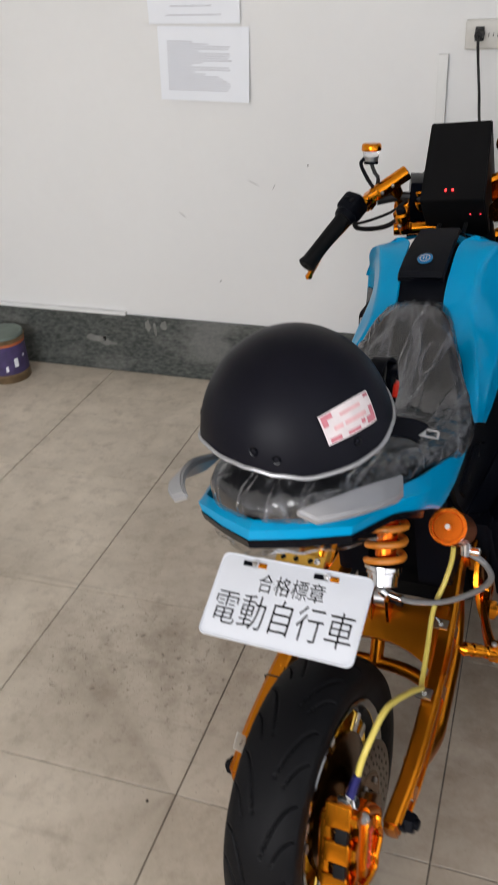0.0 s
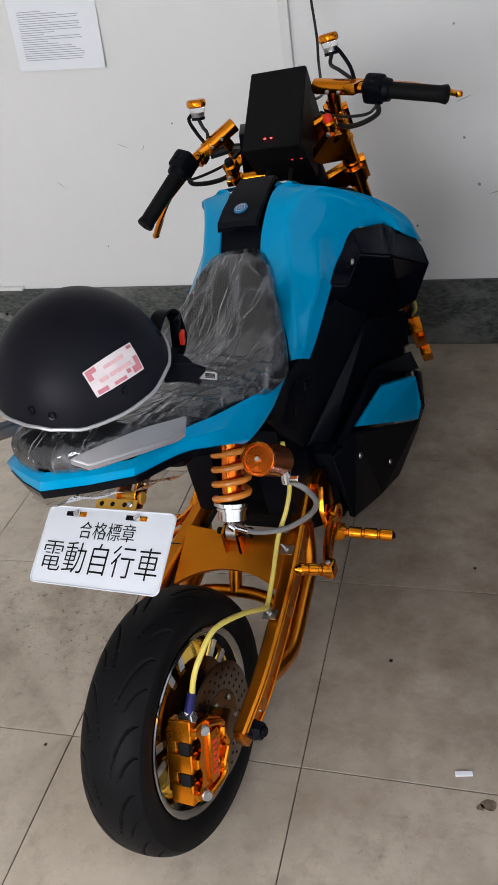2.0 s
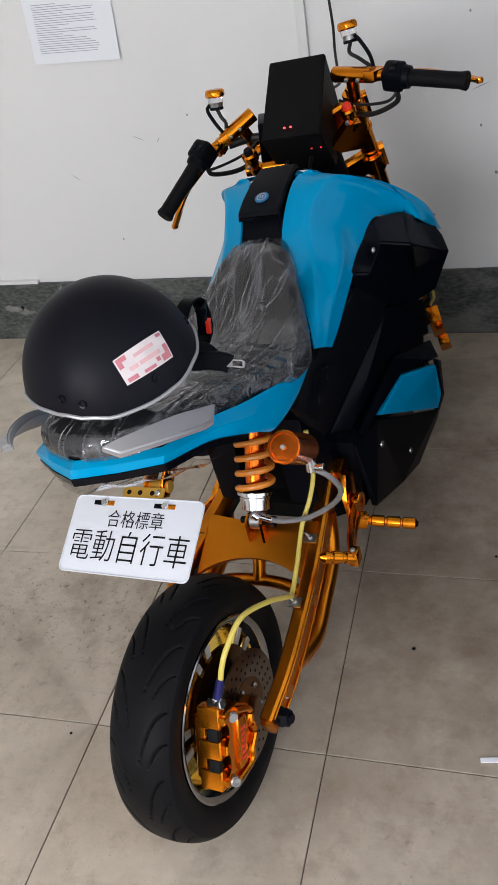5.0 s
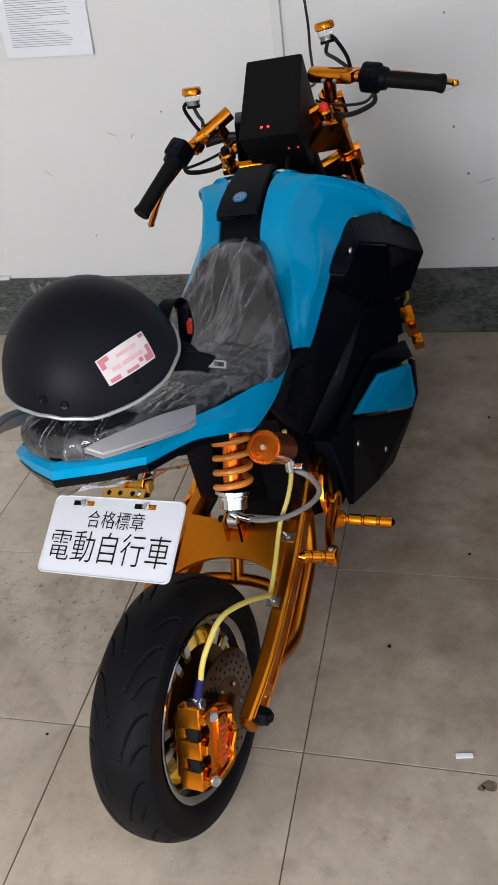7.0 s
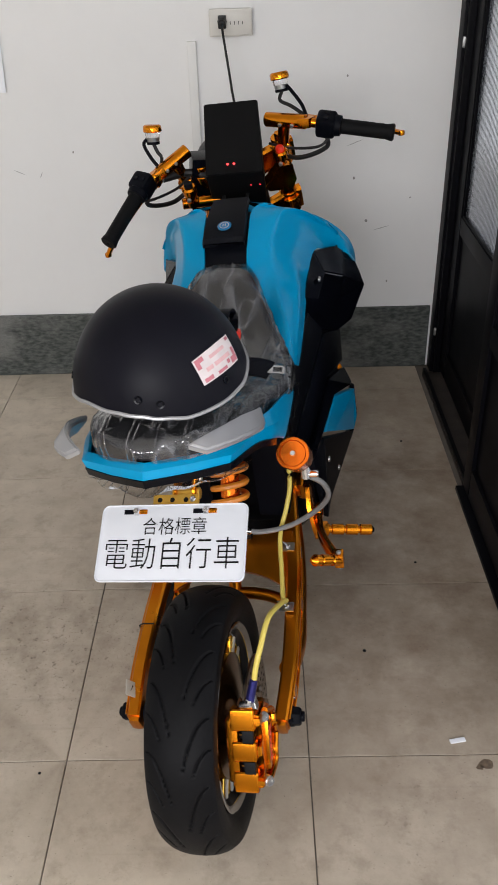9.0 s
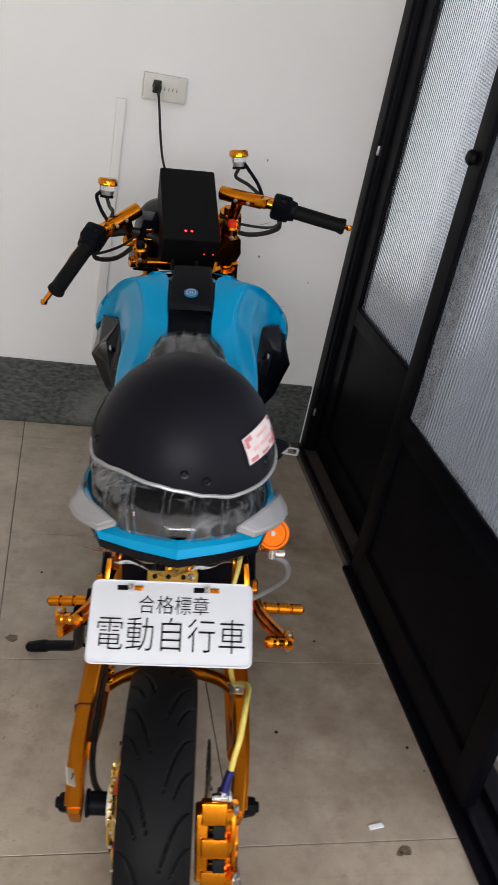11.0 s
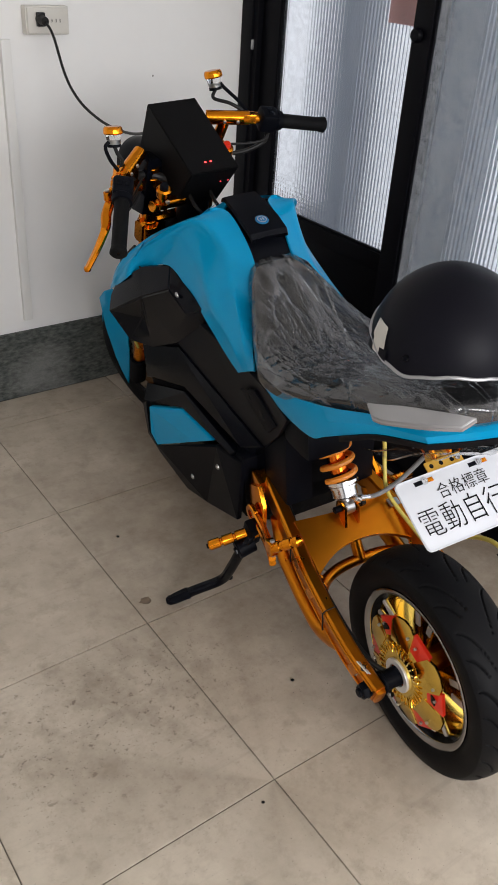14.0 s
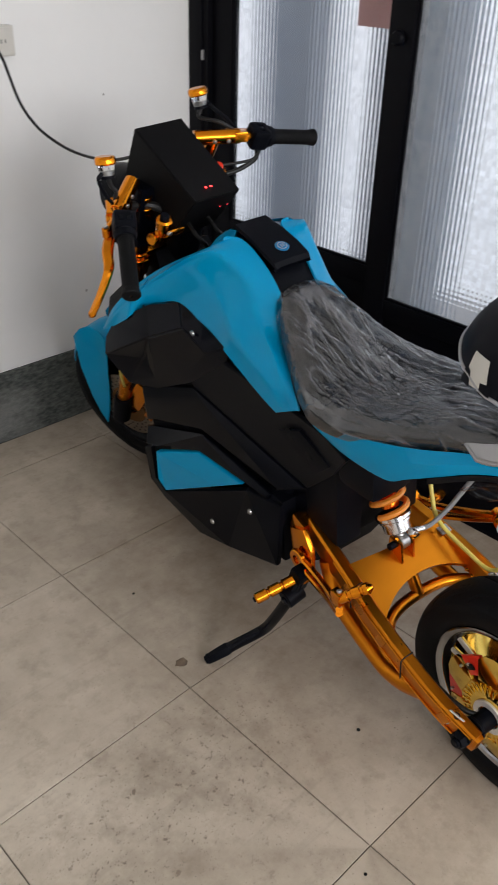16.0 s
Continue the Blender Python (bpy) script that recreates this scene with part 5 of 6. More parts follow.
    part("fork_slider", moved(rod(HEAD + o + DOWN * 0.47, HEAD + o + DOWN * 0.80, 0.018), STEER), M_GOLD_SATIN, fork)
    part("fork_foot", moved(rod(HEAD + o + DOWN * 0.74, HEAD + o + DOWN * 0.835, 0.026), STEER), M_BLACK_MATT, fork)
    cap = HEAD + o + DOWN * 0.045
    part("fork_cap", moved(join(rod(cap, cap - DOWN * 0.012, 0.020), rod(cap - DOWN * 0.012, cap - DOWN * 0.024, 0.010, seg=6)), STEER), M_GOLD, fork, "fork cap")
for d, th in ((0.075, 0.022), (0.22, 0.026)):
    cl = sweep([(-0.13, 0.0, 0), (-0.098, 0.0, 0), (0, -0.03, 0), (0.098, 0.0, 0), (0.13, 0.0, 0)], rect_section(th, 0.062, 0.25), up=(0, 0, 1))
    cmx = Matrix.Translation(HEAD + DOWN * d + FWD * 0.03) @ Matrix((Vector((1, 0, 0)), FWD, STEER_AXIS)).transposed().to_4x4()
    part("triple_clamp", moved(cl, STEER @ cmx), M_GOLD, fork, "gold triple clamp")
for p, mt, cp in (((-0.123, 0.937, 0.915), M_GOLD, M_BLACK_MATT), ((0.083, 1.038, 0.952), M_GOLD, M_RED)):
    p = Vector(p)
    ad = part("adjuster", lathe([(0, -0.045), (0.014, -0.045), (0.016, -0.03), (0.011, -0.028), (0.011, -0.016), (0.017, -0.013), (0.018, 0.004), (0.014, 0.008), (0, 0.008)], frame_to(p, STEER_AXIS), 20), mt, fork, "fork adjuster")
    part("adjuster_cap", lathe([(0, 0.018), (0.008, 0.018), (0.010, 0.014), (0.010, 0.008), (0, 0.008)], frame_to(p, STEER_AXIS), 16), cp, ad)
    part("adjuster_bolt", rod(p + Vector((0, -0.014, -0.02)), p + Vector((0, -0.022, -0.022)), 0.005, seg=8), M_STEEL, ad)
part("clamp_plate", plate_from([(0.070, 1.035, 0.935), (0.095, 1.066, 0.930), (0.098, 1.092, 0.888), (0.086, 1.094, 0.866), (0.034, 1.062, 0.872), (0.030, 1.020, 0.895)], 0.02, 0.006), M_GOLD, fork, "gold fork clamp plate")
part("damper", rod((-0.15, 0.955, 0.878), (-0.06, 0.985, 0.872), 0.013), M_GOLD, fork, "gold steering damper")
part("wire_loom", tube([(-0.20, 1.0, 0.93), (-0.15, 1.03, 0.93), (-0.10, 1.03, 0.92), (-0.06, 1.0, 0.90)], 0.010), M_CABLE, fork, "black wire loom")
part("relay_box", block(0.06, 0.06, 0.13, 0.006, pose(-0.118, 1.060, 0.900, 10, 8, 20)), M_BLACK_GLOSS, fork, "black relay box")
front = wheel("front_wheel", F_AX, STEER, "front wheel with black tyre", False)
brake_disc(tuple(F_AX + Vector((0.062, 0, 0))), 0.06, 0.105, front, STEER)
brake_disc(tuple(F_AX + Vector((-0.062, 0, 0))), 0.06, 0.105, front, STEER)
for s in (-1, 1):
    fc = part("front_caliper", moved(join(block(0.036, 0.05, 0.11, 0.008, pose(s * (0.118 if s > 0 else 0.078), -0.085, 0.005 if s > 0 else 0.075, 40)), block(0.030, 0.030, 0.05, 0.006, pose(s * (0.124 if s > 0 else 0.08), -0.112, -0.052 if s > 0 else 0.020, 40))), STEER @ Matrix.Translation(F_AX)), M_GOLD, bike, "gold front brake caliper")
    part("front_hose", moved(tube([F_AX + Vector((s * 0.118, -0.075, 0.055 if s > 0 else 0.13)), F_AX + Vector((s * 0.135, -0.10, 0.11 if s > 0 else 0.20)), F_AX + Vector((s * 0.10, -0.09, 0.30)), F_AX + Vector((s * 0.08, -0.16, 0.40))], 0.004), STEER), M_YELLOW, fc, "thin yellow hose")
guard = []
for i in range(17):
    a = radians(-52 + 118 * i / 16)
    r, w = TYRE_R + 0.022, 0.070 * (1 - 0.35 * max(0, i - 11) / 5)
    guard.append([F_AX + Vector((w * u, (r - 0.028 * abs(u) ** 2.5) * math.sin(a), (r - 0.028 * abs(u) ** 2.5) * math.cos(a))) for u in (-1, -0.8, -0.4, 0, 0.4, 0.8, 1)])
mud = part("mudguard", moved(grid(guard, 0.003), STEER), M_BLUE, bike, "cyan front mudguard")
for s in (-1, 1):
    stay = plate_from([F_AX + Vector((s * 0.072, y, z)) for y, z in ((0.134, 0.214), (0.098, 0.246), (0.054, 0.266), (0.020, 0.256), (0.003, 0.232), (0.024, 0.155), (0.044, 0.088), (0.064, 0.02), (0.090, -0.045), (0.118, -0.103), (0.134, -0.055), (0.144, -0.004), (0.148, 0.101))][::s], 0.004)
    part("guard_side", moved(stay, STEER), M_BLUE, mud, "cyan side wing of the mudguard")

# ---- handlebars ----
def bar_side(s, p_in, p_out, g_in, g_end, res, lever_end, sw_up):
    p_in, p_out, g_in, g_end, res = (Vector(v) for v in (p_in, p_out, g_in, g_end, res))
    d = (g_end - g_in).normalized()
    bar = part("handlebar", rod(p_out - d * 0.02, g_end - d * 0.004, 0.011), M_GOLD, bike, "gold clip-on handlebar")
    grip = lathe([(0, 0.0), (0.0185, 0), (0.0195, 0.004), (0.0165, 0.008)] + [(0.0162 + 0.0005 * (k % 2), 0.008 + 0.0025 * k) for k in range(int(((g_end - g_in).length - 0.02) / 0.0025))]
                 + [(0.0185, (g_end - g_in).length - 0.008), (0.019, (g_end - g_in).length - 0.003), (0.016, (g_end - g_in).length), (0.004, (g_end - g_in).length), (0.0035, (g_end - g_in).length - 0.006), (0, (g_end - g_in).length - 0.006)], frame_to(g_in, d), 28)
    part("grip", grip, M_GRIP, bar, "black rubber grip")
    sm = frame_to(g_in - d * 0.028, d, sw_up)
    sw = part("switch_box", join(block(0.046, 0.048, 0.046, 0.014, sm, 4), lathe([(0, 0.018), (0.022, 0.018), (0.024, 0.022), (0.022, 0.034), (0, 0.034)], sm, 24)), M_BLACK_MATT, bar, "black switch housing")
    for k, (bx, by, mt) in enumerate(((-0.008, 0.022, M_BLACK_GLOSS), (0.009, 0.022, M_BLACK_GLOSS), (-0.004, -0.0225, material("green_switch", (0.01, 0.22, 0.10), 0.4)))):
        part("switch", block(0.011, 0.006, 0.012, 0.002, sm @ pose(bx, by, 0.0)), mt, sw)
    part("clamp", join(rod(p_in, p_out, 0.0165), block(0.034, 0.022, 0.030, 0.004, frame_to(p_out, p_out - p_in, (0, 0, 1)))), M_GOLD, bar, "gold bar clamp")
    for k in (0.35, 0.65):
        q = p_in.lerp(p_out, k) + Vector((0, -0.016, -0.006))
        part("bolt", rod(q, q + Vector((0, -0.006, -0.002)), 0.0045, seg=8), M_STEEL, bar)
    # fluid cup on a stalk
    axis = Vector((-0.08 * s, 0.12, 1)).normalized()
    cup_base = res - axis * 0.036
    cup = part("fluid_cup", lathe([(0, 0), (0.012, 0), (0.0145, 0.004), (0.0175, 0.020), (0.0175, 0.026), (0, 0.026)], frame_to(cup_base, axis), 24), M_CLEAR, bar, "clear brake fluid cup with gold cap")
    part("cap", lathe([(0, 0.041), (0.018, 0.041), (0.021, 0.0385), (0.0222, 0.034), (0.0222, 0.027), (0.0198, 0.0245), (0, 0.0245)], frame_to(cup_base, axis), 10), M_GOLD, cup, "gold knurled cap")
    part("cup_collar", lathe([(0.0152, -0.002), (0.0152, 0.004), (0.011, 0.004), (0.011, -0.002)], frame_to(cup_base, axis), 16, True), M_BLACK_MATT, cup)
    part("fluid", lathe([(0, 0.002), (0.012, 0.002), (0.0145, 0.014), (0, 0.014)], frame_to(cup_base, axis), 16), M_STEEL, cup)
    foot = p_out + Vector((0, 0.012, 0.012))
    part("bracket", tube([cup_base + Vector((s * 0.012, -0.004, 0.012)), cup_base + Vector((s * 0.022, -0.004, 0.0)), foot.lerp(cup_base, 0.45) + Vector((s * 0.014, 0, 0)), foot], 0.0042), M_BLACK_MATT, cup, "black cup bracket")
    part("fluid_pipe", tube([cup_base, cup_base + Vector((-s * 0.006, 0, -0.02)), foot.lerp(cup_base, 0.4) + Vector((-s * 0.012, 0, 0)), foot + Vector((-s * 0.004, 0.004, 0))], 0.0042), M_CABLE, cup)
    # master cylinder and lever ahead of the bar
    mc = p_out + d * 0.01 + Vector((0, 0.022, 0.0))
    part("master_cylinder", join(rod(mc - d * 0.03, mc + d * 0.035, 0.0125), block(0.028, 0.022, 0.02, 0.004, frame_to(mc + d * 0.02, d))), M_GOLD, bar, "gold master cylinder")
    le = Vector(lever_end)
    st = mc + d * 0.035 + Vector((0, 0.012, 0))
    k1 = st.lerp(le, 0.3) + Vector((0.0, 0.022, 0.0)) + (Vector((-0.014, 0.012, 0.004)) if s < 0 else Vector())
    k2 = st.lerp(le, 0.75) + Vector((0.0, 0.012, 0.0)) + (Vector((-0.010, 0.004, 0)) if s < 0 else Vector())
    line = smooth_path([st, k1, k2, le], 8)
    if s < 0:
        line = smooth_path([(-0.214, 0.958, 0.928), (-0.246, 0.944, 0.912), (-0.268, 0.920, 0.893), (-0.281, 0.898, 0.870), (-0.306, 0.890, 0.834), le], 6)
        part("perch", join(rod((-0.205, 0.966, 0.945), (-0.256, 0.944, 0.924), 0.0100, 0.008), rod((-0.252, 0.946, 0.914), (-0.252, 0.944, 0.934), 0.009)), M_GOLD, bar, "gold lever perch")
        part("perch_bolt", rod((-0.252, 0.944, 0.934), (-0.252, 0.944, 0.938), 0.006, seg=6), M_STEEL, bar)
    n = len(line) - 1
    lever = sweep(line, rect_section(0.021, 0.013, 0.3), up=(0, 0, 1), scales=[(1.2 if s < 0 else 1.0) * (1 - 0.3 * i / n) for i in range(n + 1)])
    part("lever", join(lever, lathe([(0, -0.007), (0.007, -0.005), (0.0085, 0), (0.007, 0.005), (0, 0.007)], Matrix.Translation(le), 12)), M_GOLD, bar, "gold brake lever")
    part("cable", tube([g_in - d * 0.03 + Vector((0, 0.004, -0.024)), g_in - d * 0.035 + Vector((0, 0.01, -0.055)), p_in.lerp(p_out, 0.7) + Vector((0, 0.01, -0.085)), p_in.lerp(p_out, 0.1) + Vector((-s * 0.01, 0.02, -0.075))], 0.0055), M_CABLE, bar, "black switch cable")
    part("thin_cable", tube([g_in - d * 0.02 + Vector((0, 0.0, -0.022)), g_in - d * 0.05 + Vector((0, -0.008, -0.05)), p_in.lerp(p_out, 0.5) + Vector((0, -0.008, -0.06)), p_in + Vector((0, 0, -0.055))], 0.0032), M_CABLE, bar)
    part("riser", join(rod(p_in.lerp(p_out, 0.45), p_in.lerp(p_out, 0.3) + DOWN * 0.075, 0.014), block(0.034, 0.034, 0.02, 0.004, Matrix.Translation(p_in.lerp(p_out, 0.3) + DOWN * 0.075))), M_GOLD, bar, "gold riser")
    return bar


bar_side(1, (0.053, 1.079, 1.022), (0.150, 1.040, 1.014), (0.223, 1.033, 0.999), (0.347, 1.022, 0.973), (0.090, 1.106, 1.112), (0.362, 1.05, 0.965), (0, -0.5, 1))
bar_side(-1, (-0.136, 1.030, 0.982), (-0.203, 0.985, 0.945), (-0.236, 0.895, 0.925), (-0.292, 0.790, 0.850), (-0.203, 1.003, 1.048), (-0.336, 0.891, 0.792), (0, -0.5, 1))

# ---- black meter box over the steering head ----
tl, tr_, bl, br = Vector((-0.091, 1.078, 1.072)), Vector((0.035, 1.093, 1.067)), Vector((-0.069, 0.895, 0.951)), Vector((0.058, 0.915, 0.944))
bn_ = (tr_ - tl).cross(bl - tl).normalized()
bn_ = bn_ if bn_.z > 0 else -bn_
bmx = bmesh.new()
top = [tl, tr_, br, bl]
low = [p - bn_ * d + (bl - tl).normalized() * o for p, d, o in zip(top, (0.195, 0.195, 0.140, 0.140), (0.02, 0.02, -0.03, -0.03))]
V = [bmx.verts.new(p) for p in top + low]
for f in ((0, 1, 2, 3), (7, 6, 5, 4), (0, 4, 5, 1), (1, 5, 6, 2), (2, 6, 7, 3), (3, 7, 4, 0)):
    bmx.faces.new([V[i] for i in f])
bmesh.ops.bevel(bmx, geom=bmx.edges[:], offset=0.0025, segments=2, affect="EDGES")
box = part("meter_box", bmx, M_BOX, bike, "black powder-coated box with two red lights")
right = (tr_ - tl).normalized()
along = (bl - tl).normalized()
for k, o in ((0, 0.050), (1, 0.064)):
    p = tl + right * o + along * 0.192 + bn_ * 0.0002
    part("red_dot", lathe([(0, 0.0012), (0.0022, 0.0008), (0.0026, 0)], frame_to(p, bn_), 12), M_LED, box, "lit red light")
face_down = (low[3] - bl).normalized()
face_out = right.cross(face_down).normalized()
face_out = face_out if face_out.y < 0 else -face_out
# faint glowing dots stand in for the lights' reflection in the lower face
for o in (0.097, 0.1175):
    part("red_dot", lathe([(0, 0.0010), (0.0018, 0.0007), (0.0022, 0)], frame_to(bl + right * o + face_down * 0.054 + face_out * 0.0002, face_out), 12), M_LED_GLINT, box, "faint red glint of a light")
for o in (0.03, 0.085):
    p0 = bl + right * o - bn_ * 0.10
    part("box_cable", tube([p0 + Vector((0, 0.03, 0.03)), p0 + Vector((0, -0.012, 0.0)), p0 + Vector((0.02, -0.02, -0.03)), p0 + Vector((0.03, 0.03, -0.06))], 0.0045), M_CABLE, box)
part("headlight", lathe([(0, 0.0), (0.05, 0.004), (0.062, 0.02), (0.062, 0.05), (0.045, 0.09), (0, 0.10)], frame_to((-0.098, 1.20, 0.915), (0.25, -1, 0.1)), 36), M_BLACK_GLOSS, bike, "round black headlight shell")
part("steering_head", rod((0, 1.02, 0.94), (0, 1.11, 0.74), 0.04), M_BLACK_MATT, bike)
part("nose_cover", block(0.16, 0.10, 0.26, 0.03, pose(0, 1.08, 0.66, -24)), M_BLACK_MATT, bike, "black cover behind the fork")

# ---- foot pegs, stand, plate bracket ----
def peg(s):
    base = Vector((s * 0.172, 0.452, 0.296))
    tip = Vector((s * 0.270, 0.476, 0.274))
    b = part("peg_bracket", plate_from([(s * 0.146, 0.515, 0.375), (s * 0.146, 0.47, 0.395), (s * 0.150, 0.44, 0.36), (s * 0.158, 0.43, 0.315), (s * 0.160, 0.445, 0.275), (s * 0.156, 0.49, 0.285)][::s], 0.010, 0.003), M_GOLD, bike, "gold rear-set foot rest plate")
    for o in (0.010, -0.014):
        part("link", sweep(smooth_path([(s * 0.160, 0.462, 0.325 + o), (s * 0.170, 0.40, 0.328 + o), (s * 0.190, 0.335, 0.345 + o * 0.8), (s * 0.212, 0.280, 0.362 + o * 0.5)], 5), rect_section(0.013, 0.014, 0.25), up=(1, 0, 0)), M_GOLD, b, "gold link bar")
    part("hub_ring", lathe([(0.010, -0.006), (0.020, -0.006), (0.022, -0.004), (0.022, 0.004), (0.020, 0.006), (0.010, 0.006)], frame_to((s * 0.162, 0.468, 0.330), (1, 0, 0)), 24, True), M_GOLD, b)
    d = (tip - base).normalized()
    L_ = (tip - base).length
    prof = [(0, 0), (0.012, 0), (0.0125, 0.003)]
    for k in range(3):
        a = 0.008 + k * 0.031
        prof += [(0.0125, a), (0.0085, a + 0.002), (0.0085, a + 0.005), (0.0118, a + 0.007), (0.0118, a + 0.027)]
    prof = [(r, min(h, L_ - 0.004)) for r, h in prof] + [(0.0118, L_ - 0.003), (0.009, L_), (0, L_)]
    part("foot_peg", lathe(prof, frame_to(base, d), 20), M_GOLD, b, "gold knurled foot peg")
    part("peg_tip", rod(tip, tip + d * 0.004, 0.006), M_BLACK_MATT, b)
    part("peg_knuckle", block(0.030, 0.026, 0.030, 0.007, frame_to(base - d * 0.008, d)), M_GOLD, b)
    q = Vector((s * 0.218, 0.272, 0.362))
    e = Vector((s * 0.168, 0.232, 0.395))
    if s < 0:
        q, e = q + Vector((0.008, 0.01, 0.030)), e + Vector((0.004, 0.01, 0.030))
    part("heel_peg", lathe([(0, 0), (0.011, 0), (0.0115, 0.004), (0.0115, 0.018), (0.009, 0.02), (0.009, 0.026), (0.0115, 0.028), (0.0115, 0.044), (0.009, 0.046), (0.009, 0.050), (0.0115, 0.052), (0.0115, 0.060), (0.004, 0.069), (0, 0.070)], frame_to(q, e - q), 20), M_GOLD, b, "gold toe peg")
    part("peg_yoke", block(0.018, 0.024, 0.030, 0.004, Matrix.Translation(q + Vector((0, 0.004, 0)))), M_GOLD, b)
    for h in (0.017, -0.017):
        part("bolt", rod(q + Vector((0, 0, h * 0.9)), q + Vector((0, 0, h * 1.25)), 0.005, seg=10), M_STEEL, b)


peg(1)
peg(-1)
FOOT = bike.matrix_basis.inverted() @ Vector((0.083, 0.533, 0.012))
stand = part("side_stand", tube([(-0.160, 0.450, 0.305), (-0.198, 0.452, 0.256), (-0.213, 0.490, 0.172), (-0.225, 0.527, 0.108), FOOT.lerp(Vector((-0.225, 0.527, 0.108)), 0.5), FOOT + Vector((0.02, -0.008, 0.006)), FOOT], 0.0122, 6, 14), M_BLACK_GLOSS, bike, "black side stand")
part("stand_foot", sweep([FOOT.lerp(Vector((-0.225, 0.527, 0.108)), k) for k in (0.42, 0.36, 0.12, -0.03)], rect_section(0.030, 0.026, 0.3), up=(0, 0, 1), scales=[0.75, 1.0, 0.85, 0.6]), M_BLACK_MATT, stand)
part("stand_pivot", join(rod((-0.172, 0.452, 0.262), (-0.212, 0.452, 0.254), 0.021), block(0.030, 0.034, 0.060, 0.006, pose(-0.172, 0.455, 0.290, 20))), M_BLACK_MATT, stand)
part("pivot_bolt", rod((-0.210, 0.452, 0.254), (-0.218, 0.452, 0.252), 0.009, seg=6), M_BLACK_GLOSS, stand)
part("stand_stub", join(rod((-0.222, 0.522, 0.116), (-0.198, 0.540, 0.092), 0.004), rod((-0.200, 0.538, 0.094), (-0.194, 0.543, 0.088), 0.0065)), M_BLACK_MATT, stand)
part("stand_spring", tube([(-0.178, 0.462, 0.245), (-0.190, 0.490, 0.190), (-0.198, 0.512, 0.150)], 0.0048), M_STEEL, stand, "dull return spring")
tag = part("tag", block(0.002, 0.03, 0.028, 0.001, pose(-0.1530, 0.032, AX + 0.038, 18, -38)), M_PLASTIC_WHITE, swing, "small silver label")
part("tag_mark", lathe([(0.004, 0), (0.0065, 0), (0.0065, 0.0008), (0.004, 0.0008)], frame_to((-0.1542, 0.032, AX + 0.0385), (-0.79, 0, 0.61)), 16, True), M_INK, tag)

# plate and its bracket
PW, PH = 0.232, 0.123
pu, pv = Vector((1, 0, 0)), Vector((0, 0.104, 0.0635)).normalized()
pn = pu.cross(pv)
PM = Matrix.Translation((0.004, -0.013, 0.640)) @ Matrix((pu, pv, pn)).transposed().to_4x4()
bmp = bmesh.new()
outline = []
for cx, cy, a0 in ((1, 1, 0), (-1, 1, 90), (-1, -1, 180), (1, -1, 270)):
    for k in range(5):
        a = radians(a0 + k * 22.5)
        outline.append(Vector((cx * (PW / 2 - 0.010) + 0.010 * math.cos(a), cy * (PH / 2 - 0.010) + 0.010 * math.sin(a), 0.0)))
plate = part("label_plate", moved(plate_from(outline, 0.0015, 0.0005), PM), M_WHITE_PLATE, bike, "white plate with black characters that mark an electric bicycle")
rimsec = [PM @ (p * 0.985 + Vector((0, 0, 0.0006))) for p in outline + outline[:1]]
part("plate_rim", sweep(rimsec, ring_section(0.0011, 6), cap=False), M_WHITE_PLATE, plate)
text_mesh("合格標章", 0.0258, PM @ pose(0.003, 0.0235, 0.0008), M_INK, "upper_writing", plate, 1.0, 0.0003, 1.16, -0.00022)
text_mesh("電動自行車", 0.0425, PM @ pose(0.001, -0.0215, 0.0008), M_INK, "lower_writing", plate, 1.03, 0.0003, 1.26, -0.00045)
for x in (-0.062, 0.048):
    slot = block(0.036, 0.0075, 0.0012, 0.0005, PM @ pose(x, 0.050, 0.0004))
    part("slot", slot, M_BLACK_MATT, plate)
    part("slot_brass", block(0.014, 0.0075, 0.0014, 0.0005, PM @ pose(x + 0.012, 0.050, 0.0005)), M_GOLD, plate)
    part("screw", lathe([(0, 0.006), (0.0045, 0.006), (0.0062, 0.003), (0.0066, 0.0006)], PM @ Matrix.Translation((x + 0.002, 0.050, 0.0)), 6), M_CHROME, plate)
HB = Matrix.Translation((0.002, 0.053, 0.668)) @ PM.to_3x3().to_4x4()
bracket = part("plate_bracket", block(0.074, 0.022, 0.003, 0.001, HB), M_GOLD_PALE, bike, "pale gold plate bracket with a row of holes")
for x in (-0.026, -0.006, 0.016):
    part("bolt_hole", lathe([(0.0, 0.0022), (0.0036, 0.0022), (0.0042, 0.0014), (0.0042, 0)], HB @ pose(x, 0.002, 0), 12), M_INK, bracket)
part("bracket_bolt", rod(HB @ Vector((0.027, 0.002, 0.001)), HB @ Vector((0.027, 0.002, 0.006)), 0.0055, seg=6), M_CHROME, bracket)
for s in (-1, 1):
    ear = plate_from([(0.012 + s * 0.018, y, z) for y, z in ((0.062, 0.655), (0.076, 0.646), (0.150, 0.690), (0.168, 0.715), (0.150, 0.728), (0.070, 0.676))][::s], 0.005, 0.0015)
    arm_plate = part("bracket_arm", ear, M_GOLD, bracket, "gold slotted bracket arm")
    slot_line = [Vector((0.012 + s * 0.0184, 0.086, 0.668)), Vector((0.012 + s * 0.0184, 0.136, 0.699))]
    part("arm_slot", sweep(slot_line, rect_section(0.010, 0.0016, 0.4), up=(1, 0, 0)), M_INK, arm_plate, "dark slot")
    for k in (0.3, 0.75):
        p = slot_line[0].lerp(slot_line[1], k)
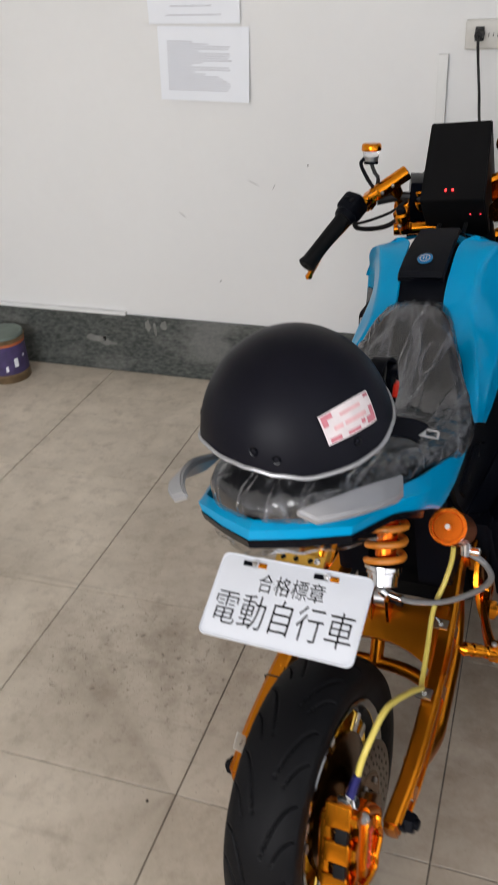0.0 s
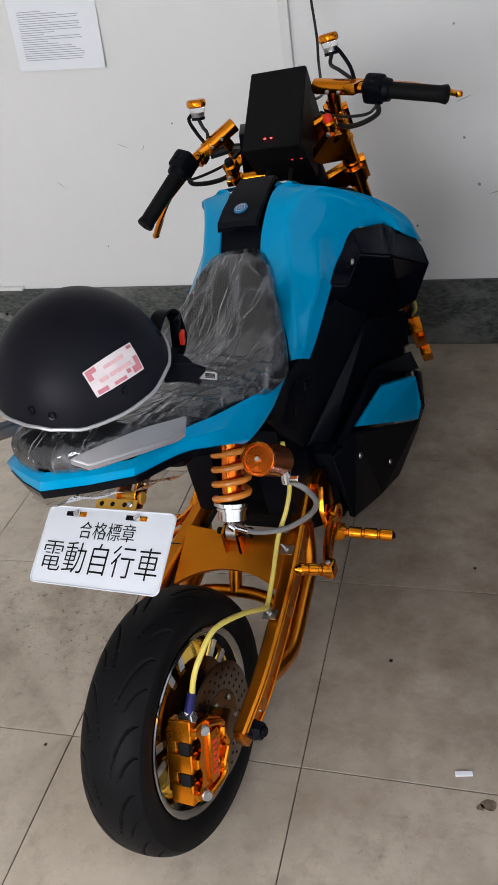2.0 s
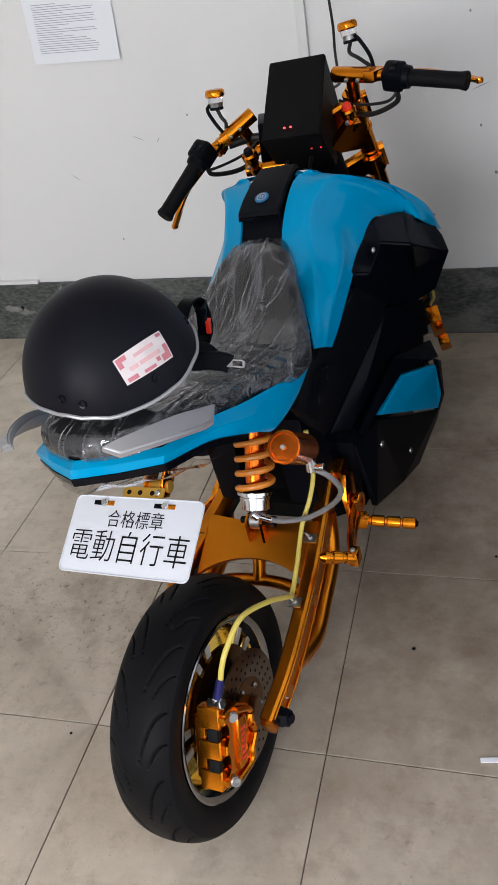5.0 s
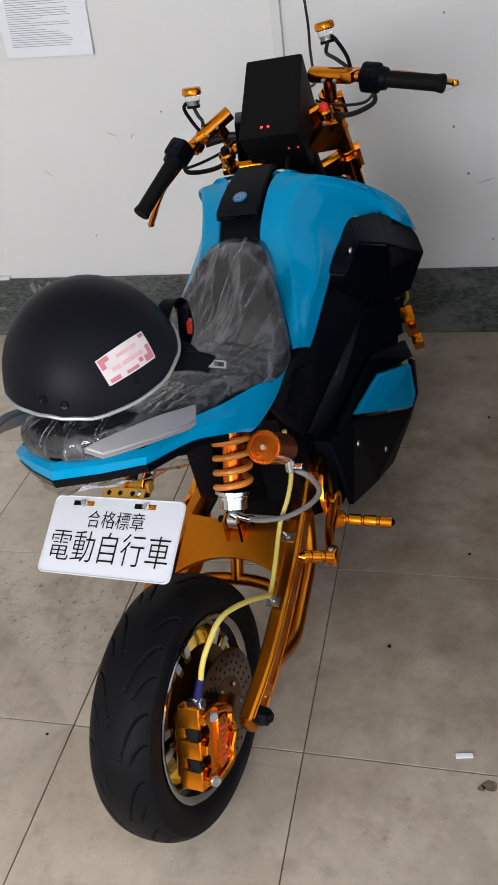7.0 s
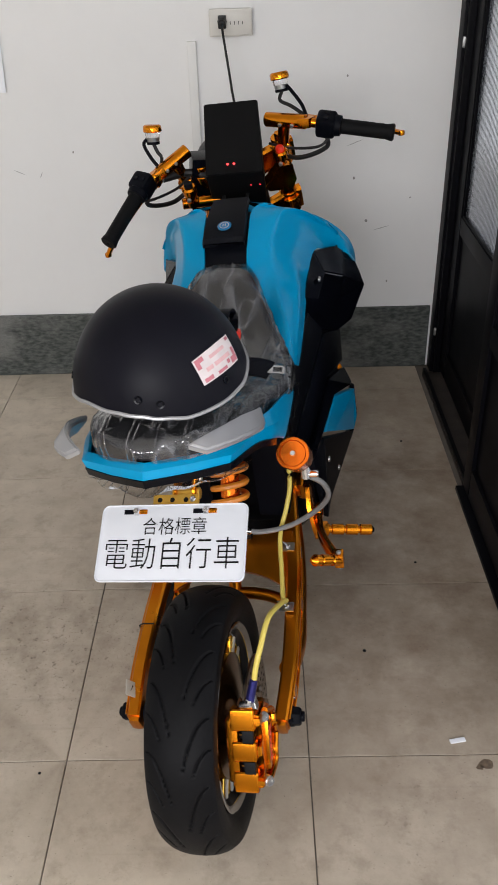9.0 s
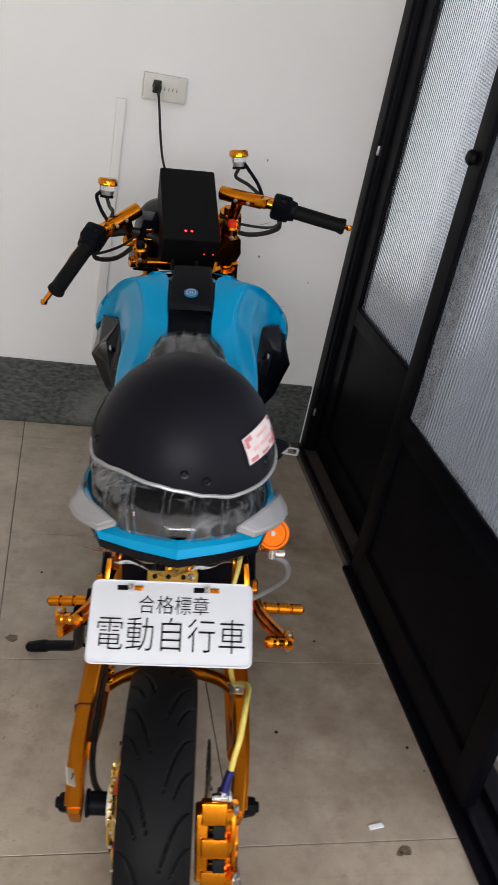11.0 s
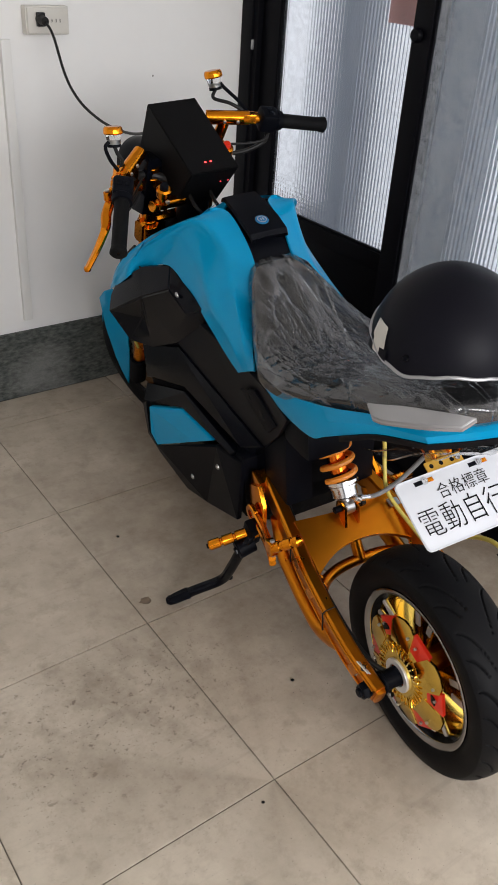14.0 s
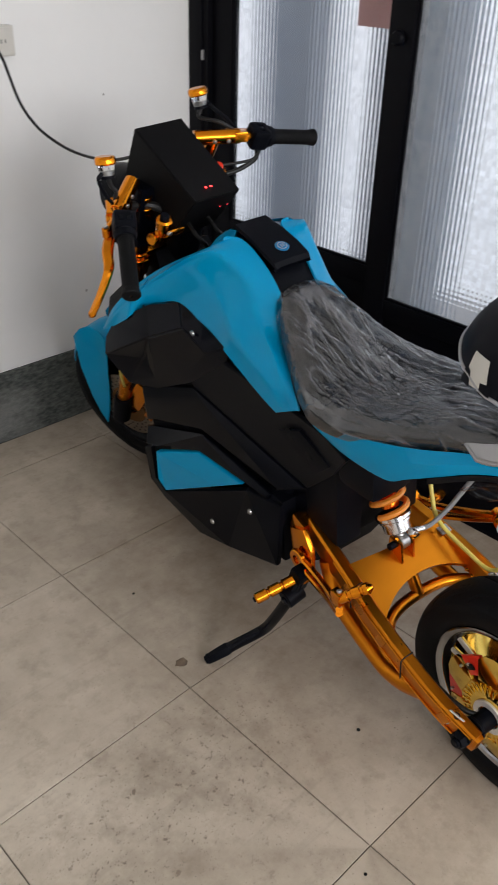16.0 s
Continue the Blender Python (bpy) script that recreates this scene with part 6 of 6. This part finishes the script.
        part("arm_bolt", rod(p, p + Vector((s * 0.005, 0, 0)), 0.0055, seg=6), M_STEEL, arm_plate)
part("bracket_roll", rod((-0.010, 0.082, 0.662), (0.034, 0.082, 0.662), 0.010), M_GOLD_PALE, bracket)

# ---- helmet on the saddle ----
HC, HR = Vector((0.011, 0.083, 0.864)), Vector((0.127, 0.128, 0.142))
helmet = thing("helmet", "matt black half-shell helmet with pink sticker on the saddle", "helmet", bike.matrix_basis.copy())


def on_shell(az, el, grow=0.0):
    """A point of the shell: azimuth from the front (towards the right), elevation."""
    a, e = radians(az), radians(el)
    return HC + Vector(((HR.x + grow) * math.cos(e) * math.sin(a), (HR.y + grow) * math.cos(e) * math.cos(a), (HR.z + grow) * math.sin(e)))


RIM = [(-180, 6), (-165, 8), (-143, 10), (-128, 8), (-110, 5), (-94, 8), (-68, 15), (-35, 21), (0, 22), (50, 12), (80, 5), (105, 1), (125, 0), (148, 0), (165, 3), (180, 6)]


def rim_el(az):
    """The lower edge of the shell: high at the brow, scalloped over the ears and nape."""
    az = (az + 180) % 360 - 180
    for (a0, e0), (a1, e1) in zip(RIM, RIM[1:]):
        if a0 <= az <= a1:
            k = (az - a0) / (a1 - a0)
            k = k * k * (3 - 2 * k)
            return e0 + (e1 - e0) * k
    return 6


def shell_rows(grow):
    rows = []
    for i in range(73):
        az = i * 5
        lo = rim_el(az)
        rows.append([on_shell(az, lo + (90 - lo) * k / 18, grow) for k in range(19)])
    return rows


sh = grid(shell_rows(0))
inner = grid(shell_rows(-0.012))
part("shell", sh, M_HELMET, helmet, "matt black shell", angle=70)
part("lining", inner, M_BLACK_MATT, helmet, "black foam lining")
part("edge_trim", sweep([on_shell(i * 4, rim_el(i * 4), 0.0005) for i in range(91)], ring_section(0.0028, 8), cap=False), M_SILVER, helmet, "grey rubber edge trim")


def patch(corners, n=10, m=6, grow=0.0008):
    """A sticker laid on the shell between four corners (tl, tr, br, bl)."""
    tl_, tr2, br_, bl_ = (Vector(c) for c in corners)
    rows = []
    for j in range(m + 1):
        row = []
        for i in range(n + 1):
            p = tl_.lerp(tr2, i / n).lerp(bl_.lerp(br_, i / n), j / m)
            d = p - HC
            k = math.sqrt((d.x / HR.x) ** 2 + (d.y / HR.y) ** 2 + (d.z / HR.z) ** 2)
            q = HC + d / k
            row.append(q + d.normalized() * (grow + 0.0015))
        rows.append(row)
    return grid(rows)


ST = [(0.084, -0.001, 0.932), (0.119, 0.066, 0.938), (0.131, 0.060, 0.902), (0.097, -0.006, 0.899)]
sticker = part("sticker", patch(ST), material("sticker_paper", (0.70, 0.63, 0.63), 0.6, var=0.12, scale=70), helmet, "white and pink printed sticker")


def in_patch(u0, u1, v0, v1):
    tl_, tr2, br_, bl_ = (Vector(c) for c in ST)
    at = lambda u, v: tl_.lerp(tr2, u).lerp(bl_.lerp(br_, u), v)
    return [at(u0, v0), at(u1, v0), at(u1, v1), at(u0, v1)]


for u0, u1, v0, v1 in ((0.03, 0.22, 0.05, 0.22), (0.03, 0.12, 0.22, 0.42), (0.78, 0.97, 0.72, 0.94), (0.88, 0.97, 0.45, 0.72), (0.06, 0.26, 0.80, 0.95), (0.38, 0.62, 0.84, 0.95), (0.86, 0.97, 0.05, 0.16), (0.66, 0.74, 0.70, 0.84)):
    part("printed_flower", patch(in_patch(u0, u1, v0, v1), 4, 3, 0.0014), M_ROSE, sticker)
for u0, u1, v0, v1 in ((0.34, 0.74, 0.20, 0.32), (0.18, 0.34, 0.50, 0.64), (0.38, 0.80, 0.50, 0.64)):
    part("printed_bar", patch(in_patch(u0, u1, v0, v1), 4, 2, 0.0014), M_PINK, sticker)
part("front_sticker", patch([(-0.098, 0.122, 0.936), (-0.110, 0.090, 0.936), (-0.118, 0.080, 0.889), (-0.104, 0.124, 0.887)], 6, 8), M_PLASTIC_WHITE, helmet, "torn white sticker")
for q in ([(-0.098, 0.128, 0.912), (-0.104, 0.116, 0.906), (-0.106, 0.112, 0.884), (-0.098, 0.130, 0.884)], [(-0.112, 0.094, 0.900), (-0.119, 0.076, 0.904), (-0.120, 0.074, 0.884), (-0.114, 0.094, 0.884)]):
    part("torn_patch", patch(q, 4, 4, 0.0014), M_HELMET, helmet, "bare black shell where the sticker is torn")
for az, el in ((118, 11), (165, 11), (178, 15), (-110, 16), (60, 20)):
    p = on_shell(az, el)
    part("rivet", lathe([(0.0032, 0.001), (0.0055, 0.0014), (0.006, 0), (0.003, -0.002)], frame_to(p, p - HC), 14), M_BLACK_GLOSS, helmet, "black rivet")
# straps and buckle that spill out at the front right
part("strap", sweep(smooth_path([(0.105, 0.120, 0.872), (0.108, 0.165, 0.852), (0.100, 0.205, 0.825), (0.092, 0.235, 0.790)], 6), rect_section(0.003, 0.026, 0.2), up=(0, 0, 1)), M_BLACK_MATT, helmet, "black webbing strap")
part("strap_loop", sweep(smooth_path([(0.085, 0.165, 0.895), (0.088, 0.198, 0.915), (0.092, 0.222, 0.905), (0.090, 0.226, 0.86), (0.088, 0.20, 0.84)], 6), rect_section(0.003, 0.024, 0.2), up=(1, 0, 0)), M_BLACK_MATT, helmet, "black webbing strap")
part("buckle", block(0.016, 0.026, 0.05, 0.005, pose(0.094, 0.218, 0.880, 10, 12, 20)), M_BLACK_GLOSS, helmet, "black buckle")
part("buckle_button", block(0.008, 0.012, 0.022, 0.003, pose(0.103, 0.213, 0.868, 10, 12, 20)), M_RED, helmet, "red buckle button")
part("chin_pad", sweep(smooth_path([(0.108, 0.132, 0.853), (0.130, 0.140, 0.850), (0.148, 0.148, 0.843), (0.158, 0.152, 0.836)], 6), rect_section(0.008, 0.030, 0.4), up=(0, 0, 1)), M_BLACK_MATT, helmet, "padded chin strap")
tm_ = pose(0.168, 0.151, 0.838, 78, 12, 10)
part("buckle_tongue", moved(join(block(0.026, 0.003, 0.0025, 0.0006, pose(0, 0.006, 0)), block(0.030, 0.003, 0.0025, 0.0006, pose(0, -0.006, 0)), block(0.004, 0.012, 0.0025, 0.0006, pose(0.014, 0, 0)), block(0.012, 0.014, 0.003, 0.0006, pose(-0.012, 0, 0))), tm_ @ Matrix.Scale(0.8, 4)), M_GREY_HOSE, helmet, "steel buckle tongue")

# ---- sliding glass door ----
def door_panel(name, x, y0, y1, stile, z_glass, glass, label, rails=True):
    t = 0.034
    ob = tagged(thing(name, label, "door"), kind="structure")
    z1 = 2.12
    part("stile", slab(x - t / 2, x + t / 2, y1 - stile, y1, 0.03, z1, 0.003), M_DOOR_BLACK, ob)
    part("stile", slab(x - t / 2, x + t / 2, y0, y0 + stile, 0.03, z1, 0.003), M_DOOR_BLACK, ob)
    part("top_rail", slab(x - t / 2 + 0.001, x + t / 2 - 0.001, y0 + stile, y1 - stile, z1 - 0.09, z1, 0.003), M_DOOR_BLACK, ob)
    part("middle_rail", slab(x - t / 2 + 0.001, x + t / 2 - 0.001, y0 + stile, y1 - stile, z_glass - 0.055, z_glass, 0.003), M_DOOR_BLACK, ob)
    part("bottom_rail", slab(x - t / 2 + 0.001, x + t / 2 - 0.001, y0 + stile, y1 - stile, 0.03, 0.12, 0.003), M_DOOR_BLACK, ob)
    part("kick_panel", slab(x - 0.006, x + 0.010, y0 + stile, y1 - stile, 0.12, z_glass - 0.055, 0), M_DOOR_BLACK, ob, "black sheet kick panel", smooth=False)
    pane = part("pane", slab(x - 0.003, x + 0.003, y0 + stile, y1 - stile, z_glass, z1 - 0.09, 0), glass, ob, "figured glass pane", smooth=False)
    pane.visible_shadow = False
    bead = 0.007
    for a, b, c, d in ((y0 + stile, y1 - stile, z_glass, z_glass + bead), (y0 + stile, y0 + stile + bead, z_glass + bead, z1 - 0.09), (y1 - stile - bead, y1 - stile, z_glass + bead, z1 - 0.09)):
        part("glazing_bead", slab(x - 0.012, x - 0.0035, a, b, c, d, 0.002), M_DOOR_BLACK, ob)
    return ob


far_door = door_panel("door_1", 1.072, 0.86, 1.612, 0.085, 0.602, M_GLASS_FAR, "black framed sliding door leaf with reeded glass")
near_door = door_panel("door_2", 1.004, FAR_END, 0.885, 0.064, 0.552, M_GLASS_NEAR, "black framed sliding door leaf with bluish figured glass, closed over the other leaf")
jamb = tagged(thing("door_frame", "black door frame with jamb, head and floor track", "door frame"), kind="structure")
part("jamb", slab(1.036, 1.115, 1.614, WALL_Y - 0.001, 0, 2.15, 0.003), M_DOOR_BLACK, jamb)
part("jamb_stop", slab(1.028, 1.050, 1.636, WALL_Y - 0.001, 0.0, 2.15, 0.003), M_DOOR_BLACK, jamb)
part("head", slab(0.985, 1.115, OPEN_END, 1.613, 2.125, 2.17, 0.003), M_DOOR_BLACK, jamb)
part("threshold", slab(0.972, 1.13, -0.30, 0.905, -0.003, 0.012, 0.004), M_DOOR_BLACK, jamb)
part("threshold", slab(0.997, 1.13, 0.906, 1.613, -0.003, 0.010, 0.004), M_THRESHOLD, jamb, "worn brown threshold strip")
for x in (1.004, 1.072):
    part("track", slab(x - 0.006, x + 0.006, OPEN_END, 1.613, 0.012, 0.028, 0.002), M_DOOR_BLACK, jamb)
part("threshold_light", slab(0.984, 1.13, OPEN_END, -0.301, -0.003, 0.010, 0.004), M_CONCRETE, jamb)
for z in (1.092, 0.16):
    part("latch", block(0.022, 0.036, 0.030, 0.005, pose(1.040, 1.648, z)), M_STEEL, jamb, "small steel latch")
knob = part("door_knob", lathe([(0, 0.02), (0.014, 0.018), (0.018, 0.012), (0.018, 0.006), (0.013, 0)], frame_to((0.987, 0.860, 1.208), (-1, 0, 0)), 24), M_DOOR_BLACK, near_door, "round black pull")
poster = tagged(part("poster", slab(1.0805, 1.082, 0.935, 1.07, 1.215, 1.50, 0), material("pink_paper", (0.75, 0.42, 0.40), 0.8, var=0.1), smooth=False), "pale pink paper taped outside the glass", "paper")

# what shows through the glass: a wall glowing in place of daylight, with a grey-blue door and a post
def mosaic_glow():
    """Small square wall tiles that glow in place of daylight, each a slightly different tone."""
    m = glow_material("glowing_mosaic", (0.86, 0.88, 0.90), 0.45)
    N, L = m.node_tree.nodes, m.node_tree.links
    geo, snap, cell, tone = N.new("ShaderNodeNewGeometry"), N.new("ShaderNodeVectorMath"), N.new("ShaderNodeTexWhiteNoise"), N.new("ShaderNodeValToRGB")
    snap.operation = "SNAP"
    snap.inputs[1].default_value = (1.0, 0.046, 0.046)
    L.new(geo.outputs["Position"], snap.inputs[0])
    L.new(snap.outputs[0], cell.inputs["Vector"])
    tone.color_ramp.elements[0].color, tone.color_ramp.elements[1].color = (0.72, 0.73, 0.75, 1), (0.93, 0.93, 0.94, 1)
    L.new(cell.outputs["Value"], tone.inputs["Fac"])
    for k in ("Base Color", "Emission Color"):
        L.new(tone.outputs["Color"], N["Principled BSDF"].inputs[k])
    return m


tagged(part("backdrop", slab(2.60, 2.62, -8.0, 9.0, -0.06, 3.4, 0), mosaic_glow(), smooth=False), "mosaic wall across the passage, glowing in place of daylight", "backdrop", kind="structure")
gate = thing("shutter_post", "grey-blue metal shutter post in the passage outside", "post")
part("post_leaf", slab(1.50, 1.60, 1.57, 1.84, -0.05, 2.6, 0.004), material("grey_blue_metal", (0.36, 0.41, 0.48), 0.5, var=0.15, scale=4), gate)
part("post_edge", slab(1.515, 1.585, 1.842, 1.87, -0.05, 2.6, 0.004), M_OUTSIDE_WALL, gate)
pillar = tagged(part("outside_pillar", slab(1.50, 1.66, 1.04, 1.33, -0.06, 2.9, 0.01), material("blue_grey_tile", (0.12, 0.155, 0.205), 0.4, var=0.3, scale=8)), "blue-grey tiled post outside the door", "post")

# ---- things on and by the wall ----
outlet = thing("wall_outlet", "off-white surface wall outlet with a black plug", "outlet")
part("outlet_box", slab(0.283, 0.411, WALL_Y - 0.030, WALL_Y - 0.0005, 1.122, 1.195, 0.004), M_PLASTIC_WHITE, outlet)
part("outlet_plate", slab(0.287, 0.407, WALL_Y - 0.036, WALL_Y - 0.0305, 1.126, 1.191, 0.003), M_PLASTIC_WHITE, outlet)
for x in (0.352, 0.376):
    for o in (-0.006, 0.006):
        part("slot", slab(x + o - 0.001, x + o + 0.001, WALL_Y - 0.0368, WALL_Y - 0.0362, 1.154, 1.163, 0), M_INK, outlet)
charger = thing("charging_cable", "black power cable hanging from the wall outlet to the motorcycle", "cable")
part("plug", join(rod((0.322, WALL_Y - 0.037, 1.163), (0.322, WALL_Y - 0.075, 1.160), 0.014, 0.011), block(0.024, 0.012, 0.036, 0.004, pose(0.322, WALL_Y - 0.043, 1.162))), M_CABLE, charger)
part("cord", tube([(0.322, WALL_Y - 0.072, 1.160), (0.327, 1.585, 1.128), (0.342, 1.550, 1.03), (0.353, 1.49, 0.975), (0.371, 1.41, 0.941), (0.388, 1.34, 0.928), (0.386, 1.25, 0.935), (0.37, 1.16, 0.955), (0.35, 1.08, 0.98)], 0.0038, 8, 8), M_CABLE, charger)
tagged(part("cable_duct", slab(0.212, 0.240, WALL_Y - 0.018, WALL_Y - 0.0005, 0.275, 1.11, 0.003), material("duct_plastic", (0.72, 0.72, 0.70), 0.5, var=0.05, scale=12)), "thin white plastic cable duct on the wall", "cable duct")


def sheet(name, cx, cz, w, h, tilt, curl, rows_text, label):
    ob = thing(name, label, "paper", pose(cx, WALL_Y - 0.004, cz, 0, tilt, 0))
    rows = []
    for j in range(9):
        v = j / 8
        rows.append([((i / 10 - 0.5) * w, -0.001 - curl * (1 - v) ** 2 * (0.3 + i / 10), (v - 0.5) * h) for i in range(11)])
    part("page", grid(rows), M_PAPER, ob)
    for k, (u0, u1, v) in enumerate(rows_text):
        y = -0.0018 - curl * (1 - v) ** 2 * (0.3 + (u0 + u1) / 2) - 0.0008
        part("text_line", slab((u0 - 0.5) * w, (u1 - 0.5) * w, y - 0.0002, y, (v - 0.5) * h - 0.0009, (v - 0.5) * h + 0.0009, 0), M_PRINT, ob, smooth=False)
    return ob


lines = []
for k in range(22):
    v = 0.80 - k * 0.031
    short = (0.42, 0.62, 0.9, 0.88, 0.5, 0.9, 0.9, 0.88, 0.92, 0.55, 0.4, 0.88, 0.9, 0.44, 0.58, 0.75, 0.8, 0.86, 0.9, 0.9, 0.9, 0.92)[k]
    lines.append((0.10, 0.02 + short * 0.86, v))
sheet("notice", -0.500, 1.092, 0.297, 0.210, 2.0, 0.008, lines, "white printed notice in rows of small text, taped to the wall")
sheet("notice", -0.520, 1.305, 0.297, 0.200, 1.0, 0.004, [(0.2, 0.8, 0.12), (0.25, 0.7, 0.24), (0.15, 0.85, 0.4), (0.15, 0.8, 0.55)], "white printed notice hung above another one")

can = thing("paint_can", "old paint tin with dark label on the floor tiles", "can", pose(-1.352, 1.545, 0))
part("tin_body", lathe([(0, 0.001), (0.078, 0.001), (0.080, 0.004), (0.080, 0.03), (0.076, 0.034), (0.076, 0.165), (0.080, 0.17), (0.080, 0.176), (0.0, 0.176)], None, 40), M_TIN, can)
part("tin_label", lathe([(0.0766, 0.036), (0.0772, 0.036), (0.0772, 0.150), (0.0766, 0.150)], None, 40, True), M_LABEL, can, "dark violet printed label")
for k in range(7):
    a = 0.9 * k - 2.6
    part("label_mark", moved(block(0.010 + 0.006 * (k % 2), 0.0008, 0.010 + 0.012 * (k % 3), 0, pose(0, -0.0776, 0.062 + 0.020 * (k % 4))), pose(0, 0, 0, 0, 0, math.degrees(a) * 0.55)), M_PAPER, can)
part("label_band", lathe([(0.0768, 0.150), (0.0778, 0.150), (0.0778, 0.160), (0.0768, 0.160)], None, 40, True), material("orange_band", (0.45, 0.12, 0.04), 0.5), can)
part("lid", lathe([(0, 0.185), (0.066, 0.185), (0.072, 0.19), (0.077, 0.188), (0.079, 0.178), (0, 0.178)], None, 40), M_TIN_GREEN, can, "grey-green lid")

# litter and specks on the floor
scrap = tagged(part("paper_scrap", moved(block(0.032, 0.010, 0.003, 0.001), pose(0.799, 0.032, 0.0025, 0, 0, 10)), M_PAPER), "small white scrap on the floor tiles", "litter")
rng = random.Random(5)
for x, y in ((0.804, 0.583), (0.855, 1.166), (0.941, 0.233), (0.959, 0.168), (0.638, 0.281), (0.191, 0.181), (-0.042, -0.029), (0.10, 0.83)):
    r = rng.uniform(0.0022, 0.0045)
    tagged(part("grit", lathe([(r * 0.9, 0), (r, r * 0.3), (r * 0.6, r * 0.7), (0, r * 0.8)], pose(x, y, 0.0002, 0, 0, rng.uniform(0, 180)), 7), M_INK), "tiny dark crumb of grit on the floor", "grit", "grit on the floor")
blot = []
for (bx, by, br0) in ((0.042, 0.575, 0.016), (0.846, -0.022, 0.015), (0.83, -0.03, 0.008)):
    pts = [(bx + br0 * (0.7 + 0.5 * rng.random()) * math.cos(a), by + 0.8 * br0 * (0.7 + 0.5 * rng.random()) * math.sin(a), 0.0006) for a in [2 * math.pi * k / 14 for k in range(14)]]
    tagged(part("stain", plate_from(pts, 0.0005, 0), material("brown_stain", (0.20, 0.145, 0.10), 0.6, var=0.5, scale=90), smooth=False), "small brown stain on a floor tile", "stain")
for x, z, r in ((0.731, 0.689, 0.004), (0.779, 0.545, 0.005), (0.59, 0.422, 0.004), (-0.176, 0.795, 0.003), (-0.499, 0.391, 0.003), (0.92, 0.62, 0.003), (0.86, 0.33, 0.004), (0.70, 1.0, 0.003)):
    pts = [(x + r * (0.6 + 0.7 * rng.random()) * math.cos(a), WALL_Y - 0.0009, z + r * (0.6 + 0.9 * rng.random()) * math.sin(a)) for a in [2 * math.pi * k / 9 for k in range(9)]]
    tagged(part("wall_chip", plate_from(pts, 0.0006, 0), M_CONCRETE, smooth=False), "small grey chip in the wall paint", "chip", "chips in the wall paint")

M_CEMENT = material("pale_cement", (0.24, 0.24, 0.225), 0.9, var=0.35, scale=40, bump=0.3, bump_scale=90)
for x, z, w, h in ((-0.80, 0.200, 0.010, 0.030), (-0.772, 0.190, 0.006, 0.035), (-0.735, 0.205, 0.014, 0.022), (-1.03, 0.13, 0.05, 0.018), (-0.98, 0.115, 0.035, 0.012)):
    pts = [(x + w * (0.6 + 0.7 * rng.random()) * math.cos(a), WALL_Y - 0.0128, z + h * (0.5 + 0.6 * rng.random()) * math.sin(a)) for a in [2 * math.pi * k / 16 for k in range(16)]]
    tagged(part("cement_smear", plate_from(pts, 0.0008, 0), M_CEMENT, smooth=False), "pale cement smear on the dark skirting", "smear", "cement smears on the skirting")
for x, z, w, tilt in ((-0.36, 0.735, 0.022, -25), (-0.29, 0.725, 0.012, 60), (0.73, 0.80, 0.03, 20), (0.83, 0.52, 0.028, 15), (-0.62, 0.62, 0.018, -40)):
    c, s = math.cos(radians(tilt)), math.sin(radians(tilt))
    pts = [(x + c * u - s * v, WALL_Y - 0.0008, z + s * u + c * v) for u, v in ((-w, 0.0004), (-w * 0.3, -0.0012), (w * 0.4, -0.0006), (w, 0.0003), (w * 0.3, 0.0014), (-w * 0.4, 0.001))]
    tagged(part("wall_scuff", plate_from(pts, 0.0005, 0), material("grey_scuff", (0.45, 0.44, 0.43), 0.8, var=0.3, scale=60), smooth=False), "thin grey scuff on the wall paint", "scuff", "scuffs on the wall paint")

# ---- floor tiles ----
GAP = 0.0024


def joint_x(i):
    return 0.007 + 0.4885 * i


def joint_y(j, x):
    """Rows run a little askew to the west of the first column joint."""
    return 0.504 * j + (0.030 if j > 0 else 0.018) * min(0.0, x - 0.007)


def floor_tile(i, j):
    x0, x1 = joint_x(i), min(joint_x(i + 1), 0.9955)
    if x1 - x0 < 0.02:
        return
    top = []
    for x, k, dx, dy in ((x0, j, 1, 1), (x1, j, -1, 1), (x1, j + 1, -1, -1), (x0, j + 1, 1, -1)):
        top.append(Vector((x + dx * GAP / 2, min(joint_y(k, x) + dy * GAP / 2, WALL_Y - 0.0135), 0.0)))
    if top[3].y - top[0].y < 0.02:
        return
    lift = Vector((0, 0, rng.uniform(-0.0003, 0.0003)))
    mid = sum(top, Vector()) / 4
    ease = [p + (mid - p).normalized() * 0.0010 + lift for p in top]
    side = [p + lift + Vector((0, 0, -0.0008)) for p in top]
    low = [p + Vector((0, 0, -0.012)) for p in top]
    me = bpy.data.meshes.new("floor_tile")
    me.from_pydata(ease + side + low, [], [(0, 1, 2, 3)] + [(a + 4, (a + 1) % 4 + 4, (a + 1) % 4, a) for a in range(4)] + [(a + 8, (a + 1) % 4 + 8, (a + 1) % 4 + 4, a + 4) for a in range(4)])
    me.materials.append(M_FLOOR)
    new("floor_tile", me).parent = floor


for i in range(-6, 3):
    for j in range(-7, 4):
        floor_tile(i, j)
